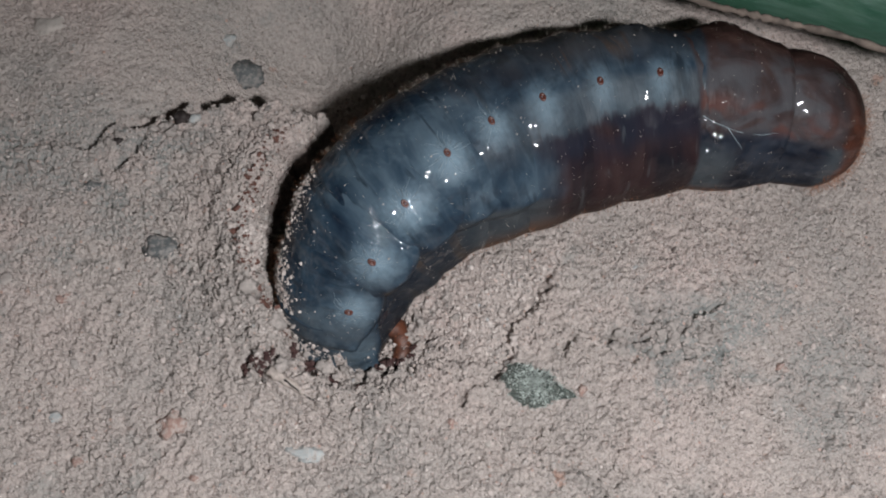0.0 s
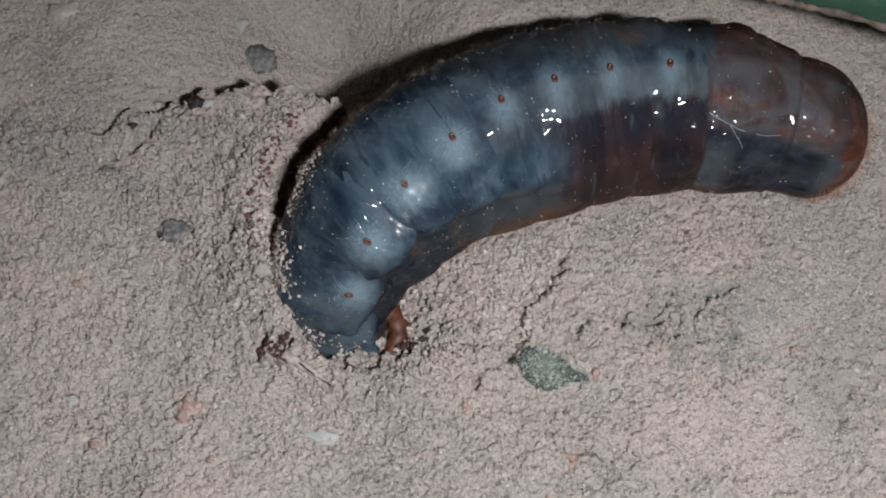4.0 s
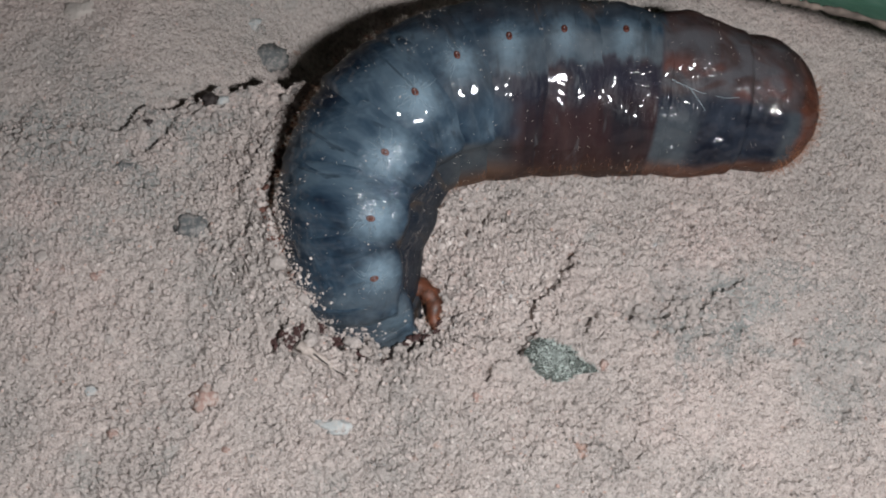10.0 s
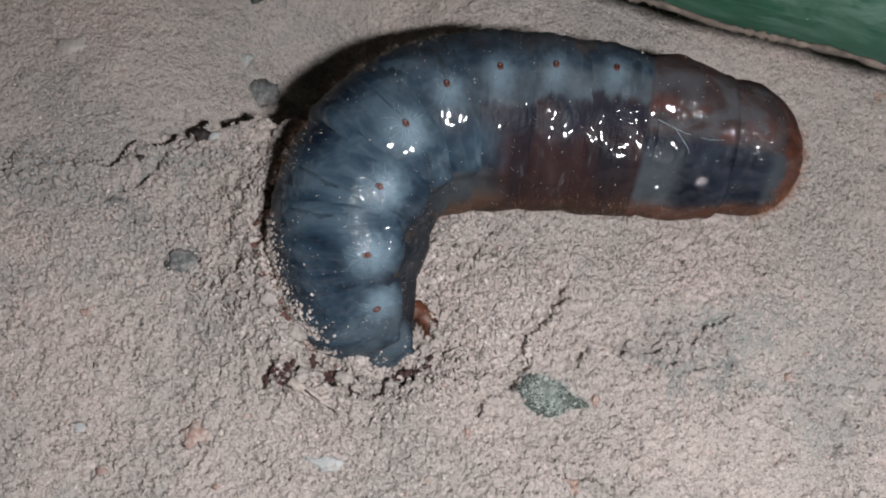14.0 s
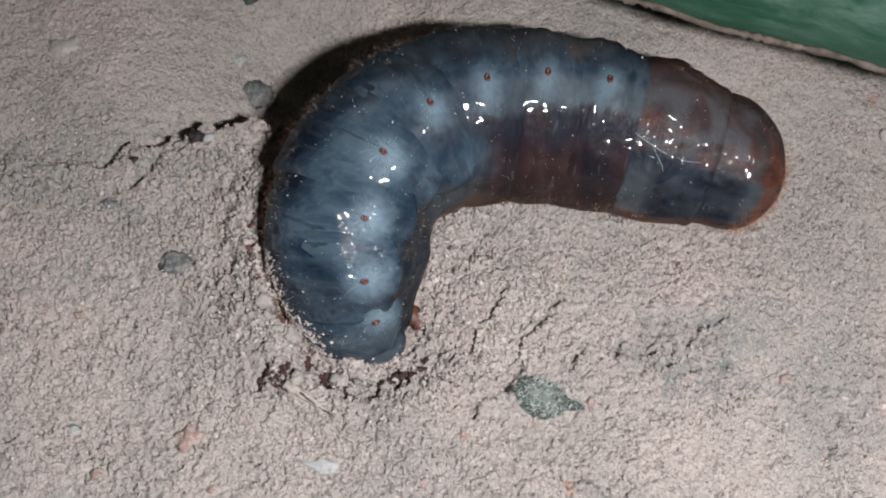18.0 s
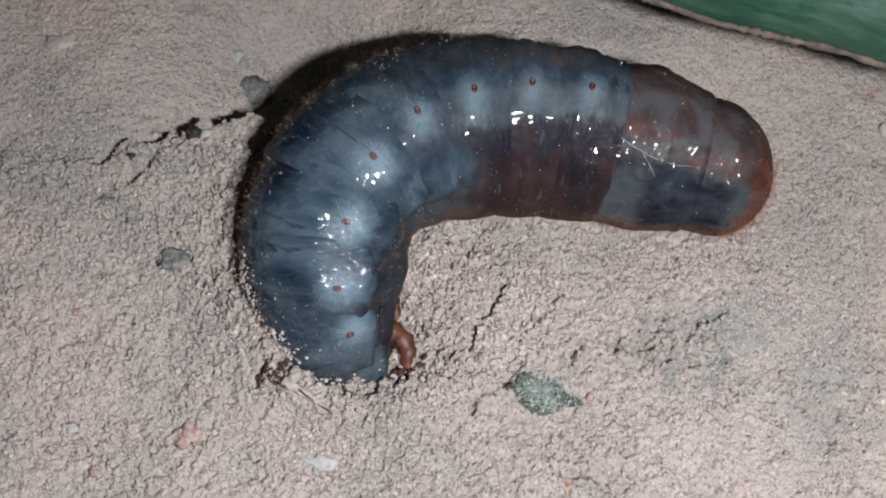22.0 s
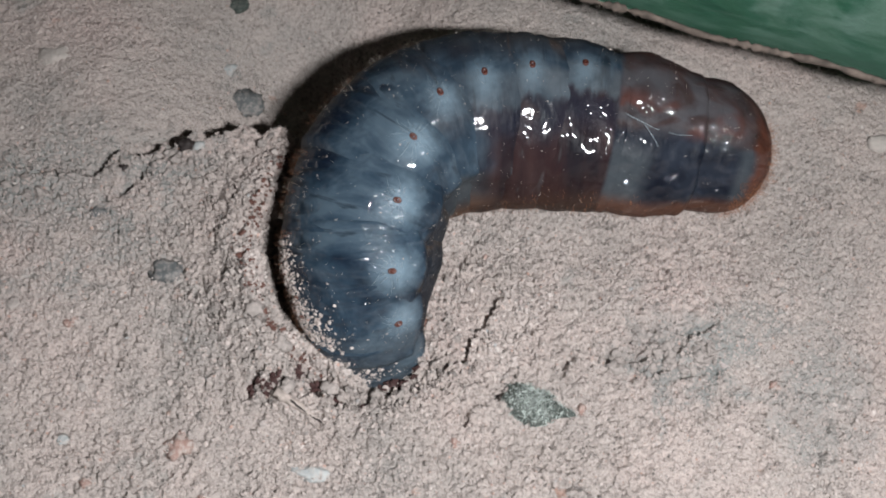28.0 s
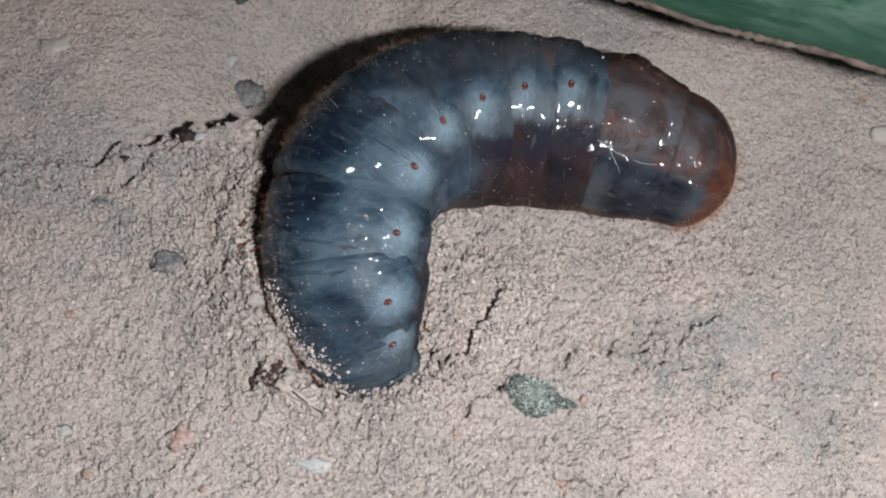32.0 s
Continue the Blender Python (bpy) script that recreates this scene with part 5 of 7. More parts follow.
    walk(grub_parts['mesothorax'], [
        (0, at(-10.66, -13.93, -4.23, 12.7, -75.4, 97.8)),
        (0.5, at(-10.33, -14.22, -4.28, 8.5, -75.0, 105.0)),
        (1, at(-10.15, -13.22, -4.42, 3.7, -74.6, 111.6)),
        (1.5, at(-11.15, -13.05, -4.12, 13.1, -74.2, 99.4)),
        (2, at(-10.90, -13.73, -4.06, 11.7, -73.8, 101.7)),
        (2.5, at(-10.67, -14.84, -3.98, 8.8, -73.4, 106.6)),
        (3, at(-10.80, -14.88, -3.94, 6.6, -73.0, 110.9)),
        (3.5, at(-11.81, -14.50, -3.77, 16.3, -73.4, 96.2)),
        (5.5, at(-12.28, -14.57, -4.27, 8.5, -74.7, 110.5)),
        (6, at(-11.94, -14.06, -4.31, 6.8, -75.0, 112.6)),
        (6.5, at(-12.72, -13.51, -4.18, 9.3, -74.7, 108.1)),
        (7, at(-12.67, -14.05, -4.22, 7.5, -74.4, 111.5)),
        (7.5, at(-12.01, -13.73, -4.24, 2.2, -74.0, 119.2)),
        (8, at(-11.17, -13.46, -4.20, -2.4, -73.7, 126.6)),
        (8.5, at(-11.34, -12.91, -4.02, 0.6, -73.4, 125.3)),
        (9, at(-11.53, -13.20, -3.97, -0.2, -73.0, 125.1)),
        (9.5, at(-10.69, -14.08, -4.04, -3.9, -73.2, 128.4)),
        (10, at(-10.10, -14.04, -4.11, -6.6, -73.4, 131.2)),
        (10.5, at(-9.72, -13.21, -4.14, -7.0, -73.6, 133.1)),
        (11, at(-10.56, -12.54, -4.18, -4.2, -73.8, 129.3)),
        (11.5, at(-10.51, -13.27, -4.28, -4.8, -74.0, 130.8)),
        (12, at(-10.41, -13.73, -4.25, -4.4, -74.2, 130.0)),
        (12.5, at(-10.63, -14.26, -4.26, -2.5, -74.4, 128.8)),
        (13, at(-9.79, -14.12, -4.39, -7.8, -74.6, 136.5)),
        (13.5, at(-9.89, -14.06, -4.44, -8.2, -75.6, 136.5)),
        (14, at(-9.90, -12.70, -4.60, -9.0, -76.5, 137.2)),
        (14.5, at(-10.81, -12.90, -4.74, -5.9, -77.4, 132.7)),
        (16.5, at(-12.35, -13.58, -4.71, 5.1, -81.1, 115.8)),
        (17, at(-10.70, -12.79, -5.02, -12.2, -82.0, 135.1)),
        (17.5, at(-10.10, -12.40, -4.90, -15.2, -82.2, 138.2)),
        (18, at(-10.39, -11.71, -4.65, -14.0, -82.4, 135.6)),
        (18.5, at(-11.60, -10.84, -4.62, -9.0, -82.6, 131.4)),
        (19, at(-11.71, -10.31, -4.37, -7.0, -82.8, 125.7)),
        (19.5, at(-11.71, -10.43, -4.20, -8.2, -81.0, 126.4)),
        (20, at(-10.80, -11.83, -4.68, -19.4, -79.2, 136.3)),
        (20.5, at(-10.53, -11.72, -4.67, -17.5, -78.0, 137.8)),
        (21, at(-10.85, -11.60, -4.48, -14.7, -76.8, 137.8)),
        (21.5, at(-11.23, -12.79, -4.22, -14.4, -75.6, 139.0)),
        (22, at(-11.32, -14.50, -4.26, -10.4, -77.4, 135.0)),
        (22.5, at(-10.95, -14.06, -4.63, -8.6, -79.2, 135.5)),
        (23, at(-11.21, -13.17, -5.07, -10.8, -81.0, 142.6)),
        (23.5, at(-10.57, -13.37, -5.07, -14.4, -81.0, 147.3)),
        (24, at(-9.98, -14.17, -4.92, -14.5, -81.0, 144.3)),
        (24.5, at(-9.04, -14.08, -4.86, -13.8, -81.0, 140.7)),
        (25, at(-8.45, -13.35, -4.76, -14.4, -81.0, 138.7)),
        (25.5, at(-8.36, -13.33, -4.67, -14.8, -80.4, 143.5)),
        (27.5, at(-8.77, -13.41, -4.55, -2.7, -77.7, 134.5)),
        (28, at(-8.03, -13.07, -4.32, 0.6, -77.0, 130.2)),
        (28.5, at(-8.36, -13.82, -4.35, 1.8, -77.8, 127.5)),
        (29, at(-8.88, -13.74, -4.56, 0.8, -78.5, 127.2)),
        (29.5, at(-9.88, -13.72, -4.93, -4.0, -79.3, 133.9)),
        (30, at(-9.57, -14.44, -4.77, -12.0, -80.0, 143.4)),
        (30.5, at(-8.16, -15.05, -4.47, -14.1, -79.8, 146.2)),
        (31, at(-8.13, -15.04, -4.55, -12.4, -79.5, 145.6)),
        (31.5, at(-8.21, -14.82, -4.51, -9.0, -79.3, 141.5)),
        (32, at(-8.72, -14.81, -4.45, -7.6, -79.0, 139.6))])
    walk(grub_parts['metathorax'], [
        (0, at(-10.79, -12.58, -1.11, 16.0, -63.9, 89.0)),
        (0.5, at(-10.64, -12.87, -1.17, 12.5, -63.1, 96.3)),
        (1, at(-10.63, -11.87, -1.33, 8.7, -62.3, 103.0)),
        (1.5, at(-11.35, -11.60, -1.06, 16.2, -61.5, 90.9)),
        (2, at(-11.16, -12.24, -1.01, 15.0, -60.7, 93.3)),
        (2.5, at(-11.06, -13.35, -0.96, 12.6, -59.9, 98.2)),
        (3, at(-11.32, -13.37, -0.94, 10.9, -59.1, 102.6)),
        (3.5, at(-11.91, -12.93, -0.75, 18.7, -59.8, 87.8)),
        (5.5, at(-12.74, -13.21, -1.18, 13.0, -62.4, 101.9)),
        (6, at(-12.44, -12.76, -1.21, 11.7, -63.1, 104.0)),
        (6.5, at(-13.10, -12.16, -1.09, 13.6, -62.4, 99.5)),
        (7, at(-13.14, -12.66, -1.14, 12.1, -61.8, 103.0)),
        (7.5, at(-12.69, -12.40, -1.18, 7.9, -61.1, 110.8)),
        (8, at(-12.04, -12.20, -1.16, 4.3, -60.5, 118.2)),
        (8.5, at(-12.22, -11.67, -1.00, 6.8, -59.8, 116.9)),
        (9, at(-12.40, -11.89, -0.97, 6.1, -59.1, 116.8)),
        (9.5, at(-11.61, -12.79, -1.02, 3.3, -59.5, 120.0)),
        (10, at(-11.06, -12.84, -1.09, 1.3, -59.9, 122.8)),
        (10.5, at(-10.72, -12.04, -1.10, 1.2, -60.3, 124.7)),
        (11, at(-11.48, -11.32, -1.14, 3.4, -60.7, 120.9)),
        (11.5, at(-11.44, -12.12, -1.22, 2.9, -61.1, 122.3)),
        (12, at(-11.31, -12.57, -1.19, 3.3, -61.5, 121.5)),
        (12.5, at(-11.49, -13.09, -1.18, 4.9, -61.9, 120.3)),
        (13, at(-10.79, -13.10, -1.30, 0.9, -62.3, 127.9)),
        (13.5, at(-10.82, -13.10, -1.31, 0.6, -64.2, 127.7)),
        (14, at(-10.76, -11.83, -1.43, 0.3, -66.0, 128.2)),
        (14.5, at(-11.53, -12.02, -1.53, 2.9, -67.8, 123.4)),
        (16.5, at(-12.61, -12.93, -1.38, 12.9, -75.2, 105.1)),
        (17, at(-11.07, -12.34, -1.67, -1.5, -77.1, 123.8)),
        (17.5, at(-10.49, -11.99, -1.55, -4.0, -77.5, 126.7)),
        (18, at(-10.76, -11.32, -1.29, -3.0, -77.9, 124.0)),
        (18.5, at(-11.92, -10.43, -1.26, 1.6, -78.3, 119.6)),
        (19, at(-11.96, -9.88, -1.00, 3.3, -78.7, 113.7)),
        (19.5, at(-12.07, -9.82, -0.87, 1.2, -75.1, 115.7)),
        (20, at(-11.42, -11.15, -1.41, -9.5, -71.5, 126.5)),
        (20.5, at(-11.28, -11.07, -1.43, -8.0, -69.1, 128.4)),
        (21, at(-11.70, -10.88, -1.29, -5.8, -66.7, 128.8)),
        (21.5, at(-12.18, -11.98, -1.08, -5.7, -64.3, 130.3)),
        (22, at(-12.05, -13.66, -1.04, -1.5, -67.9, 125.7)),
        (22.5, at(-11.56, -13.39, -1.36, 0.8, -71.5, 125.7)),
        (23, at(-11.74, -12.69, -1.75, 0.2, -75.1, 131.9)),
        (23.5, at(-11.15, -12.96, -1.75, -2.7, -75.1, 136.6)),
        (24, at(-10.51, -13.71, -1.60, -2.9, -75.1, 133.6)),
        (24.5, at(-9.56, -13.59, -1.53, -2.6, -75.1, 130.0)),
        (25, at(-8.95, -12.85, -1.44, -3.2, -75.1, 128.0)),
        (25.5, at(-8.96, -12.83, -1.36, -3.1, -73.7, 133.2)),
        (27.5, at(-9.48, -12.61, -1.33, 6.9, -68.4, 125.2)),
        (28, at(-8.74, -12.16, -1.12, 9.7, -67.1, 121.1)),
        (28.5, at(-8.97, -12.95, -1.12, 10.5, -68.6, 118.2)),
        (29, at(-9.44, -12.92, -1.31, 9.6, -70.1, 117.6)),
        (29.5, at(-10.47, -13.02, -1.66, 5.7, -71.6, 124.0)),
        (30, at(-10.20, -13.91, -1.47, -0.8, -73.1, 133.2)),
        (30.5, at(-8.84, -14.54, -1.18, -2.3, -72.6, 136.1)),
        (31, at(-8.82, -14.50, -1.27, -0.8, -72.1, 135.6)),
        (31.5, at(-8.90, -14.23, -1.23, 1.9, -71.6, 131.6)),
        (32, at(-9.39, -14.18, -1.18, 3.0, -71.1, 129.8))])
    walk(grub_parts['segment_1'], [
        (0, at(-10.61, -10.93, 1.86, 20.8, -42.2, 72.5)),
        (0.5, at(-10.68, -11.18, 1.77, 18.0, -41.2, 79.7)),
        (1, at(-10.87, -10.14, 1.59, 15.3, -40.2, 86.4)),
        (1.5, at(-11.21, -9.84, 1.84, 21.4, -40.0, 74.2)),
        (2, at(-11.11, -10.42, 1.86, 20.4, -39.6, 76.6)),
        (2.5, at(-11.16, -11.50, 1.89, 18.4, -38.8, 81.5)),
        (3, at(-11.57, -11.48, 1.88, 17.1, -38.5, 85.9)),
        (3.5, at(-11.67, -11.08, 2.10, 23.5, -39.6, 71.2)),
        (5.5, at(-12.95, -11.47, 1.75, 19.1, -40.9, 85.3)),
        (6, at(-12.71, -11.08, 1.74, 18.1, -41.5, 87.4)),
        (6.5, at(-13.22, -10.43, 1.83, 19.6, -41.1, 82.9)),
        (7, at(-13.38, -10.91, 1.76, 18.5, -40.7, 86.4)),
        (7.5, at(-13.17, -10.66, 1.70, 15.1, -40.2, 94.1)),
        (8, at(-12.77, -10.51, 1.70, 12.0, -39.3, 101.5)),
        (8.5, at(-12.93, -9.99, 1.84, 14.1, -38.9, 100.2)),
        (9, at(-13.10, -10.15, 1.85, 13.6, -38.9, 100.1)),
        (9.5, at(-12.40, -11.06, 1.81, 11.3, -39.5, 103.4)),
        (10, at(-11.91, -11.18, 1.76, 9.6, -39.6, 106.2)),
        (10.5, at(-11.63, -10.43, 1.76, 9.8, -40.1, 108.0)),
        (11, at(-12.28, -9.66, 1.73, 11.8, -40.9, 104.2)),
        (11.5, at(-12.26, -10.52, 1.66, 11.2, -40.3, 105.7)),
        (12, at(-12.10, -10.96, 1.71, 11.6, -40.7, 104.8)),
        (12.5, at(-12.24, -11.50, 1.72, 13.1, -41.2, 103.7)),
        (13, at(-11.74, -11.65, 1.62, 9.8, -40.7, 111.3)),
        (13.5, at(-11.71, -11.72, 1.66, 9.8, -42.1, 111.2)),
        (14, at(-11.61, -10.53, 1.60, 10.2, -43.7, 111.7)),
        (14.5, at(-12.22, -10.74, 1.55, 12.4, -45.2, 107.0)),
        (16.5, at(-12.80, -11.89, 1.86, 19.8, -50.2, 89.0)),
        (17, at(-11.51, -11.51, 1.60, 10.4, -50.8, 107.9)),
        (17.5, at(-10.97, -11.23, 1.72, 8.8, -50.7, 110.9)),
        (18, at(-11.21, -10.55, 1.99, 9.2, -52.1, 108.2)),
        (18.5, at(-12.29, -9.63, 2.03, 12.7, -53.7, 103.9)),
        (19, at(-12.24, -9.08, 2.29, 13.2, -54.3, 98.0)),
        (19.5, at(-12.44, -8.82, 2.36, 11.2, -53.1, 99.6)),
        (20, at(-12.06, -10.06, 1.75, 1.5, -48.1, 110.2)),
        (20.5, at(-12.05, -10.00, 1.67, 1.9, -44.6, 112.0)),
        (21, at(-12.55, -9.74, 1.75, 3.4, -42.9, 112.3)),
        (21.5, at(-13.13, -10.71, 1.90, 3.2, -41.9, 113.7)),
        (22, at(-12.77, -12.41, 2.03, 7.9, -45.9, 109.3)),
        (22.5, at(-12.22, -12.33, 1.80, 10.9, -47.6, 109.4)),
        (23, at(-12.37, -11.84, 1.49, 12.8, -49.4, 115.9)),
        (23.5, at(-11.85, -12.18, 1.49, 10.8, -49.0, 120.5)),
        (24, at(-11.17, -12.88, 1.64, 10.3, -48.9, 117.5)),
        (24.5, at(-10.17, -12.74, 1.70, 10.2, -49.1, 114.0)),
        (25, at(-9.54, -11.98, 1.79, 9.5, -49.0, 111.9)),
        (25.5, at(-9.65, -11.94, 1.85, 10.2, -48.6, 117.0)),
        (27.5, at(-10.20, -11.38, 1.76, 17.1, -46.7, 108.8)),
        (28, at(-9.39, -10.82, 1.93, 19.3, -46.7, 104.6)),
        (28.5, at(-9.53, -11.66, 1.97, 19.8, -47.4, 101.7)),
        (29, at(-9.95, -11.68, 1.82, 19.1, -48.9, 101.2)),
        (29.5, at(-11.07, -11.93, 1.51, 16.2, -49.1, 107.7)),
        (30, at(-10.92, -13.00, 1.72, 11.5, -49.5, 117.0)),
        (30.5, at(-9.63, -13.65, 2.01, 10.6, -50.2, 119.9)),
        (31, at(-9.62, -13.58, 1.91, 11.8, -49.6, 119.4)),
        (31.5, at(-9.65, -13.24, 1.93, 13.6, -49.5, 115.3)),
        (32, at(-10.11, -13.14, 1.97, 14.2, -50.0, 113.5))])
    walk(grub_parts['segment_2'], [
        (0, at(-8.85, -7.98, 4.37, 33.3, -28.4, 47.8)),
        (0.5, at(-9.18, -7.95, 4.32, 30.8, -27.7, 52.6)),
        (1, at(-9.46, -6.65, 4.24, 30.6, -27.3, 53.8)),
        (1.5, at(-9.20, -6.62, 4.40, 32.4, -25.9, 44.8)),
        (2, at(-9.31, -7.14, 4.36, 31.4, -25.9, 48.5)),
        (2.5, at(-9.51, -8.02, 4.42, 30.4, -25.4, 50.5)),
        (3, at(-10.18, -7.94, 4.37, 30.0, -25.5, 53.8)),
        (3.5, at(-9.50, -8.03, 4.54, 31.8, -24.9, 41.9)),
        (5.5, at(-11.79, -8.08, 4.25, 28.3, -27.5, 58.6)),
        (6, at(-11.74, -7.77, 4.20, 27.4, -28.1, 61.2)),
        (6.5, at(-12.04, -7.22, 4.23, 28.7, -27.8, 57.4)),
        (7, at(-12.41, -7.53, 4.18, 28.3, -27.5, 60.9)),
        (7.5, at(-12.62, -7.22, 4.07, 26.3, -27.4, 68.1)),
        (8, at(-12.55, -7.00, 4.04, 24.2, -26.8, 73.5)),
        (8.5, at(-12.72, -6.58, 4.06, 24.2, -26.3, 73.7)),
        (9, at(-12.85, -6.74, 4.04, 23.9, -26.1, 73.7)),
        (9.5, at(-12.38, -7.78, 3.96, 22.5, -26.8, 78.4)),
        (10, at(-12.08, -7.88, 3.93, 20.6, -26.7, 82.0)),
        (10.5, at(-11.87, -7.20, 3.89, 20.3, -26.8, 83.0)),
        (11, at(-12.34, -6.53, 3.87, 23.0, -27.5, 80.1)),
        (11.5, at(-12.40, -7.16, 3.90, 22.3, -26.8, 81.2)),
        (12, at(-12.25, -7.82, 3.86, 22.9, -28.0, 82.0)),
        (12.5, at(-12.33, -8.39, 3.88, 23.1, -28.2, 81.3)),
        (13, at(-12.19, -8.47, 3.85, 21.0, -28.3, 86.5)),
        (13.5, at(-12.14, -8.76, 3.81, 20.5, -29.1, 87.4)),
        (14, at(-12.00, -7.66, 3.76, 20.7, -29.7, 86.6)),
        (14.5, at(-12.44, -7.93, 3.73, 20.9, -30.6, 84.3)),
        (16.5, at(-12.54, -9.75, 3.86, 24.5, -35.9, 78.0)),
        (17, at(-11.87, -9.29, 3.70, 18.2, -35.6, 91.8)),
        (17.5, at(-11.41, -9.12, 3.76, 15.0, -36.0, 94.1)),
        (18, at(-11.54, -8.69, 3.91, 15.8, -38.4, 91.2)),
        (18.5, at(-12.43, -7.75, 4.06, 19.6, -40.0, 82.1)),
        (19, at(-12.28, -7.46, 4.11, 18.9, -41.7, 79.6)),
        (19.5, at(-12.47, -7.17, 4.13, 19.0, -40.9, 78.6)),
        (20, at(-12.49, -7.76, 3.84, 14.4, -35.2, 88.8)),
        (20.5, at(-12.66, -7.35, 3.82, 13.6, -31.5, 91.7)),
        (21, at(-13.15, -6.99, 3.86, 13.4, -30.2, 90.4)),
        (21.5, at(-13.79, -8.00, 3.94, 13.8, -30.0, 90.7)),
        (22, at(-13.24, -10.14, 3.91, 16.2, -32.9, 89.2)),
        (22.5, at(-12.67, -9.94, 3.86, 19.0, -33.1, 90.5)),
        (23, at(-12.93, -9.39, 3.74, 21.6, -34.0, 92.5)),
        (23.5, at(-12.60, -9.73, 3.74, 20.1, -33.3, 96.1)),
        (24, at(-11.82, -10.59, 3.73, 17.9, -33.5, 97.1)),
        (24.5, at(-10.75, -10.48, 3.72, 17.3, -33.3, 96.9)),
        (25, at(-10.05, -9.82, 3.72, 16.9, -33.4, 96.8)),
        (25.5, at(-10.25, -9.82, 3.74, 17.7, -33.2, 97.2)),
        (27.5, at(-10.59, -8.85, 3.75, 23.4, -29.8, 91.3)),
        (28, at(-9.65, -8.37, 3.81, 23.6, -29.5, 89.5)),
        (28.5, at(-9.69, -9.32, 3.82, 24.4, -30.5, 87.9)),
        (29, at(-10.06, -9.34, 3.76, 26.1, -31.5, 86.7)),
        (29.5, at(-11.33, -9.43, 3.63, 26.7, -31.8, 87.1)),
        (30, at(-11.52, -10.89, 3.70, 23.0, -34.4, 97.0)),
        (30.5, at(-10.31, -11.86, 3.77, 20.6, -35.4, 103.6)),
        (31, at(-10.29, -11.71, 3.70, 21.1, -34.7, 102.5)),
        (31.5, at(-10.22, -11.40, 3.65, 22.7, -34.7, 101.0)),
        (32, at(-10.62, -11.37, 3.65, 22.8, -35.1, 100.4))])
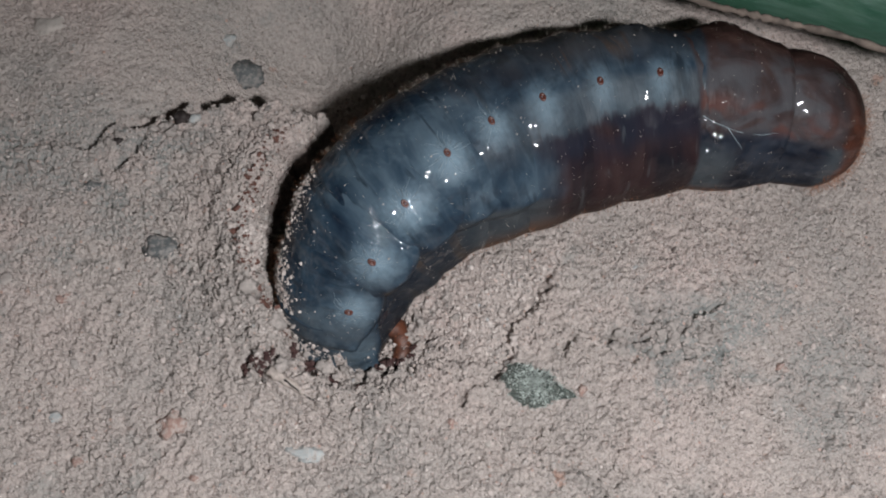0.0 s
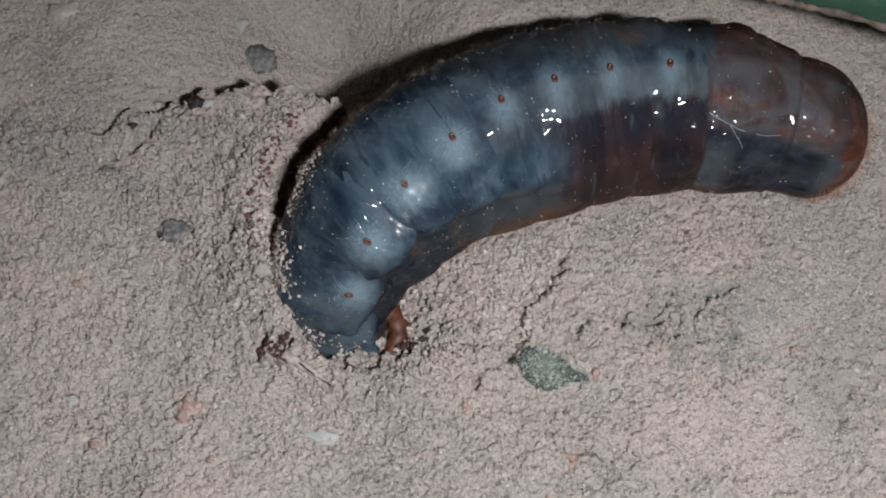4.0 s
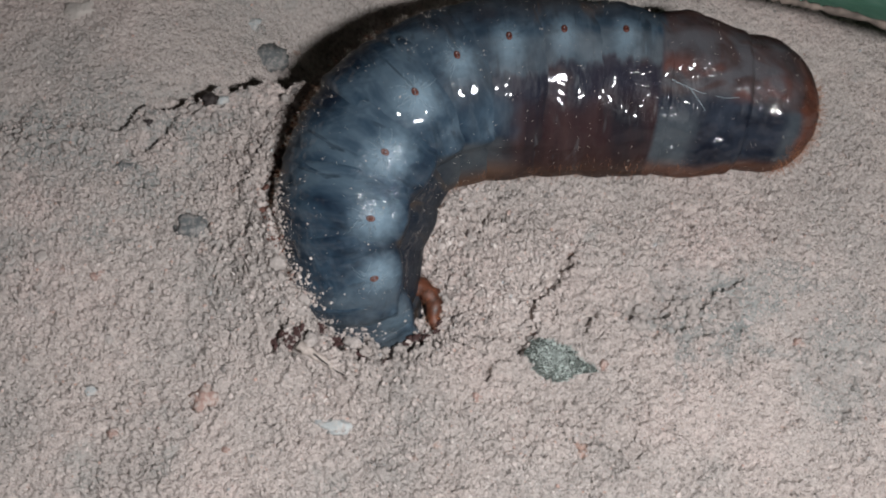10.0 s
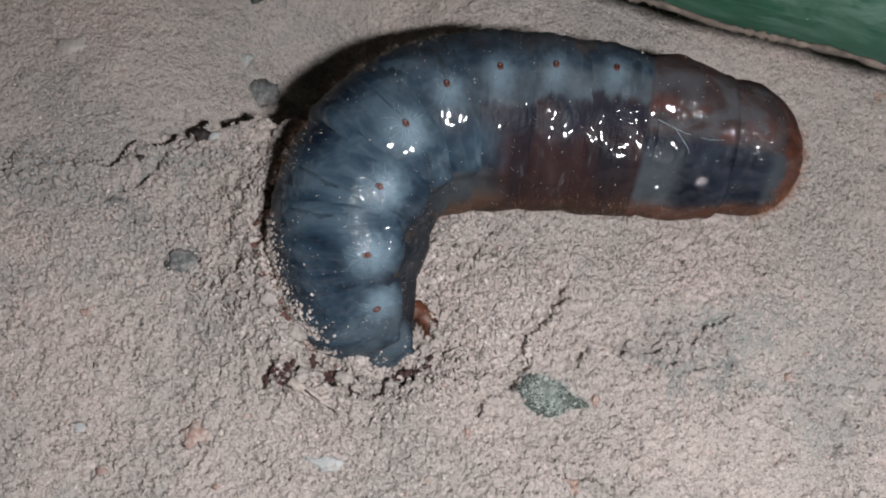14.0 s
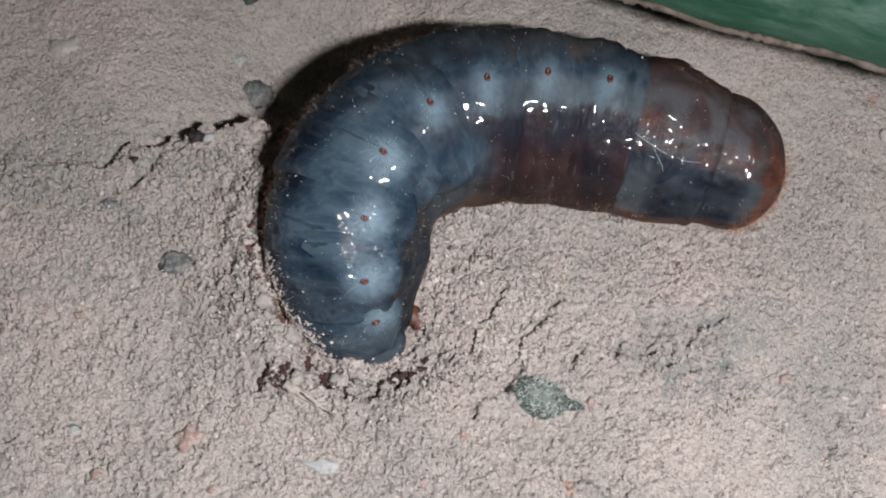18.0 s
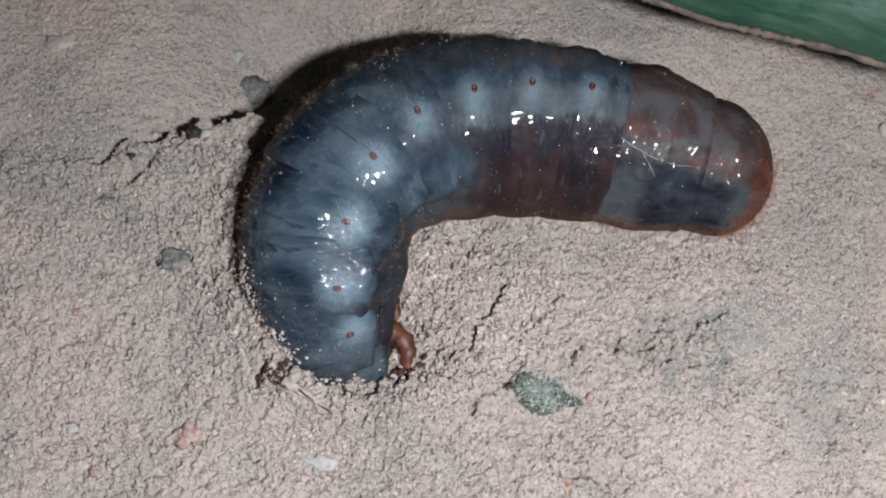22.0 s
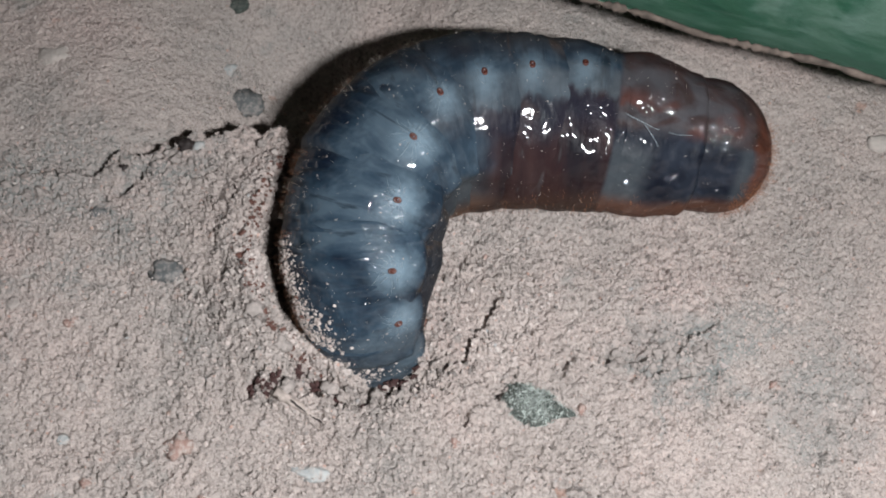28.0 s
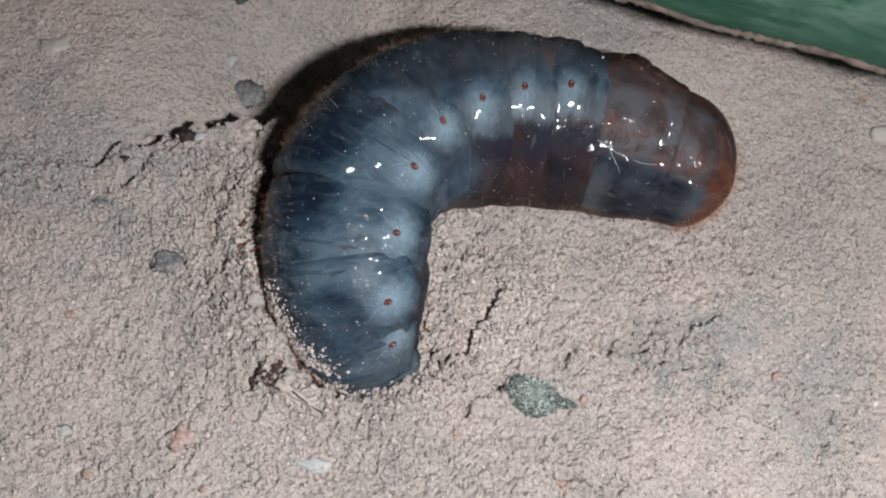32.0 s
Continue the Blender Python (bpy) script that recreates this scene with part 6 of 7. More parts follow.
    walk(grub_parts['segment_3'], [
        (0, at(-6.06, -5.60, 5.79, 27.3, -14.4, 35.1)),
        (0.5, at(-6.43, -5.25, 5.76, 26.6, -13.9, 38.2)),
        (1, at(-6.52, -3.85, 5.73, 26.1, -13.4, 36.6)),
        (1.5, at(-5.94, -4.16, 5.80, 26.5, -12.6, 30.9)),
        (2, at(-6.17, -4.47, 5.78, 25.9, -12.6, 34.1)),
        (2.5, at(-6.60, -5.37, 5.75, 24.0, -12.7, 36.0)),
        (3, at(-7.29, -5.08, 5.74, 23.3, -12.6, 37.6)),
        (3.5, at(-6.39, -5.81, 5.81, 24.0, -12.5, 30.6)),
        (5.5, at(-9.26, -5.11, 5.71, 25.2, -14.0, 41.9)),
        (6, at(-9.33, -4.72, 5.69, 25.7, -14.4, 43.6)),
        (6.5, at(-9.38, -4.24, 5.73, 27.1, -14.0, 39.7)),
        (7, at(-9.85, -4.28, 5.71, 28.7, -13.9, 41.9)),
        (7.5, at(-10.29, -3.63, 5.66, 26.9, -14.0, 46.7)),
        (8, at(-10.48, -3.21, 5.62, 25.6, -13.9, 50.4)),
        (8.5, at(-10.57, -2.63, 5.66, 25.5, -13.4, 49.7)),
        (9, at(-10.65, -2.74, 5.66, 26.6, -13.3, 49.6)),
        (9.5, at(-10.67, -3.85, 5.56, 24.6, -14.4, 55.5)),
        (10, at(-10.61, -3.82, 5.54, 24.0, -14.5, 59.0)),
        (10.5, at(-10.42, -3.02, 5.53, 25.2, -14.4, 59.4)),
        (11, at(-10.65, -2.40, 5.56, 26.8, -14.5, 56.2)),
        (11.5, at(-10.80, -2.98, 5.56, 26.9, -14.3, 57.4)),
        (12, at(-10.71, -3.65, 5.58, 26.7, -14.7, 57.6)),
        (12.5, at(-10.72, -4.21, 5.62, 26.6, -14.5, 57.1)),
        (13, at(-10.89, -4.21, 5.60, 26.5, -14.7, 60.3)),
        (13.5, at(-11.01, -4.59, 5.56, 25.5, -15.3, 63.0)),
        (14, at(-10.82, -3.49, 5.54, 26.7, -15.5, 62.4)),
        (14.5, at(-11.16, -3.86, 5.54, 27.2, -16.0, 61.7)),
        (16.5, at(-11.44, -6.57, 5.62, 26.7, -19.8, 63.7)),
        (17, at(-11.45, -5.90, 5.48, 22.1, -20.1, 75.0)),
        (17.5, at(-11.15, -5.90, 5.48, 20.0, -20.5, 77.4)),
        (18, at(-11.22, -5.86, 5.56, 20.8, -22.3, 74.9)),
        (18.5, at(-11.68, -5.17, 5.68, 25.0, -22.7, 64.3)),
        (19, at(-11.50, -4.94, 5.75, 24.9, -23.3, 62.7)),
        (19.5, at(-11.58, -4.69, 5.73, 25.9, -23.0, 59.9)),
        (20, at(-11.92, -4.62, 5.50, 22.5, -20.5, 68.7)),
        (20.5, at(-12.17, -3.72, 5.48, 20.4, -18.2, 70.7)),
        (21, at(-12.49, -3.16, 5.52, 21.7, -17.2, 67.7)),
        (21.5, at(-13.16, -4.30, 5.54, 22.4, -17.1, 67.7)),
        (22, at(-12.68, -6.62, 5.56, 24.3, -18.1, 69.2)),
        (22.5, at(-12.18, -6.41, 5.54, 23.0, -18.2, 71.8)),
        (23, at(-12.40, -5.79, 5.51, 24.0, -18.4, 72.1)),
        (23.5, at(-12.31, -6.08, 5.48, 23.5, -18.3, 75.8)),
        (24, at(-11.64, -6.98, 5.46, 22.7, -18.5, 78.4)),
        (24.5, at(-10.63, -6.82, 5.46, 22.3, -18.3, 80.0)),
        (25, at(-9.98, -6.25, 5.43, 21.5, -18.7, 81.2)),
        (25.5, at(-10.10, -6.20, 5.45, 23.3, -18.2, 79.2)),
        (27.5, at(-10.03, -4.68, 5.47, 26.0, -15.9, 73.5)),
        (28, at(-9.02, -4.25, 5.49, 26.8, -15.6, 73.1)),
        (28.5, at(-9.00, -5.39, 5.49, 28.9, -16.1, 72.4)),
        (29, at(-9.25, -5.36, 5.51, 30.9, -16.3, 70.6)),
        (29.5, at(-10.29, -5.08, 5.54, 35.1, -15.7, 66.8)),
        (30, at(-11.29, -7.11, 5.51, 33.2, -17.7, 77.2)),
        (30.5, at(-10.58, -8.38, 5.51, 29.7, -18.6, 86.5)),
        (31, at(-10.49, -8.06, 5.47, 33.4, -18.1, 84.8)),
        (31.5, at(-10.37, -7.62, 5.48, 35.7, -17.9, 84.0)),
        (32, at(-10.75, -7.67, 5.47, 37.5, -18.3, 84.3))])
    walk(grub_parts['segment_4'], [
        (0, at(-2.90, -3.64, 6.42, 17.0, -5.6, 28.9)),
        (0.5, at(-3.20, -3.05, 6.39, 15.7, -5.4, 30.7)),
        (1, at(-2.97, -1.69, 6.38, 16.1, -5.1, 28.0)),
        (1.5, at(-2.40, -2.31, 6.39, 16.1, -4.9, 24.3)),
        (2, at(-2.80, -2.49, 6.36, 14.8, -5.1, 27.0)),
        (2.5, at(-3.17, -3.21, 6.36, 12.9, -5.0, 28.7)),
        (3, at(-3.69, -2.74, 6.37, 12.6, -4.7, 29.0)),
        (3.5, at(-2.93, -3.98, 6.39, 15.2, -5.0, 25.7)),
        (5.5, at(-5.91, -2.67, 6.38, 15.1, -5.3, 31.0)),
        (6, at(-5.94, -2.14, 6.40, 15.2, -5.2, 31.2)),
        (6.5, at(-5.81, -1.85, 6.42, 16.5, -5.0, 27.5)),
        (7, at(-6.39, -1.77, 6.39, 17.9, -5.1, 28.5)),
        (7.5, at(-6.88, -0.89, 6.37, 17.7, -5.2, 30.5)),
        (8, at(-7.00, -0.22, 6.36, 17.1, -5.0, 31.5)),
        (8.5, at(-6.92, 0.38, 6.39, 17.0, -4.6, 29.2)),
        (9, at(-7.13, 0.15, 6.37, 17.3, -4.9, 29.1)),
        (9.5, at(-7.22, -0.50, 6.36, 16.9, -5.1, 33.3)),
        (10, at(-7.41, -0.38, 6.34, 16.1, -5.3, 35.7)),
        (10.5, at(-7.15, 0.53, 6.34, 16.8, -5.2, 35.2)),
        (11, at(-7.23, 0.92, 6.36, 17.8, -5.2, 32.1)),
        (11.5, at(-7.49, 0.37, 6.35, 16.8, -5.2, 33.6)),
        (12, at(-7.34, -0.26, 6.38, 16.8, -4.9, 33.3)),
        (12.5, at(-7.41, -0.90, 6.39, 16.4, -4.8, 33.4)),
        (13, at(-7.74, -0.76, 6.38, 16.0, -5.0, 35.4)),
        (13.5, at(-7.93, -0.91, 6.40, 16.4, -5.0, 37.7)),
        (14, at(-7.67, 0.21, 6.40, 18.1, -5.1, 36.6)),
        (14.5, at(-7.98, -0.20, 6.42, 20.2, -5.2, 36.4)),
        (16.5, at(-8.87, -3.03, 6.59, 22.0, -6.0, 43.9)),
        (17, at(-9.56, -2.00, 6.50, 20.5, -7.0, 53.0)),
        (17.5, at(-9.50, -2.03, 6.49, 19.0, -7.3, 56.5)),
        (18, at(-9.56, -2.17, 6.59, 19.3, -7.6, 55.6)),
        (18.5, at(-9.51, -1.95, 6.65, 22.2, -7.1, 46.9)),
        (19, at(-9.43, -1.86, 6.70, 21.8, -7.3, 47.4)),
        (19.5, at(-9.27, -1.71, 6.68, 22.8, -7.2, 43.2)),
        (20, at(-9.65, -0.96, 6.49, 21.4, -6.9, 45.7)),
        (20.5, at(-9.80, 0.22, 6.43, 19.6, -6.3, 44.4)),
        (21, at(-9.79, 0.73, 6.43, 20.6, -5.7, 40.1)),
        (21.5, at(-10.40, -0.31, 6.45, 21.3, -5.4, 40.3)),
        (22, at(-10.20, -2.49, 6.50, 22.3, -5.6, 46.1)),
        (22.5, at(-10.00, -2.39, 6.48, 20.2, -6.0, 49.5)),
        (23, at(-10.22, -1.89, 6.46, 19.2, -6.3, 49.3)),
        (23.5, at(-10.28, -1.94, 6.45, 19.4, -6.2, 51.7)),
        (24, at(-9.86, -2.77, 6.45, 18.5, -6.5, 55.4)),
        (24.5, at(-9.04, -2.58, 6.44, 19.0, -6.7, 58.1)),
        (25, at(-8.47, -1.94, 6.44, 19.4, -6.9, 59.4)),
        (25.5, at(-8.37, -1.84, 6.45, 20.4, -6.5, 56.8)),
        (27.5, at(-7.75, -0.39, 6.39, 20.6, -5.8, 49.1)),
        (28, at(-6.77, -0.00, 6.38, 21.2, -5.7, 49.6)),
        (28.5, at(-6.63, -1.02, 6.42, 23.9, -5.4, 49.3)),
        (29, at(-6.72, -1.05, 6.43, 27.8, -5.3, 47.6)),
        (29.5, at(-7.27, -0.80, 6.45, 31.0, -4.7, 41.7)),
        (30, at(-9.30, -2.63, 6.47, 30.0, -5.4, 54.5)),
        (30.5, at(-9.30, -3.39, 6.53, 31.0, -5.1, 64.2)),
        (31, at(-8.92, -2.89, 6.51, 34.4, -4.8, 60.8)),
        (31.5, at(-8.60, -2.25, 6.53, 37.2, -4.4, 58.6)),
        (32, at(-8.88, -2.15, 6.56, 39.7, -4.1, 57.0))])
    walk(grub_parts['segment_5'], [
        (0, at(0.18, -2.09, 6.60, 11.2, -0.8, 25.1)),
        (0.5, at(-0.05, -1.36, 6.58, 11.2, -0.9, 25.9)),
        (1, at(0.22, -0.20, 6.55, 10.4, -1.0, 22.9)),
        (1.5, at(0.88, -0.98, 6.55, 10.2, -0.8, 20.1)),
        (2, at(0.33, -1.05, 6.54, 9.0, -1.0, 22.4)),
        (2.5, at(0.02, -1.61, 6.54, 7.2, -1.0, 24.2)),
        (3, at(-0.56, -1.17, 6.53, 6.9, -0.9, 24.0)),
        (3.5, at(0.58, -2.42, 6.56, 5.2, -0.6, 22.4)),
        (5.5, at(-2.24, -0.81, 6.57, 11.1, -0.4, 22.7)),
        (6, at(-2.35, -0.34, 6.58, 11.3, -0.4, 22.2)),
        (6.5, at(-2.04, -0.26, 6.58, 11.5, -0.2, 18.6)),
        (7, at(-2.66, -0.13, 6.57, 12.2, -0.3, 18.6)),
        (7.5, at(-3.21, 0.78, 6.55, 10.3, -0.5, 18.7)),
        (8, at(-3.30, 1.20, 6.54, 6.9, -0.5, 18.2)),
        (8.5, at(-3.23, 1.90, 6.54, 7.4, -0.2, 15.0)),
        (9, at(-3.39, 1.62, 6.54, 7.9, -0.4, 14.1)),
        (9.5, at(-3.58, 1.19, 6.54, 7.3, -0.5, 17.8)),
        (10, at(-3.87, 1.42, 6.54, 7.1, -0.6, 18.9)),
        (10.5, at(-3.49, 2.30, 6.53, 6.8, -0.5, 17.4)),
        (11, at(-3.53, 2.49, 6.54, 6.3, -0.3, 14.4)),
        (11.5, at(-3.88, 2.03, 6.53, 5.4, -0.5, 16.5)),
        (12, at(-3.73, 1.40, 6.54, 5.2, -0.2, 16.5)),
        (12.5, at(-3.83, 0.75, 6.55, 3.8, -0.1, 16.7)),
        (13, at(-4.14, 1.01, 6.55, 3.8, -0.1, 17.9)),
        (13.5, at(-4.37, 1.00, 6.56, 4.6, -0.1, 19.4)),
        (14, at(-4.00, 2.02, 6.57, 6.4, 0.0, 16.8)),
        (14.5, at(-4.18, 1.65, 6.58, 8.6, 0.3, 16.1)),
        (16.5, at(-5.09, -0.56, 6.72, 12.6, 1.6, 22.9)),
        (17, at(-5.93, 1.03, 6.70, 13.7, 1.1, 27.2)),
        (17.5, at(-6.05, 1.30, 6.71, 13.7, 1.0, 31.4)),
        (18, at(-5.87, 1.34, 6.78, 15.7, 1.8, 31.6)),
        (18.5, at(-5.68, 1.01, 6.81, 18.2, 1.9, 28.4)),
        (19, at(-5.87, 1.11, 6.85, 19.5, 2.0, 31.3)),
        (19.5, at(-5.52, 0.92, 6.83, 17.2, 1.9, 26.7)),
        (20, at(-5.85, 1.65, 6.69, 14.8, 0.8, 23.7)),
        (20.5, at(-6.00, 2.68, 6.62, 13.4, 0.4, 20.9)),
        (21, at(-5.85, 2.89, 6.60, 13.4, 0.4, 16.8)),
        (21.5, at(-6.38, 1.95, 6.61, 13.9, 0.5, 18.0)),
        (22, at(-6.30, 0.31, 6.65, 14.4, 0.9, 24.5)),
        (22.5, at(-6.36, 0.51, 6.65, 11.8, 0.8, 27.3)),
        (23, at(-6.76, 0.80, 6.65, 10.7, 0.5, 27.3)),
        (23.5, at(-6.79, 0.92, 6.64, 10.6, 0.6, 27.3)),
        (24, at(-6.62, 0.28, 6.66, 10.5, 0.5, 31.4)),
        (24.5, at(-6.02, 0.56, 6.66, 10.7, 0.4, 33.8)),
        (25, at(-5.45, 1.27, 6.67, 11.9, 0.4, 34.0)),
        (25.5, at(-5.18, 1.30, 6.66, 11.3, 0.5, 32.1)),
        (27.5, at(-4.57, 2.01, 6.57, 10.0, -0.1, 25.5)),
        (28, at(-3.68, 2.40, 6.56, 8.9, -0.1, 26.0)),
        (28.5, at(-3.51, 1.44, 6.58, 12.2, 0.3, 26.8)),
        (29, at(-3.37, 1.40, 6.58, 16.9, 0.5, 24.9)),
        (29.5, at(-3.30, 1.46, 6.58, 22.1, 0.8, 18.3)),
        (30, at(-5.97, 0.53, 6.62, 24.4, 0.8, 32.7)),
        (30.5, at(-6.39, 0.43, 6.65, 22.4, 1.3, 41.1)),
        (31, at(-5.59, 0.86, 6.63, 24.8, 1.4, 35.7)),
        (31.5, at(-4.93, 1.44, 6.61, 26.8, 1.7, 31.5)),
        (32, at(-4.89, 1.45, 6.60, 28.7, 2.1, 27.0))])
    walk(grub_parts['segment_6'], [
        (0, at(3.78, -0.55, 6.54, 8.4, 2.1, 21.1)),
        (0.5, at(3.58, 0.21, 6.53, 7.6, 1.9, 21.0)),
        (1, at(3.91, 1.17, 6.52, 7.8, 1.7, 17.7)),
        (1.5, at(4.48, 0.20, 6.51, 7.3, 1.8, 15.8)),
        (2, at(3.97, 0.29, 6.51, 6.3, 1.7, 17.6)),
        (2.5, at(3.71, -0.12, 6.51, 4.5, 1.7, 19.4)),
        (3, at(3.14, 0.28, 6.50, 5.3, 1.7, 18.6)),
        (3.5, at(4.32, -1.02, 6.51, 3.3, 2.0, 18.4)),
        (5.5, at(1.57, 0.51, 6.50, 6.6, 2.1, 15.4)),
        (6, at(1.54, 0.95, 6.50, 6.9, 2.2, 14.1)),
        (6.5, at(1.76, 0.76, 6.50, 6.8, 2.2, 11.3)),
        (7, at(1.14, 0.86, 6.50, 6.5, 2.1, 10.8)),
        (7.5, at(0.63, 1.74, 6.49, 5.7, 2.0, 9.5)),
        (8, at(0.58, 1.93, 6.48, 1.0, 1.9, 8.2)),
        (8.5, at(0.66, 2.58, 6.47, 1.4, 2.1, 4.7)),
        (9, at(0.47, 2.19, 6.47, 0.9, 2.0, 3.6)),
        (9.5, at(0.33, 2.01, 6.48, 0.7, 2.0, 6.5)),
        (10, at(0.01, 2.27, 6.48, 0.7, 1.9, 6.9)),
        (10.5, at(0.35, 3.03, 6.47, 0.3, 1.9, 5.0)),
        (11, at(0.32, 3.02, 6.47, -0.5, 2.1, 2.4)),
        (11.5, at(-0.01, 2.72, 6.47, -2.3, 2.0, 4.7)),
        (12, at(0.13, 2.10, 6.47, -3.4, 2.1, 4.9)),
        (12.5, at(-0.02, 1.45, 6.46, -3.8, 2.2, 5.0)),
        (13, at(-0.30, 1.81, 6.46, -4.8, 2.2, 6.0)),
        (13.5, at(-0.47, 1.87, 6.47, -3.8, 2.3, 6.5)),
        (14, at(0.01, 2.68, 6.47, -1.1, 2.4, 2.9)),
        (14.5, at(-0.17, 2.26, 6.46, -0.1, 2.6, 2.3)),
        (16.5, at(-0.65, 0.56, 6.47, 3.7, 4.0, 6.3)),
        (17, at(-1.44, 2.35, 6.48, 5.6, 3.7, 7.3)),
        (17.5, at(-1.53, 2.96, 6.48, 7.4, 3.8, 10.2)),
        (18, at(-1.11, 3.14, 6.47, 9.4, 4.4, 10.3)),
        (18.5, at(-0.88, 2.69, 6.48, 12.2, 4.7, 10.3)),
        (19, at(-0.95, 3.11, 6.48, 15.1, 5.1, 13.1)),
        (19.5, at(-0.82, 2.46, 6.50, 11.0, 5.0, 10.1)),
        (20, at(-1.31, 2.82, 6.49, 8.1, 3.5, 6.6)),
        (20.5, at(-1.53, 3.65, 6.47, 6.1, 2.9, 4.2)),
        (21, at(-1.41, 3.56, 6.46, 5.5, 2.8, 1.2)),
        (21.5, at(-1.89, 2.74, 6.46, 6.2, 2.8, 2.7)),
        (22, at(-1.74, 1.57, 6.46, 7.7, 3.3, 7.6)),
        (22.5, at(-1.91, 1.95, 6.46, 4.4, 3.3, 9.6)),
        (23, at(-2.44, 2.18, 6.48, 3.3, 3.2, 9.4)),
        (23.5, at(-2.59, 2.25, 6.47, 3.2, 3.2, 8.8)),
        (24, at(-2.53, 1.86, 6.49, 3.9, 3.2, 12.2)),
        (24.5, at(-1.96, 2.28, 6.49, 3.8, 3.2, 13.3)),
        (25, at(-1.40, 2.96, 6.50, 4.2, 3.4, 12.5)),
        (25.5, at(-1.05, 2.88, 6.49, 3.4, 3.3, 11.2)),
        (27.5, at(-0.82, 3.07, 6.47, 2.8, 2.6, 7.4)),
        (28, at(-0.16, 3.44, 6.47, 2.0, 2.6, 8.0)),
        (28.5, at(-0.11, 2.53, 6.47, 5.3, 2.8, 9.8)),
        (29, at(0.33, 2.44, 6.45, 9.8, 2.9, 7.4)),
        (29.5, at(0.66, 2.16, 6.44, 13.9, 2.8, 2.8)),
        (30, at(-1.84, 2.30, 6.45, 17.1, 3.0, 14.5)),
        (30.5, at(-2.41, 2.76, 6.44, 16.6, 3.4, 20.0)),
        (31, at(-1.55, 2.77, 6.43, 18.2, 3.2, 15.8)),
        (31.5, at(-0.96, 3.01, 6.41, 18.3, 3.2, 12.3)),
        (32, at(-0.85, 2.69, 6.38, 19.6, 3.3, 8.2))])
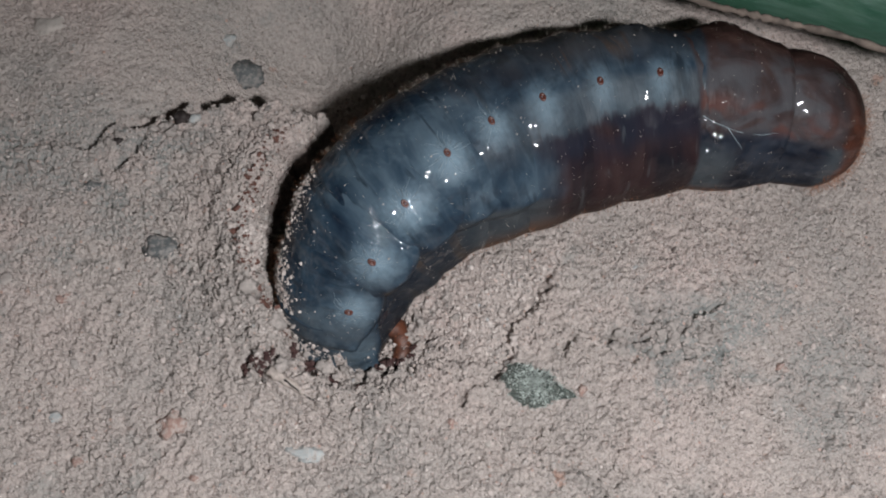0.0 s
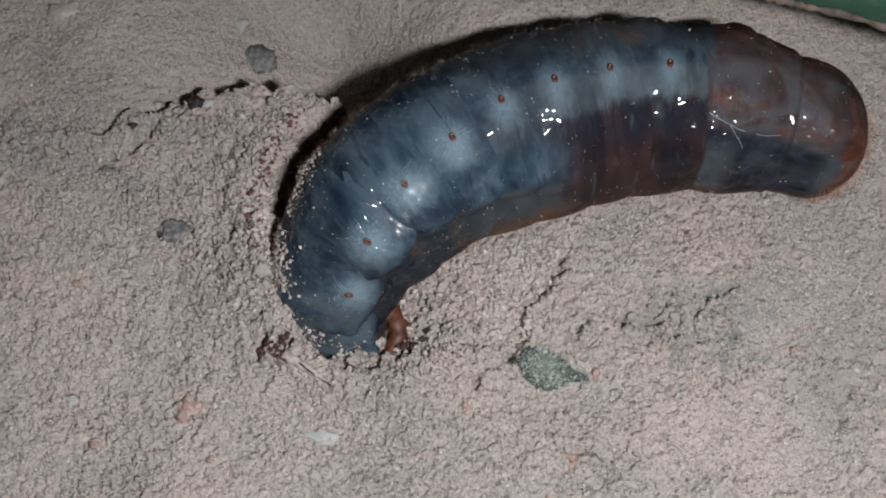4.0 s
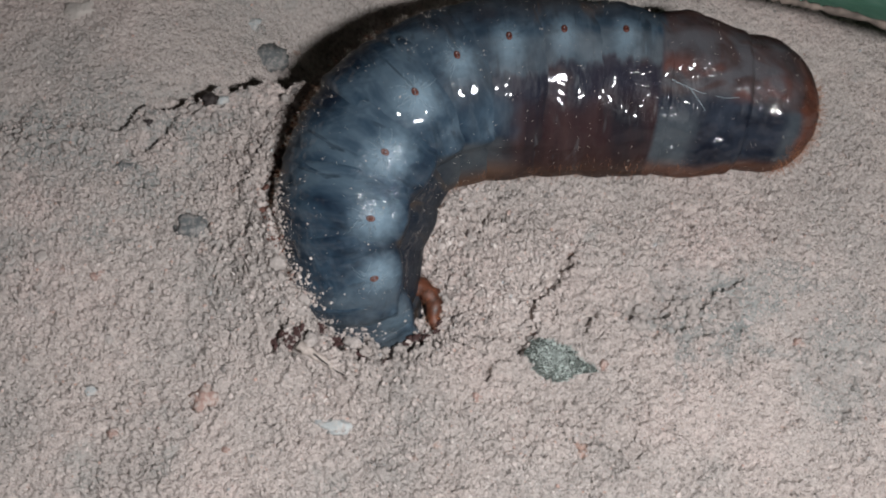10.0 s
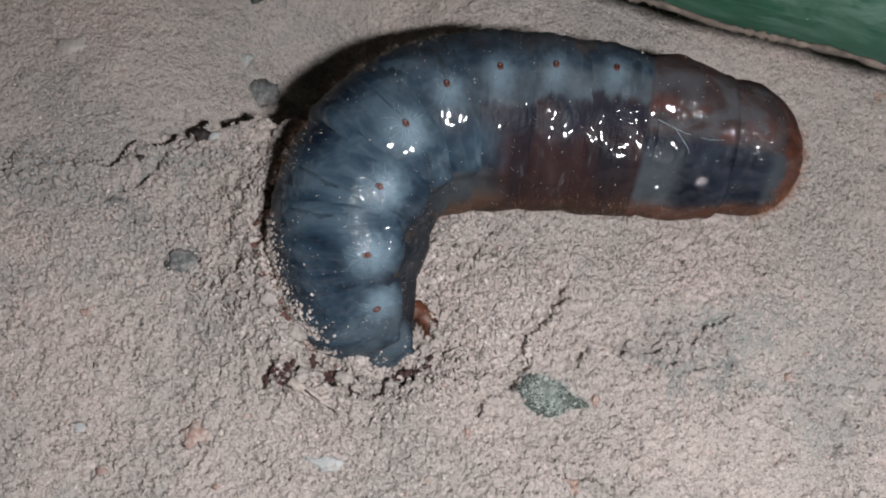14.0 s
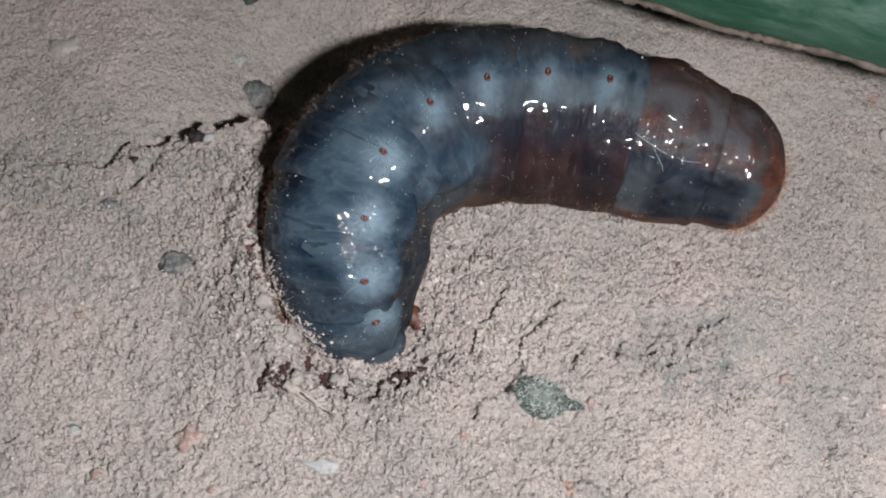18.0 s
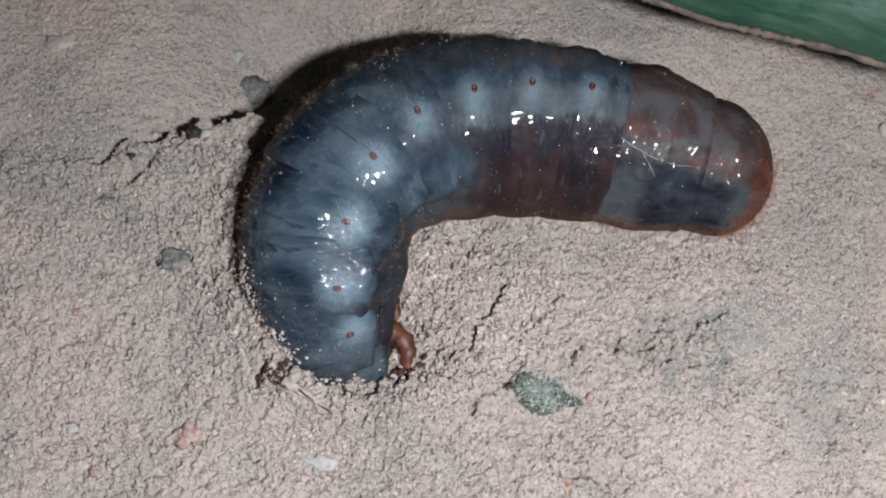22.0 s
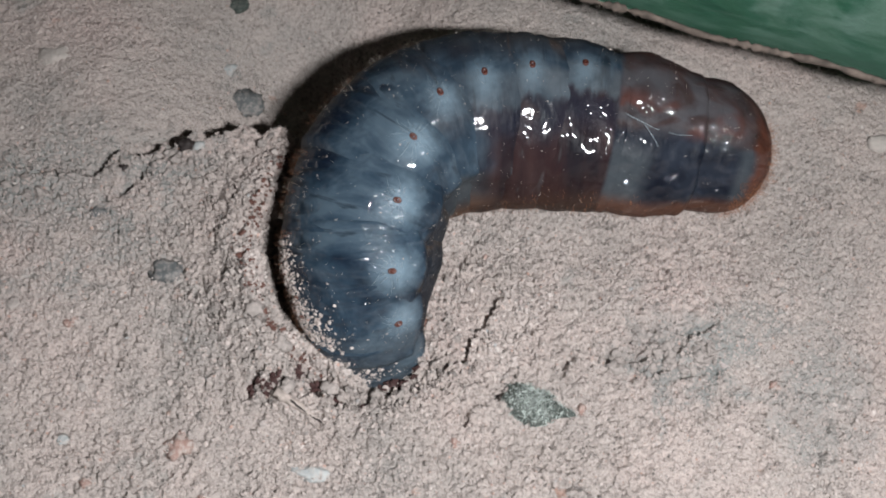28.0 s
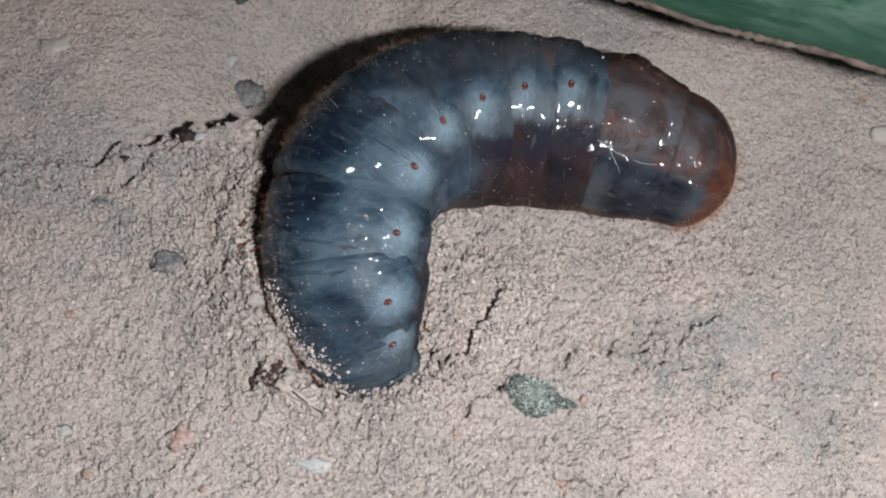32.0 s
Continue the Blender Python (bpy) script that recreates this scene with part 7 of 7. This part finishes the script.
    walk(grub_parts['segment_7'], [
        (0, at(8.09, 0.89, 6.31, 6.8, 3.4, 15.7)),
        (0.5, at(7.92, 1.61, 6.31, 7.1, 3.3, 14.8)),
        (1, at(8.29, 2.33, 6.31, 6.1, 3.2, 11.6)),
        (1.5, at(8.59, 1.17, 6.31, 5.4, 3.2, 10.4)),
        (2, at(8.20, 1.39, 6.32, 5.7, 3.2, 11.5)),
        (2.5, at(7.87, 1.11, 6.32, 3.9, 3.1, 13.2)),
        (3, at(7.31, 1.44, 6.31, 3.7, 3.1, 12.0)),
        (3.5, at(8.34, 0.11, 6.31, 2.8, 3.2, 12.4)),
        (5.5, at(5.80, 1.39, 6.29, 4.8, 3.3, 8.0)),
        (6, at(5.79, 1.72, 6.29, 5.0, 3.3, 6.3)),
        (6.5, at(6.07, 1.33, 6.28, 3.8, 3.3, 4.3)),
        (7, at(5.38, 1.38, 6.29, 4.4, 3.3, 3.8)),
        (7.5, at(4.83, 2.16, 6.29, 1.5, 3.2, 2.3)),
        (8, at(4.82, 2.16, 6.29, -5.1, 3.1, 0.8)),
        (8.5, at(4.90, 2.66, 6.27, -4.2, 3.2, -2.3)),
        (9, at(4.66, 2.17, 6.28, -5.7, 3.1, -3.1)),
        (9.5, at(4.48, 2.19, 6.29, -4.7, 3.1, -0.6)),
        (10, at(4.11, 2.46, 6.29, -5.7, 3.1, -0.6)),
        (10.5, at(4.53, 3.08, 6.28, -5.2, 3.1, -2.8)),
        (11, at(4.47, 2.91, 6.27, -5.2, 3.2, -4.8)),
        (11.5, at(4.12, 2.76, 6.29, -6.9, 3.1, -2.5)),
        (12, at(4.24, 2.17, 6.27, -8.0, 3.2, -2.4)),
        (12.5, at(3.98, 1.53, 6.27, -9.4, 3.2, -2.3)),
        (13, at(3.75, 1.94, 6.27, -9.3, 3.1, -1.4)),
        (13.5, at(3.66, 2.01, 6.26, -8.2, 3.2, -1.7)),
        (14, at(4.14, 2.56, 6.25, -6.8, 3.3, -5.4)),
        (14.5, at(3.95, 2.09, 6.24, -5.8, 3.3, -5.7)),
        (16.5, at(3.76, 0.62, 6.16, -4.9, 3.8, -3.8)),
        (17, at(3.13, 2.40, 6.17, -2.9, 3.6, -4.5)),
        (17.5, at(3.22, 3.19, 6.16, 0.2, 3.6, -3.5)),
        (18, at(3.92, 3.35, 6.10, 3.2, 3.7, -4.8)),
        (18.5, at(4.25, 2.90, 6.08, 7.0, 3.8, -4.7)),
        (19, at(4.31, 3.51, 6.05, 11.2, 3.9, -3.7)),
        (19.5, at(4.21, 2.69, 6.08, 6.8, 4.2, -4.1)),
        (20, at(3.31, 2.86, 6.19, 1.6, 3.7, -4.4)),
        (20.5, at(3.02, 3.54, 6.21, -0.6, 3.4, -6.0)),
        (21, at(2.94, 3.27, 6.23, -1.4, 3.4, -7.6)),
        (21.5, at(2.51, 2.57, 6.22, -0.7, 3.3, -6.3)),
        (22, at(2.80, 1.69, 6.19, 1.3, 3.5, -3.2)),
        (22.5, at(2.55, 2.24, 6.19, -1.9, 3.5, -1.4)),
        (23, at(2.00, 2.44, 6.20, -4.1, 3.5, -1.5)),
        (23.5, at(1.90, 2.45, 6.20, -4.2, 3.5, -2.6)),
        (24, at(2.01, 2.28, 6.21, -4.2, 3.5, -0.1)),
        (24.5, at(2.47, 2.76, 6.22, -4.1, 3.6, 0.4)),
        (25, at(2.88, 3.37, 6.22, -3.7, 3.7, -0.3)),
        (25.5, at(3.32, 3.20, 6.22, -3.6, 3.6, -1.4)),
        (27.5, at(3.11, 3.19, 6.26, -5.6, 3.4, -2.9)),
        (28, at(3.50, 3.57, 6.27, -5.3, 3.4, -2.9)),
        (28.5, at(3.48, 2.76, 6.27, -1.8, 3.5, -1.3)),
        (29, at(3.84, 2.54, 6.25, 1.5, 3.6, -3.0)),
        (29.5, at(4.34, 2.04, 6.24, 5.3, 3.3, -5.6)),
        (30, at(2.24, 2.88, 6.22, 7.3, 3.3, 2.5)),
        (30.5, at(1.89, 3.66, 6.18, 9.5, 3.2, 4.5)),
        (31, at(2.51, 3.40, 6.20, 10.5, 3.1, 2.3)),
        (31.5, at(2.95, 3.39, 6.19, 10.4, 3.1, -0.4)),
        (32, at(2.83, 2.83, 6.18, 11.2, 3.1, -3.1))])
    walk(grub_parts['segment_8'], [
        (0, at(12.78, 1.91, 6.02, 5.4, 3.5, 8.6)),
        (0.5, at(12.58, 2.55, 6.03, 4.6, 3.5, 7.5)),
        (1, at(12.86, 2.99, 6.04, 4.4, 3.5, 4.9)),
        (1.5, at(13.10, 1.74, 6.04, 3.7, 3.6, 3.7)),
        (2, at(12.70, 2.03, 6.04, 3.0, 3.6, 4.3)),
        (2.5, at(12.38, 1.87, 6.05, 1.5, 3.5, 5.4)),
        (3, at(11.90, 2.11, 6.04, 1.1, 3.5, 4.2)),
        (3.5, at(12.85, 0.75, 6.03, 1.5, 3.6, 3.6)),
        (5.5, at(10.67, 1.73, 6.00, 1.8, 3.5, -0.0)),
        (6, at(10.65, 1.94, 6.00, 0.9, 3.5, -1.3)),
        (6.5, at(10.84, 1.42, 5.99, -0.5, 3.4, -2.0)),
        (7, at(10.07, 1.43, 6.00, -0.0, 3.5, -2.1)),
        (7.5, at(9.60, 2.11, 6.01, -3.1, 3.5, -3.0)),
        (8, at(9.62, 2.01, 6.01, -9.8, 3.5, -3.8)),
        (8.5, at(9.47, 2.34, 6.00, -10.0, 3.5, -5.7)),
        (9, at(9.22, 1.80, 6.01, -11.5, 3.6, -5.7)),
        (9.5, at(9.15, 1.96, 6.01, -10.4, 3.5, -4.0)),
        (10, at(8.81, 2.22, 6.02, -12.4, 3.5, -4.1)),
        (10.5, at(9.23, 2.68, 6.01, -12.0, 3.5, -6.0)),
        (11, at(9.04, 2.40, 6.00, -13.2, 3.5, -7.2)),
        (11.5, at(8.76, 2.40, 6.01, -14.7, 3.5, -5.6)),
        (12, at(8.86, 1.80, 6.00, -15.8, 3.5, -5.9)),
        (12.5, at(8.48, 1.18, 6.00, -16.2, 3.5, -5.9)),
        (13, at(8.30, 1.65, 6.00, -17.1, 3.5, -5.2)),
        (13.5, at(8.31, 1.67, 5.99, -16.0, 3.4, -5.9)),
        (14, at(8.75, 1.95, 5.98, -14.7, 3.4, -8.9)),
        (14.5, at(8.41, 1.49, 5.98, -14.7, 3.4, -8.9)),
        (16.5, at(8.36, 0.06, 5.90, -11.7, 2.7, -9.4)),
        (17, at(7.83, 1.73, 5.91, -9.9, 2.8, -10.6)),
        (17.5, at(7.97, 2.52, 5.89, -5.7, 2.6, -11.5)),
        (18, at(8.86, 2.49, 5.85, -1.8, 2.1, -14.1)),
        (18.5, at(9.17, 2.02, 5.83, 2.0, 1.9, -14.8)),
        (19, at(9.52, 2.56, 5.81, 7.3, 1.5, -16.2)),
        (19.5, at(9.11, 1.89, 5.81, 1.9, 2.1, -13.6)),
        (20, at(8.06, 2.18, 5.90, -3.3, 3.0, -10.9)),
        (20.5, at(7.69, 2.77, 5.94, -4.5, 3.2, -11.6)),
        (21, at(7.57, 2.42, 5.95, -6.4, 3.3, -12.1)),
        (21.5, at(7.09, 1.81, 5.95, -4.6, 3.3, -11.3)),
        (22, at(7.41, 1.13, 5.93, -3.5, 3.0, -9.6)),
        (22.5, at(7.14, 1.84, 5.93, -7.7, 3.0, -8.0)),
        (23, at(6.61, 2.04, 5.94, -10.9, 3.0, -7.2)),
        (23.5, at(6.64, 1.95, 5.93, -11.2, 3.0, -8.3)),
        (24, at(6.70, 1.96, 5.94, -11.9, 3.0, -6.4)),
        (24.5, at(7.02, 2.48, 5.95, -11.8, 3.1, -6.5)),
        (25, at(7.53, 3.03, 5.94, -12.5, 3.1, -7.1)),
        (25.5, at(7.94, 2.80, 5.95, -13.3, 3.0, -7.6)),
        (27.5, at(7.18, 2.78, 6.01, -16.4, 3.4, -7.5)),
        (28, at(7.55, 3.15, 6.02, -16.1, 3.6, -8.3)),
        (28.5, at(7.31, 2.44, 6.02, -11.6, 3.6, -7.5)),
        (29, at(7.35, 2.16, 6.03, -6.3, 3.6, -8.8)),
        (29.5, at(8.23, 1.48, 6.01, -3.6, 3.3, -10.1)),
        (30, at(6.39, 2.75, 5.99, -0.3, 3.0, -5.7)),
        (30.5, at(6.19, 3.58, 5.96, 2.1, 2.6, -6.3)),
        (31, at(6.65, 3.20, 5.98, 2.0, 2.8, -7.1)),
        (31.5, at(6.82, 3.05, 5.99, 2.7, 2.8, -9.2)),
        (32, at(6.51, 2.35, 5.99, 3.4, 2.7, -10.9))])
    walk(grub_parts['segment_9'], [
        (0, at(19.23, 2.29, 5.65, 7.3, 3.0, -1.7)),
        (0.5, at(18.93, 2.82, 5.66, 6.4, 3.2, -2.4)),
        (1, at(19.12, 3.10, 5.66, 6.4, 3.4, -3.7)),
        (1.5, at(19.32, 1.65, 5.65, 5.1, 3.5, -5.2)),
        (2, at(18.86, 1.98, 5.66, 4.5, 3.5, -5.3)),
        (2.5, at(18.58, 1.87, 5.66, 3.2, 3.6, -5.4)),
        (3, at(18.01, 2.01, 5.66, 2.6, 3.6, -6.1)),
        (3.5, at(18.85, 0.50, 5.66, 3.3, 3.5, -8.3)),
        (5.5, at(16.51, 1.31, 5.65, 2.7, 3.5, -8.0)),
        (6, at(16.45, 1.43, 5.65, 1.6, 3.5, -8.5)),
        (6.5, at(16.62, 0.85, 5.65, -0.3, 3.4, -7.7)),
        (7, at(15.82, 0.85, 5.65, -0.4, 3.6, -7.0)),
        (7.5, at(15.33, 1.59, 5.65, -3.0, 3.7, -6.3)),
        (8, at(15.67, 1.52, 5.64, -9.6, 3.8, -5.7)),
        (8.5, at(15.18, 1.76, 5.64, -10.0, 3.8, -5.9)),
        (9, at(14.95, 1.26, 5.64, -11.6, 3.9, -4.6)),
        (9.5, at(14.91, 1.53, 5.65, -10.4, 3.8, -3.9)),
        (10, at(14.64, 1.78, 5.64, -12.4, 3.9, -3.9)),
        (10.5, at(14.98, 2.11, 5.64, -12.1, 3.9, -4.8)),
        (11, at(14.73, 1.77, 5.64, -13.3, 3.8, -4.9)),
        (11.5, at(14.52, 1.86, 5.64, -14.8, 3.9, -4.5)),
        (12, at(14.57, 1.22, 5.64, -15.8, 3.8, -5.5)),
        (12.5, at(14.15, 0.58, 5.64, -16.2, 3.8, -5.6)),
        (13, at(13.99, 1.10, 5.64, -17.1, 3.8, -5.3)),
        (13.5, at(13.97, 1.06, 5.64, -16.0, 3.7, -6.0)),
        (14, at(14.37, 1.12, 5.64, -14.9, 3.6, -7.1)),
        (14.5, at(14.02, 0.65, 5.65, -14.9, 3.5, -7.2)),
        (16.5, at(13.82, -0.95, 5.67, -11.7, 2.3, -10.8)),
        (17, at(13.20, 0.61, 5.67, -9.8, 2.5, -11.8)),
        (17.5, at(13.19, 1.27, 5.67, -5.6, 2.4, -14.5)),
        (18, at(13.88, 0.97, 5.69, -2.2, 1.8, -17.5)),
        (18.5, at(14.00, 0.41, 5.70, 1.3, 1.6, -18.9)),
        (19, at(14.17, 0.75, 5.71, 6.1, 1.3, -21.4)),
        (19.5, at(14.11, 0.32, 5.69, 1.0, 1.3, -17.5)),
        (20, at(13.45, 0.86, 5.65, -4.2, 2.6, -13.2)),
        (20.5, at(13.02, 1.44, 5.64, -5.3, 3.4, -13.4)),
        (21, at(12.80, 1.11, 5.64, -7.2, 3.6, -12.6)),
        (21.5, at(12.29, 0.52, 5.64, -5.6, 3.6, -13.0)),
        (22, at(12.67, -0.16, 5.66, -5.0, 3.0, -12.5)),
        (22.5, at(12.51, 0.82, 5.66, -8.3, 2.9, -11.1)),
        (23, at(12.15, 1.23, 5.66, -10.9, 2.9, -8.7)),
        (23.5, at(12.16, 1.08, 5.66, -11.1, 2.9, -8.9)),
        (24, at(12.34, 1.19, 5.66, -11.8, 2.8, -8.0)),
        (24.5, at(12.75, 1.67, 5.66, -11.7, 2.8, -8.6)),
        (25, at(13.35, 2.17, 5.66, -12.4, 2.7, -8.6)),
        (25.5, at(13.78, 1.94, 5.66, -13.3, 2.7, -8.0)),
        (27.5, at(12.92, 2.01, 5.67, -16.5, 3.5, -6.8)),
        (28, at(13.23, 2.28, 5.66, -16.1, 3.7, -7.9)),
        (28.5, at(12.84, 1.57, 5.68, -11.5, 3.7, -9.3)),
        (29, at(12.66, 1.15, 5.69, -6.2, 3.8, -11.6)),
        (29.5, at(13.36, 0.48, 5.70, -3.6, 3.7, -11.3)),
        (30, at(11.47, 1.91, 5.71, -0.0, 3.4, -12.5)),
        (30.5, at(11.20, 2.61, 5.73, 2.3, 2.9, -15.0)),
        (31, at(11.57, 2.23, 5.73, 2.2, 3.2, -14.7)),
        (31.5, at(11.58, 1.94, 5.74, 2.8, 3.4, -16.3)),
        (32, at(11.16, 1.18, 5.75, 3.4, 3.4, -17.0))])
    walk(grub_parts['tail_segment'], [
        (0, at(25.27, 1.75, 5.30, 8.6, 4.1, -7.6)),
        (0.5, at(24.93, 2.23, 5.29, 7.5, 4.2, -8.2)),
        (1, at(25.04, 2.48, 5.27, 7.6, 4.4, -8.6)),
        (1.5, at(25.07, 0.85, 5.27, 6.0, 4.4, -10.0)),
        (2, at(24.64, 1.11, 5.26, 5.5, 4.5, -11.1)),
        (2.5, at(24.33, 0.94, 5.27, 4.3, 4.5, -12.3)),
        (3, at(23.65, 1.05, 5.27, 3.6, 4.5, -13.0)),
        (3.5, at(24.37, -0.68, 5.28, 4.2, 4.5, -14.5)),
        (5.5, at(21.91, 0.31, 5.28, 3.4, 4.8, -12.7)),
        (6, at(21.80, 0.44, 5.27, 2.2, 4.8, -12.5)),
        (6.5, at(22.02, -0.10, 5.28, 0.1, 4.8, -11.4)),
        (7, at(21.23, -0.09, 5.26, -0.5, 4.9, -10.7)),
        (7.5, at(20.66, 0.84, 5.25, -2.7, 5.0, -9.4)),
        (8, at(21.04, 0.89, 5.24, -9.1, 5.0, -8.4)),
        (8.5, at(20.57, 1.19, 5.24, -9.6, 5.0, -7.7)),
        (9, at(20.34, 0.81, 5.23, -11.2, 5.0, -6.3)),
        (9.5, at(20.33, 1.09, 5.23, -9.8, 5.1, -6.3)),
        (10, at(20.08, 1.35, 5.23, -11.9, 5.0, -6.1)),
        (10.5, at(20.38, 1.67, 5.22, -11.7, 5.1, -5.9)),
        (11, at(20.09, 1.36, 5.23, -13.0, 5.1, -5.5)),
        (11.5, at(19.98, 1.43, 5.22, -14.3, 5.1, -6.1)),
        (12, at(19.89, 0.71, 5.23, -15.5, 5.1, -6.7)),
        (12.5, at(19.48, 0.06, 5.23, -15.8, 5.1, -6.7)),
        (13, at(19.34, 0.59, 5.23, -16.7, 5.2, -6.9)),
        (13.5, at(19.28, 0.50, 5.24, -15.6, 5.2, -7.2)),
        (14, at(19.61, 0.55, 5.25, -14.7, 5.2, -6.7)),
        (14.5, at(19.27, 0.06, 5.26, -14.6, 5.2, -7.1)),
        (16.5, at(18.89, -1.88, 5.36, -11.4, 5.3, -10.5)),
        (17, at(18.33, -0.41, 5.34, -9.6, 5.5, -10.7)),
        (17.5, at(18.18, 0.03, 5.35, -5.5, 5.6, -12.7)),
        (18, at(18.60, -0.45, 5.39, -2.3, 5.9, -14.2)),
        (18.5, at(18.57, -1.15, 5.42, 0.9, 5.9, -16.0)),
        (19, at(18.50, -0.97, 5.45, 5.4, 6.1, -17.7)),
        (19.5, at(18.79, -1.20, 5.44, 0.4, 5.3, -15.6)),
        (20, at(18.48, -0.41, 5.32, -4.6, 5.2, -13.3)),
        (20.5, at(17.96, 0.16, 5.26, -5.7, 5.5, -13.8)),
        (21, at(17.77, -0.11, 5.25, -7.5, 5.6, -13.9)),
        (21.5, at(17.11, -0.79, 5.26, -6.0, 5.7, -15.2)),
        (22, at(17.56, -1.45, 5.31, -6.0, 5.5, -14.0)),
        (22.5, at(17.52, -0.29, 5.32, -8.5, 5.4, -12.6)),
        (23, at(17.29, 0.41, 5.31, -10.5, 5.3, -10.0)),
        (23.5, at(17.39, 0.29, 5.30, -10.8, 5.3, -9.2)),
        (24, at(17.66, 0.42, 5.32, -11.5, 5.2, -9.0)),
        (24.5, at(18.11, 0.88, 5.32, -11.4, 5.0, -8.8)),
        (25, at(18.78, 1.41, 5.32, -12.2, 4.9, -7.9)),
        (25.5, at(19.23, 1.25, 5.32, -13.1, 5.0, -7.3)),
        (27.5, at(18.31, 1.45, 5.27, -16.3, 5.1, -6.3)),
        (28, at(18.57, 1.65, 5.26, -16.1, 5.2, -6.5)),
        (28.5, at(18.03, 0.75, 5.28, -11.3, 5.3, -9.5)),
        (29, at(17.62, 0.13, 5.29, -6.0, 5.6, -12.1)),
        (29.5, at(18.20, -0.55, 5.30, -3.1, 6.0, -13.7)),
        (30, at(16.13, 0.63, 5.33, 0.4, 6.2, -18.5)),
        (30.5, at(15.70, 1.17, 5.38, 2.5, 6.3, -19.9)),
        (31, at(16.06, 0.83, 5.36, 2.5, 6.5, -19.6)),
        (31.5, at(15.99, 0.48, 5.35, 3.0, 6.7, -20.0)),
        (32, at(15.45, -0.28, 5.36, 3.7, 7.0, -19.9))])


motions()
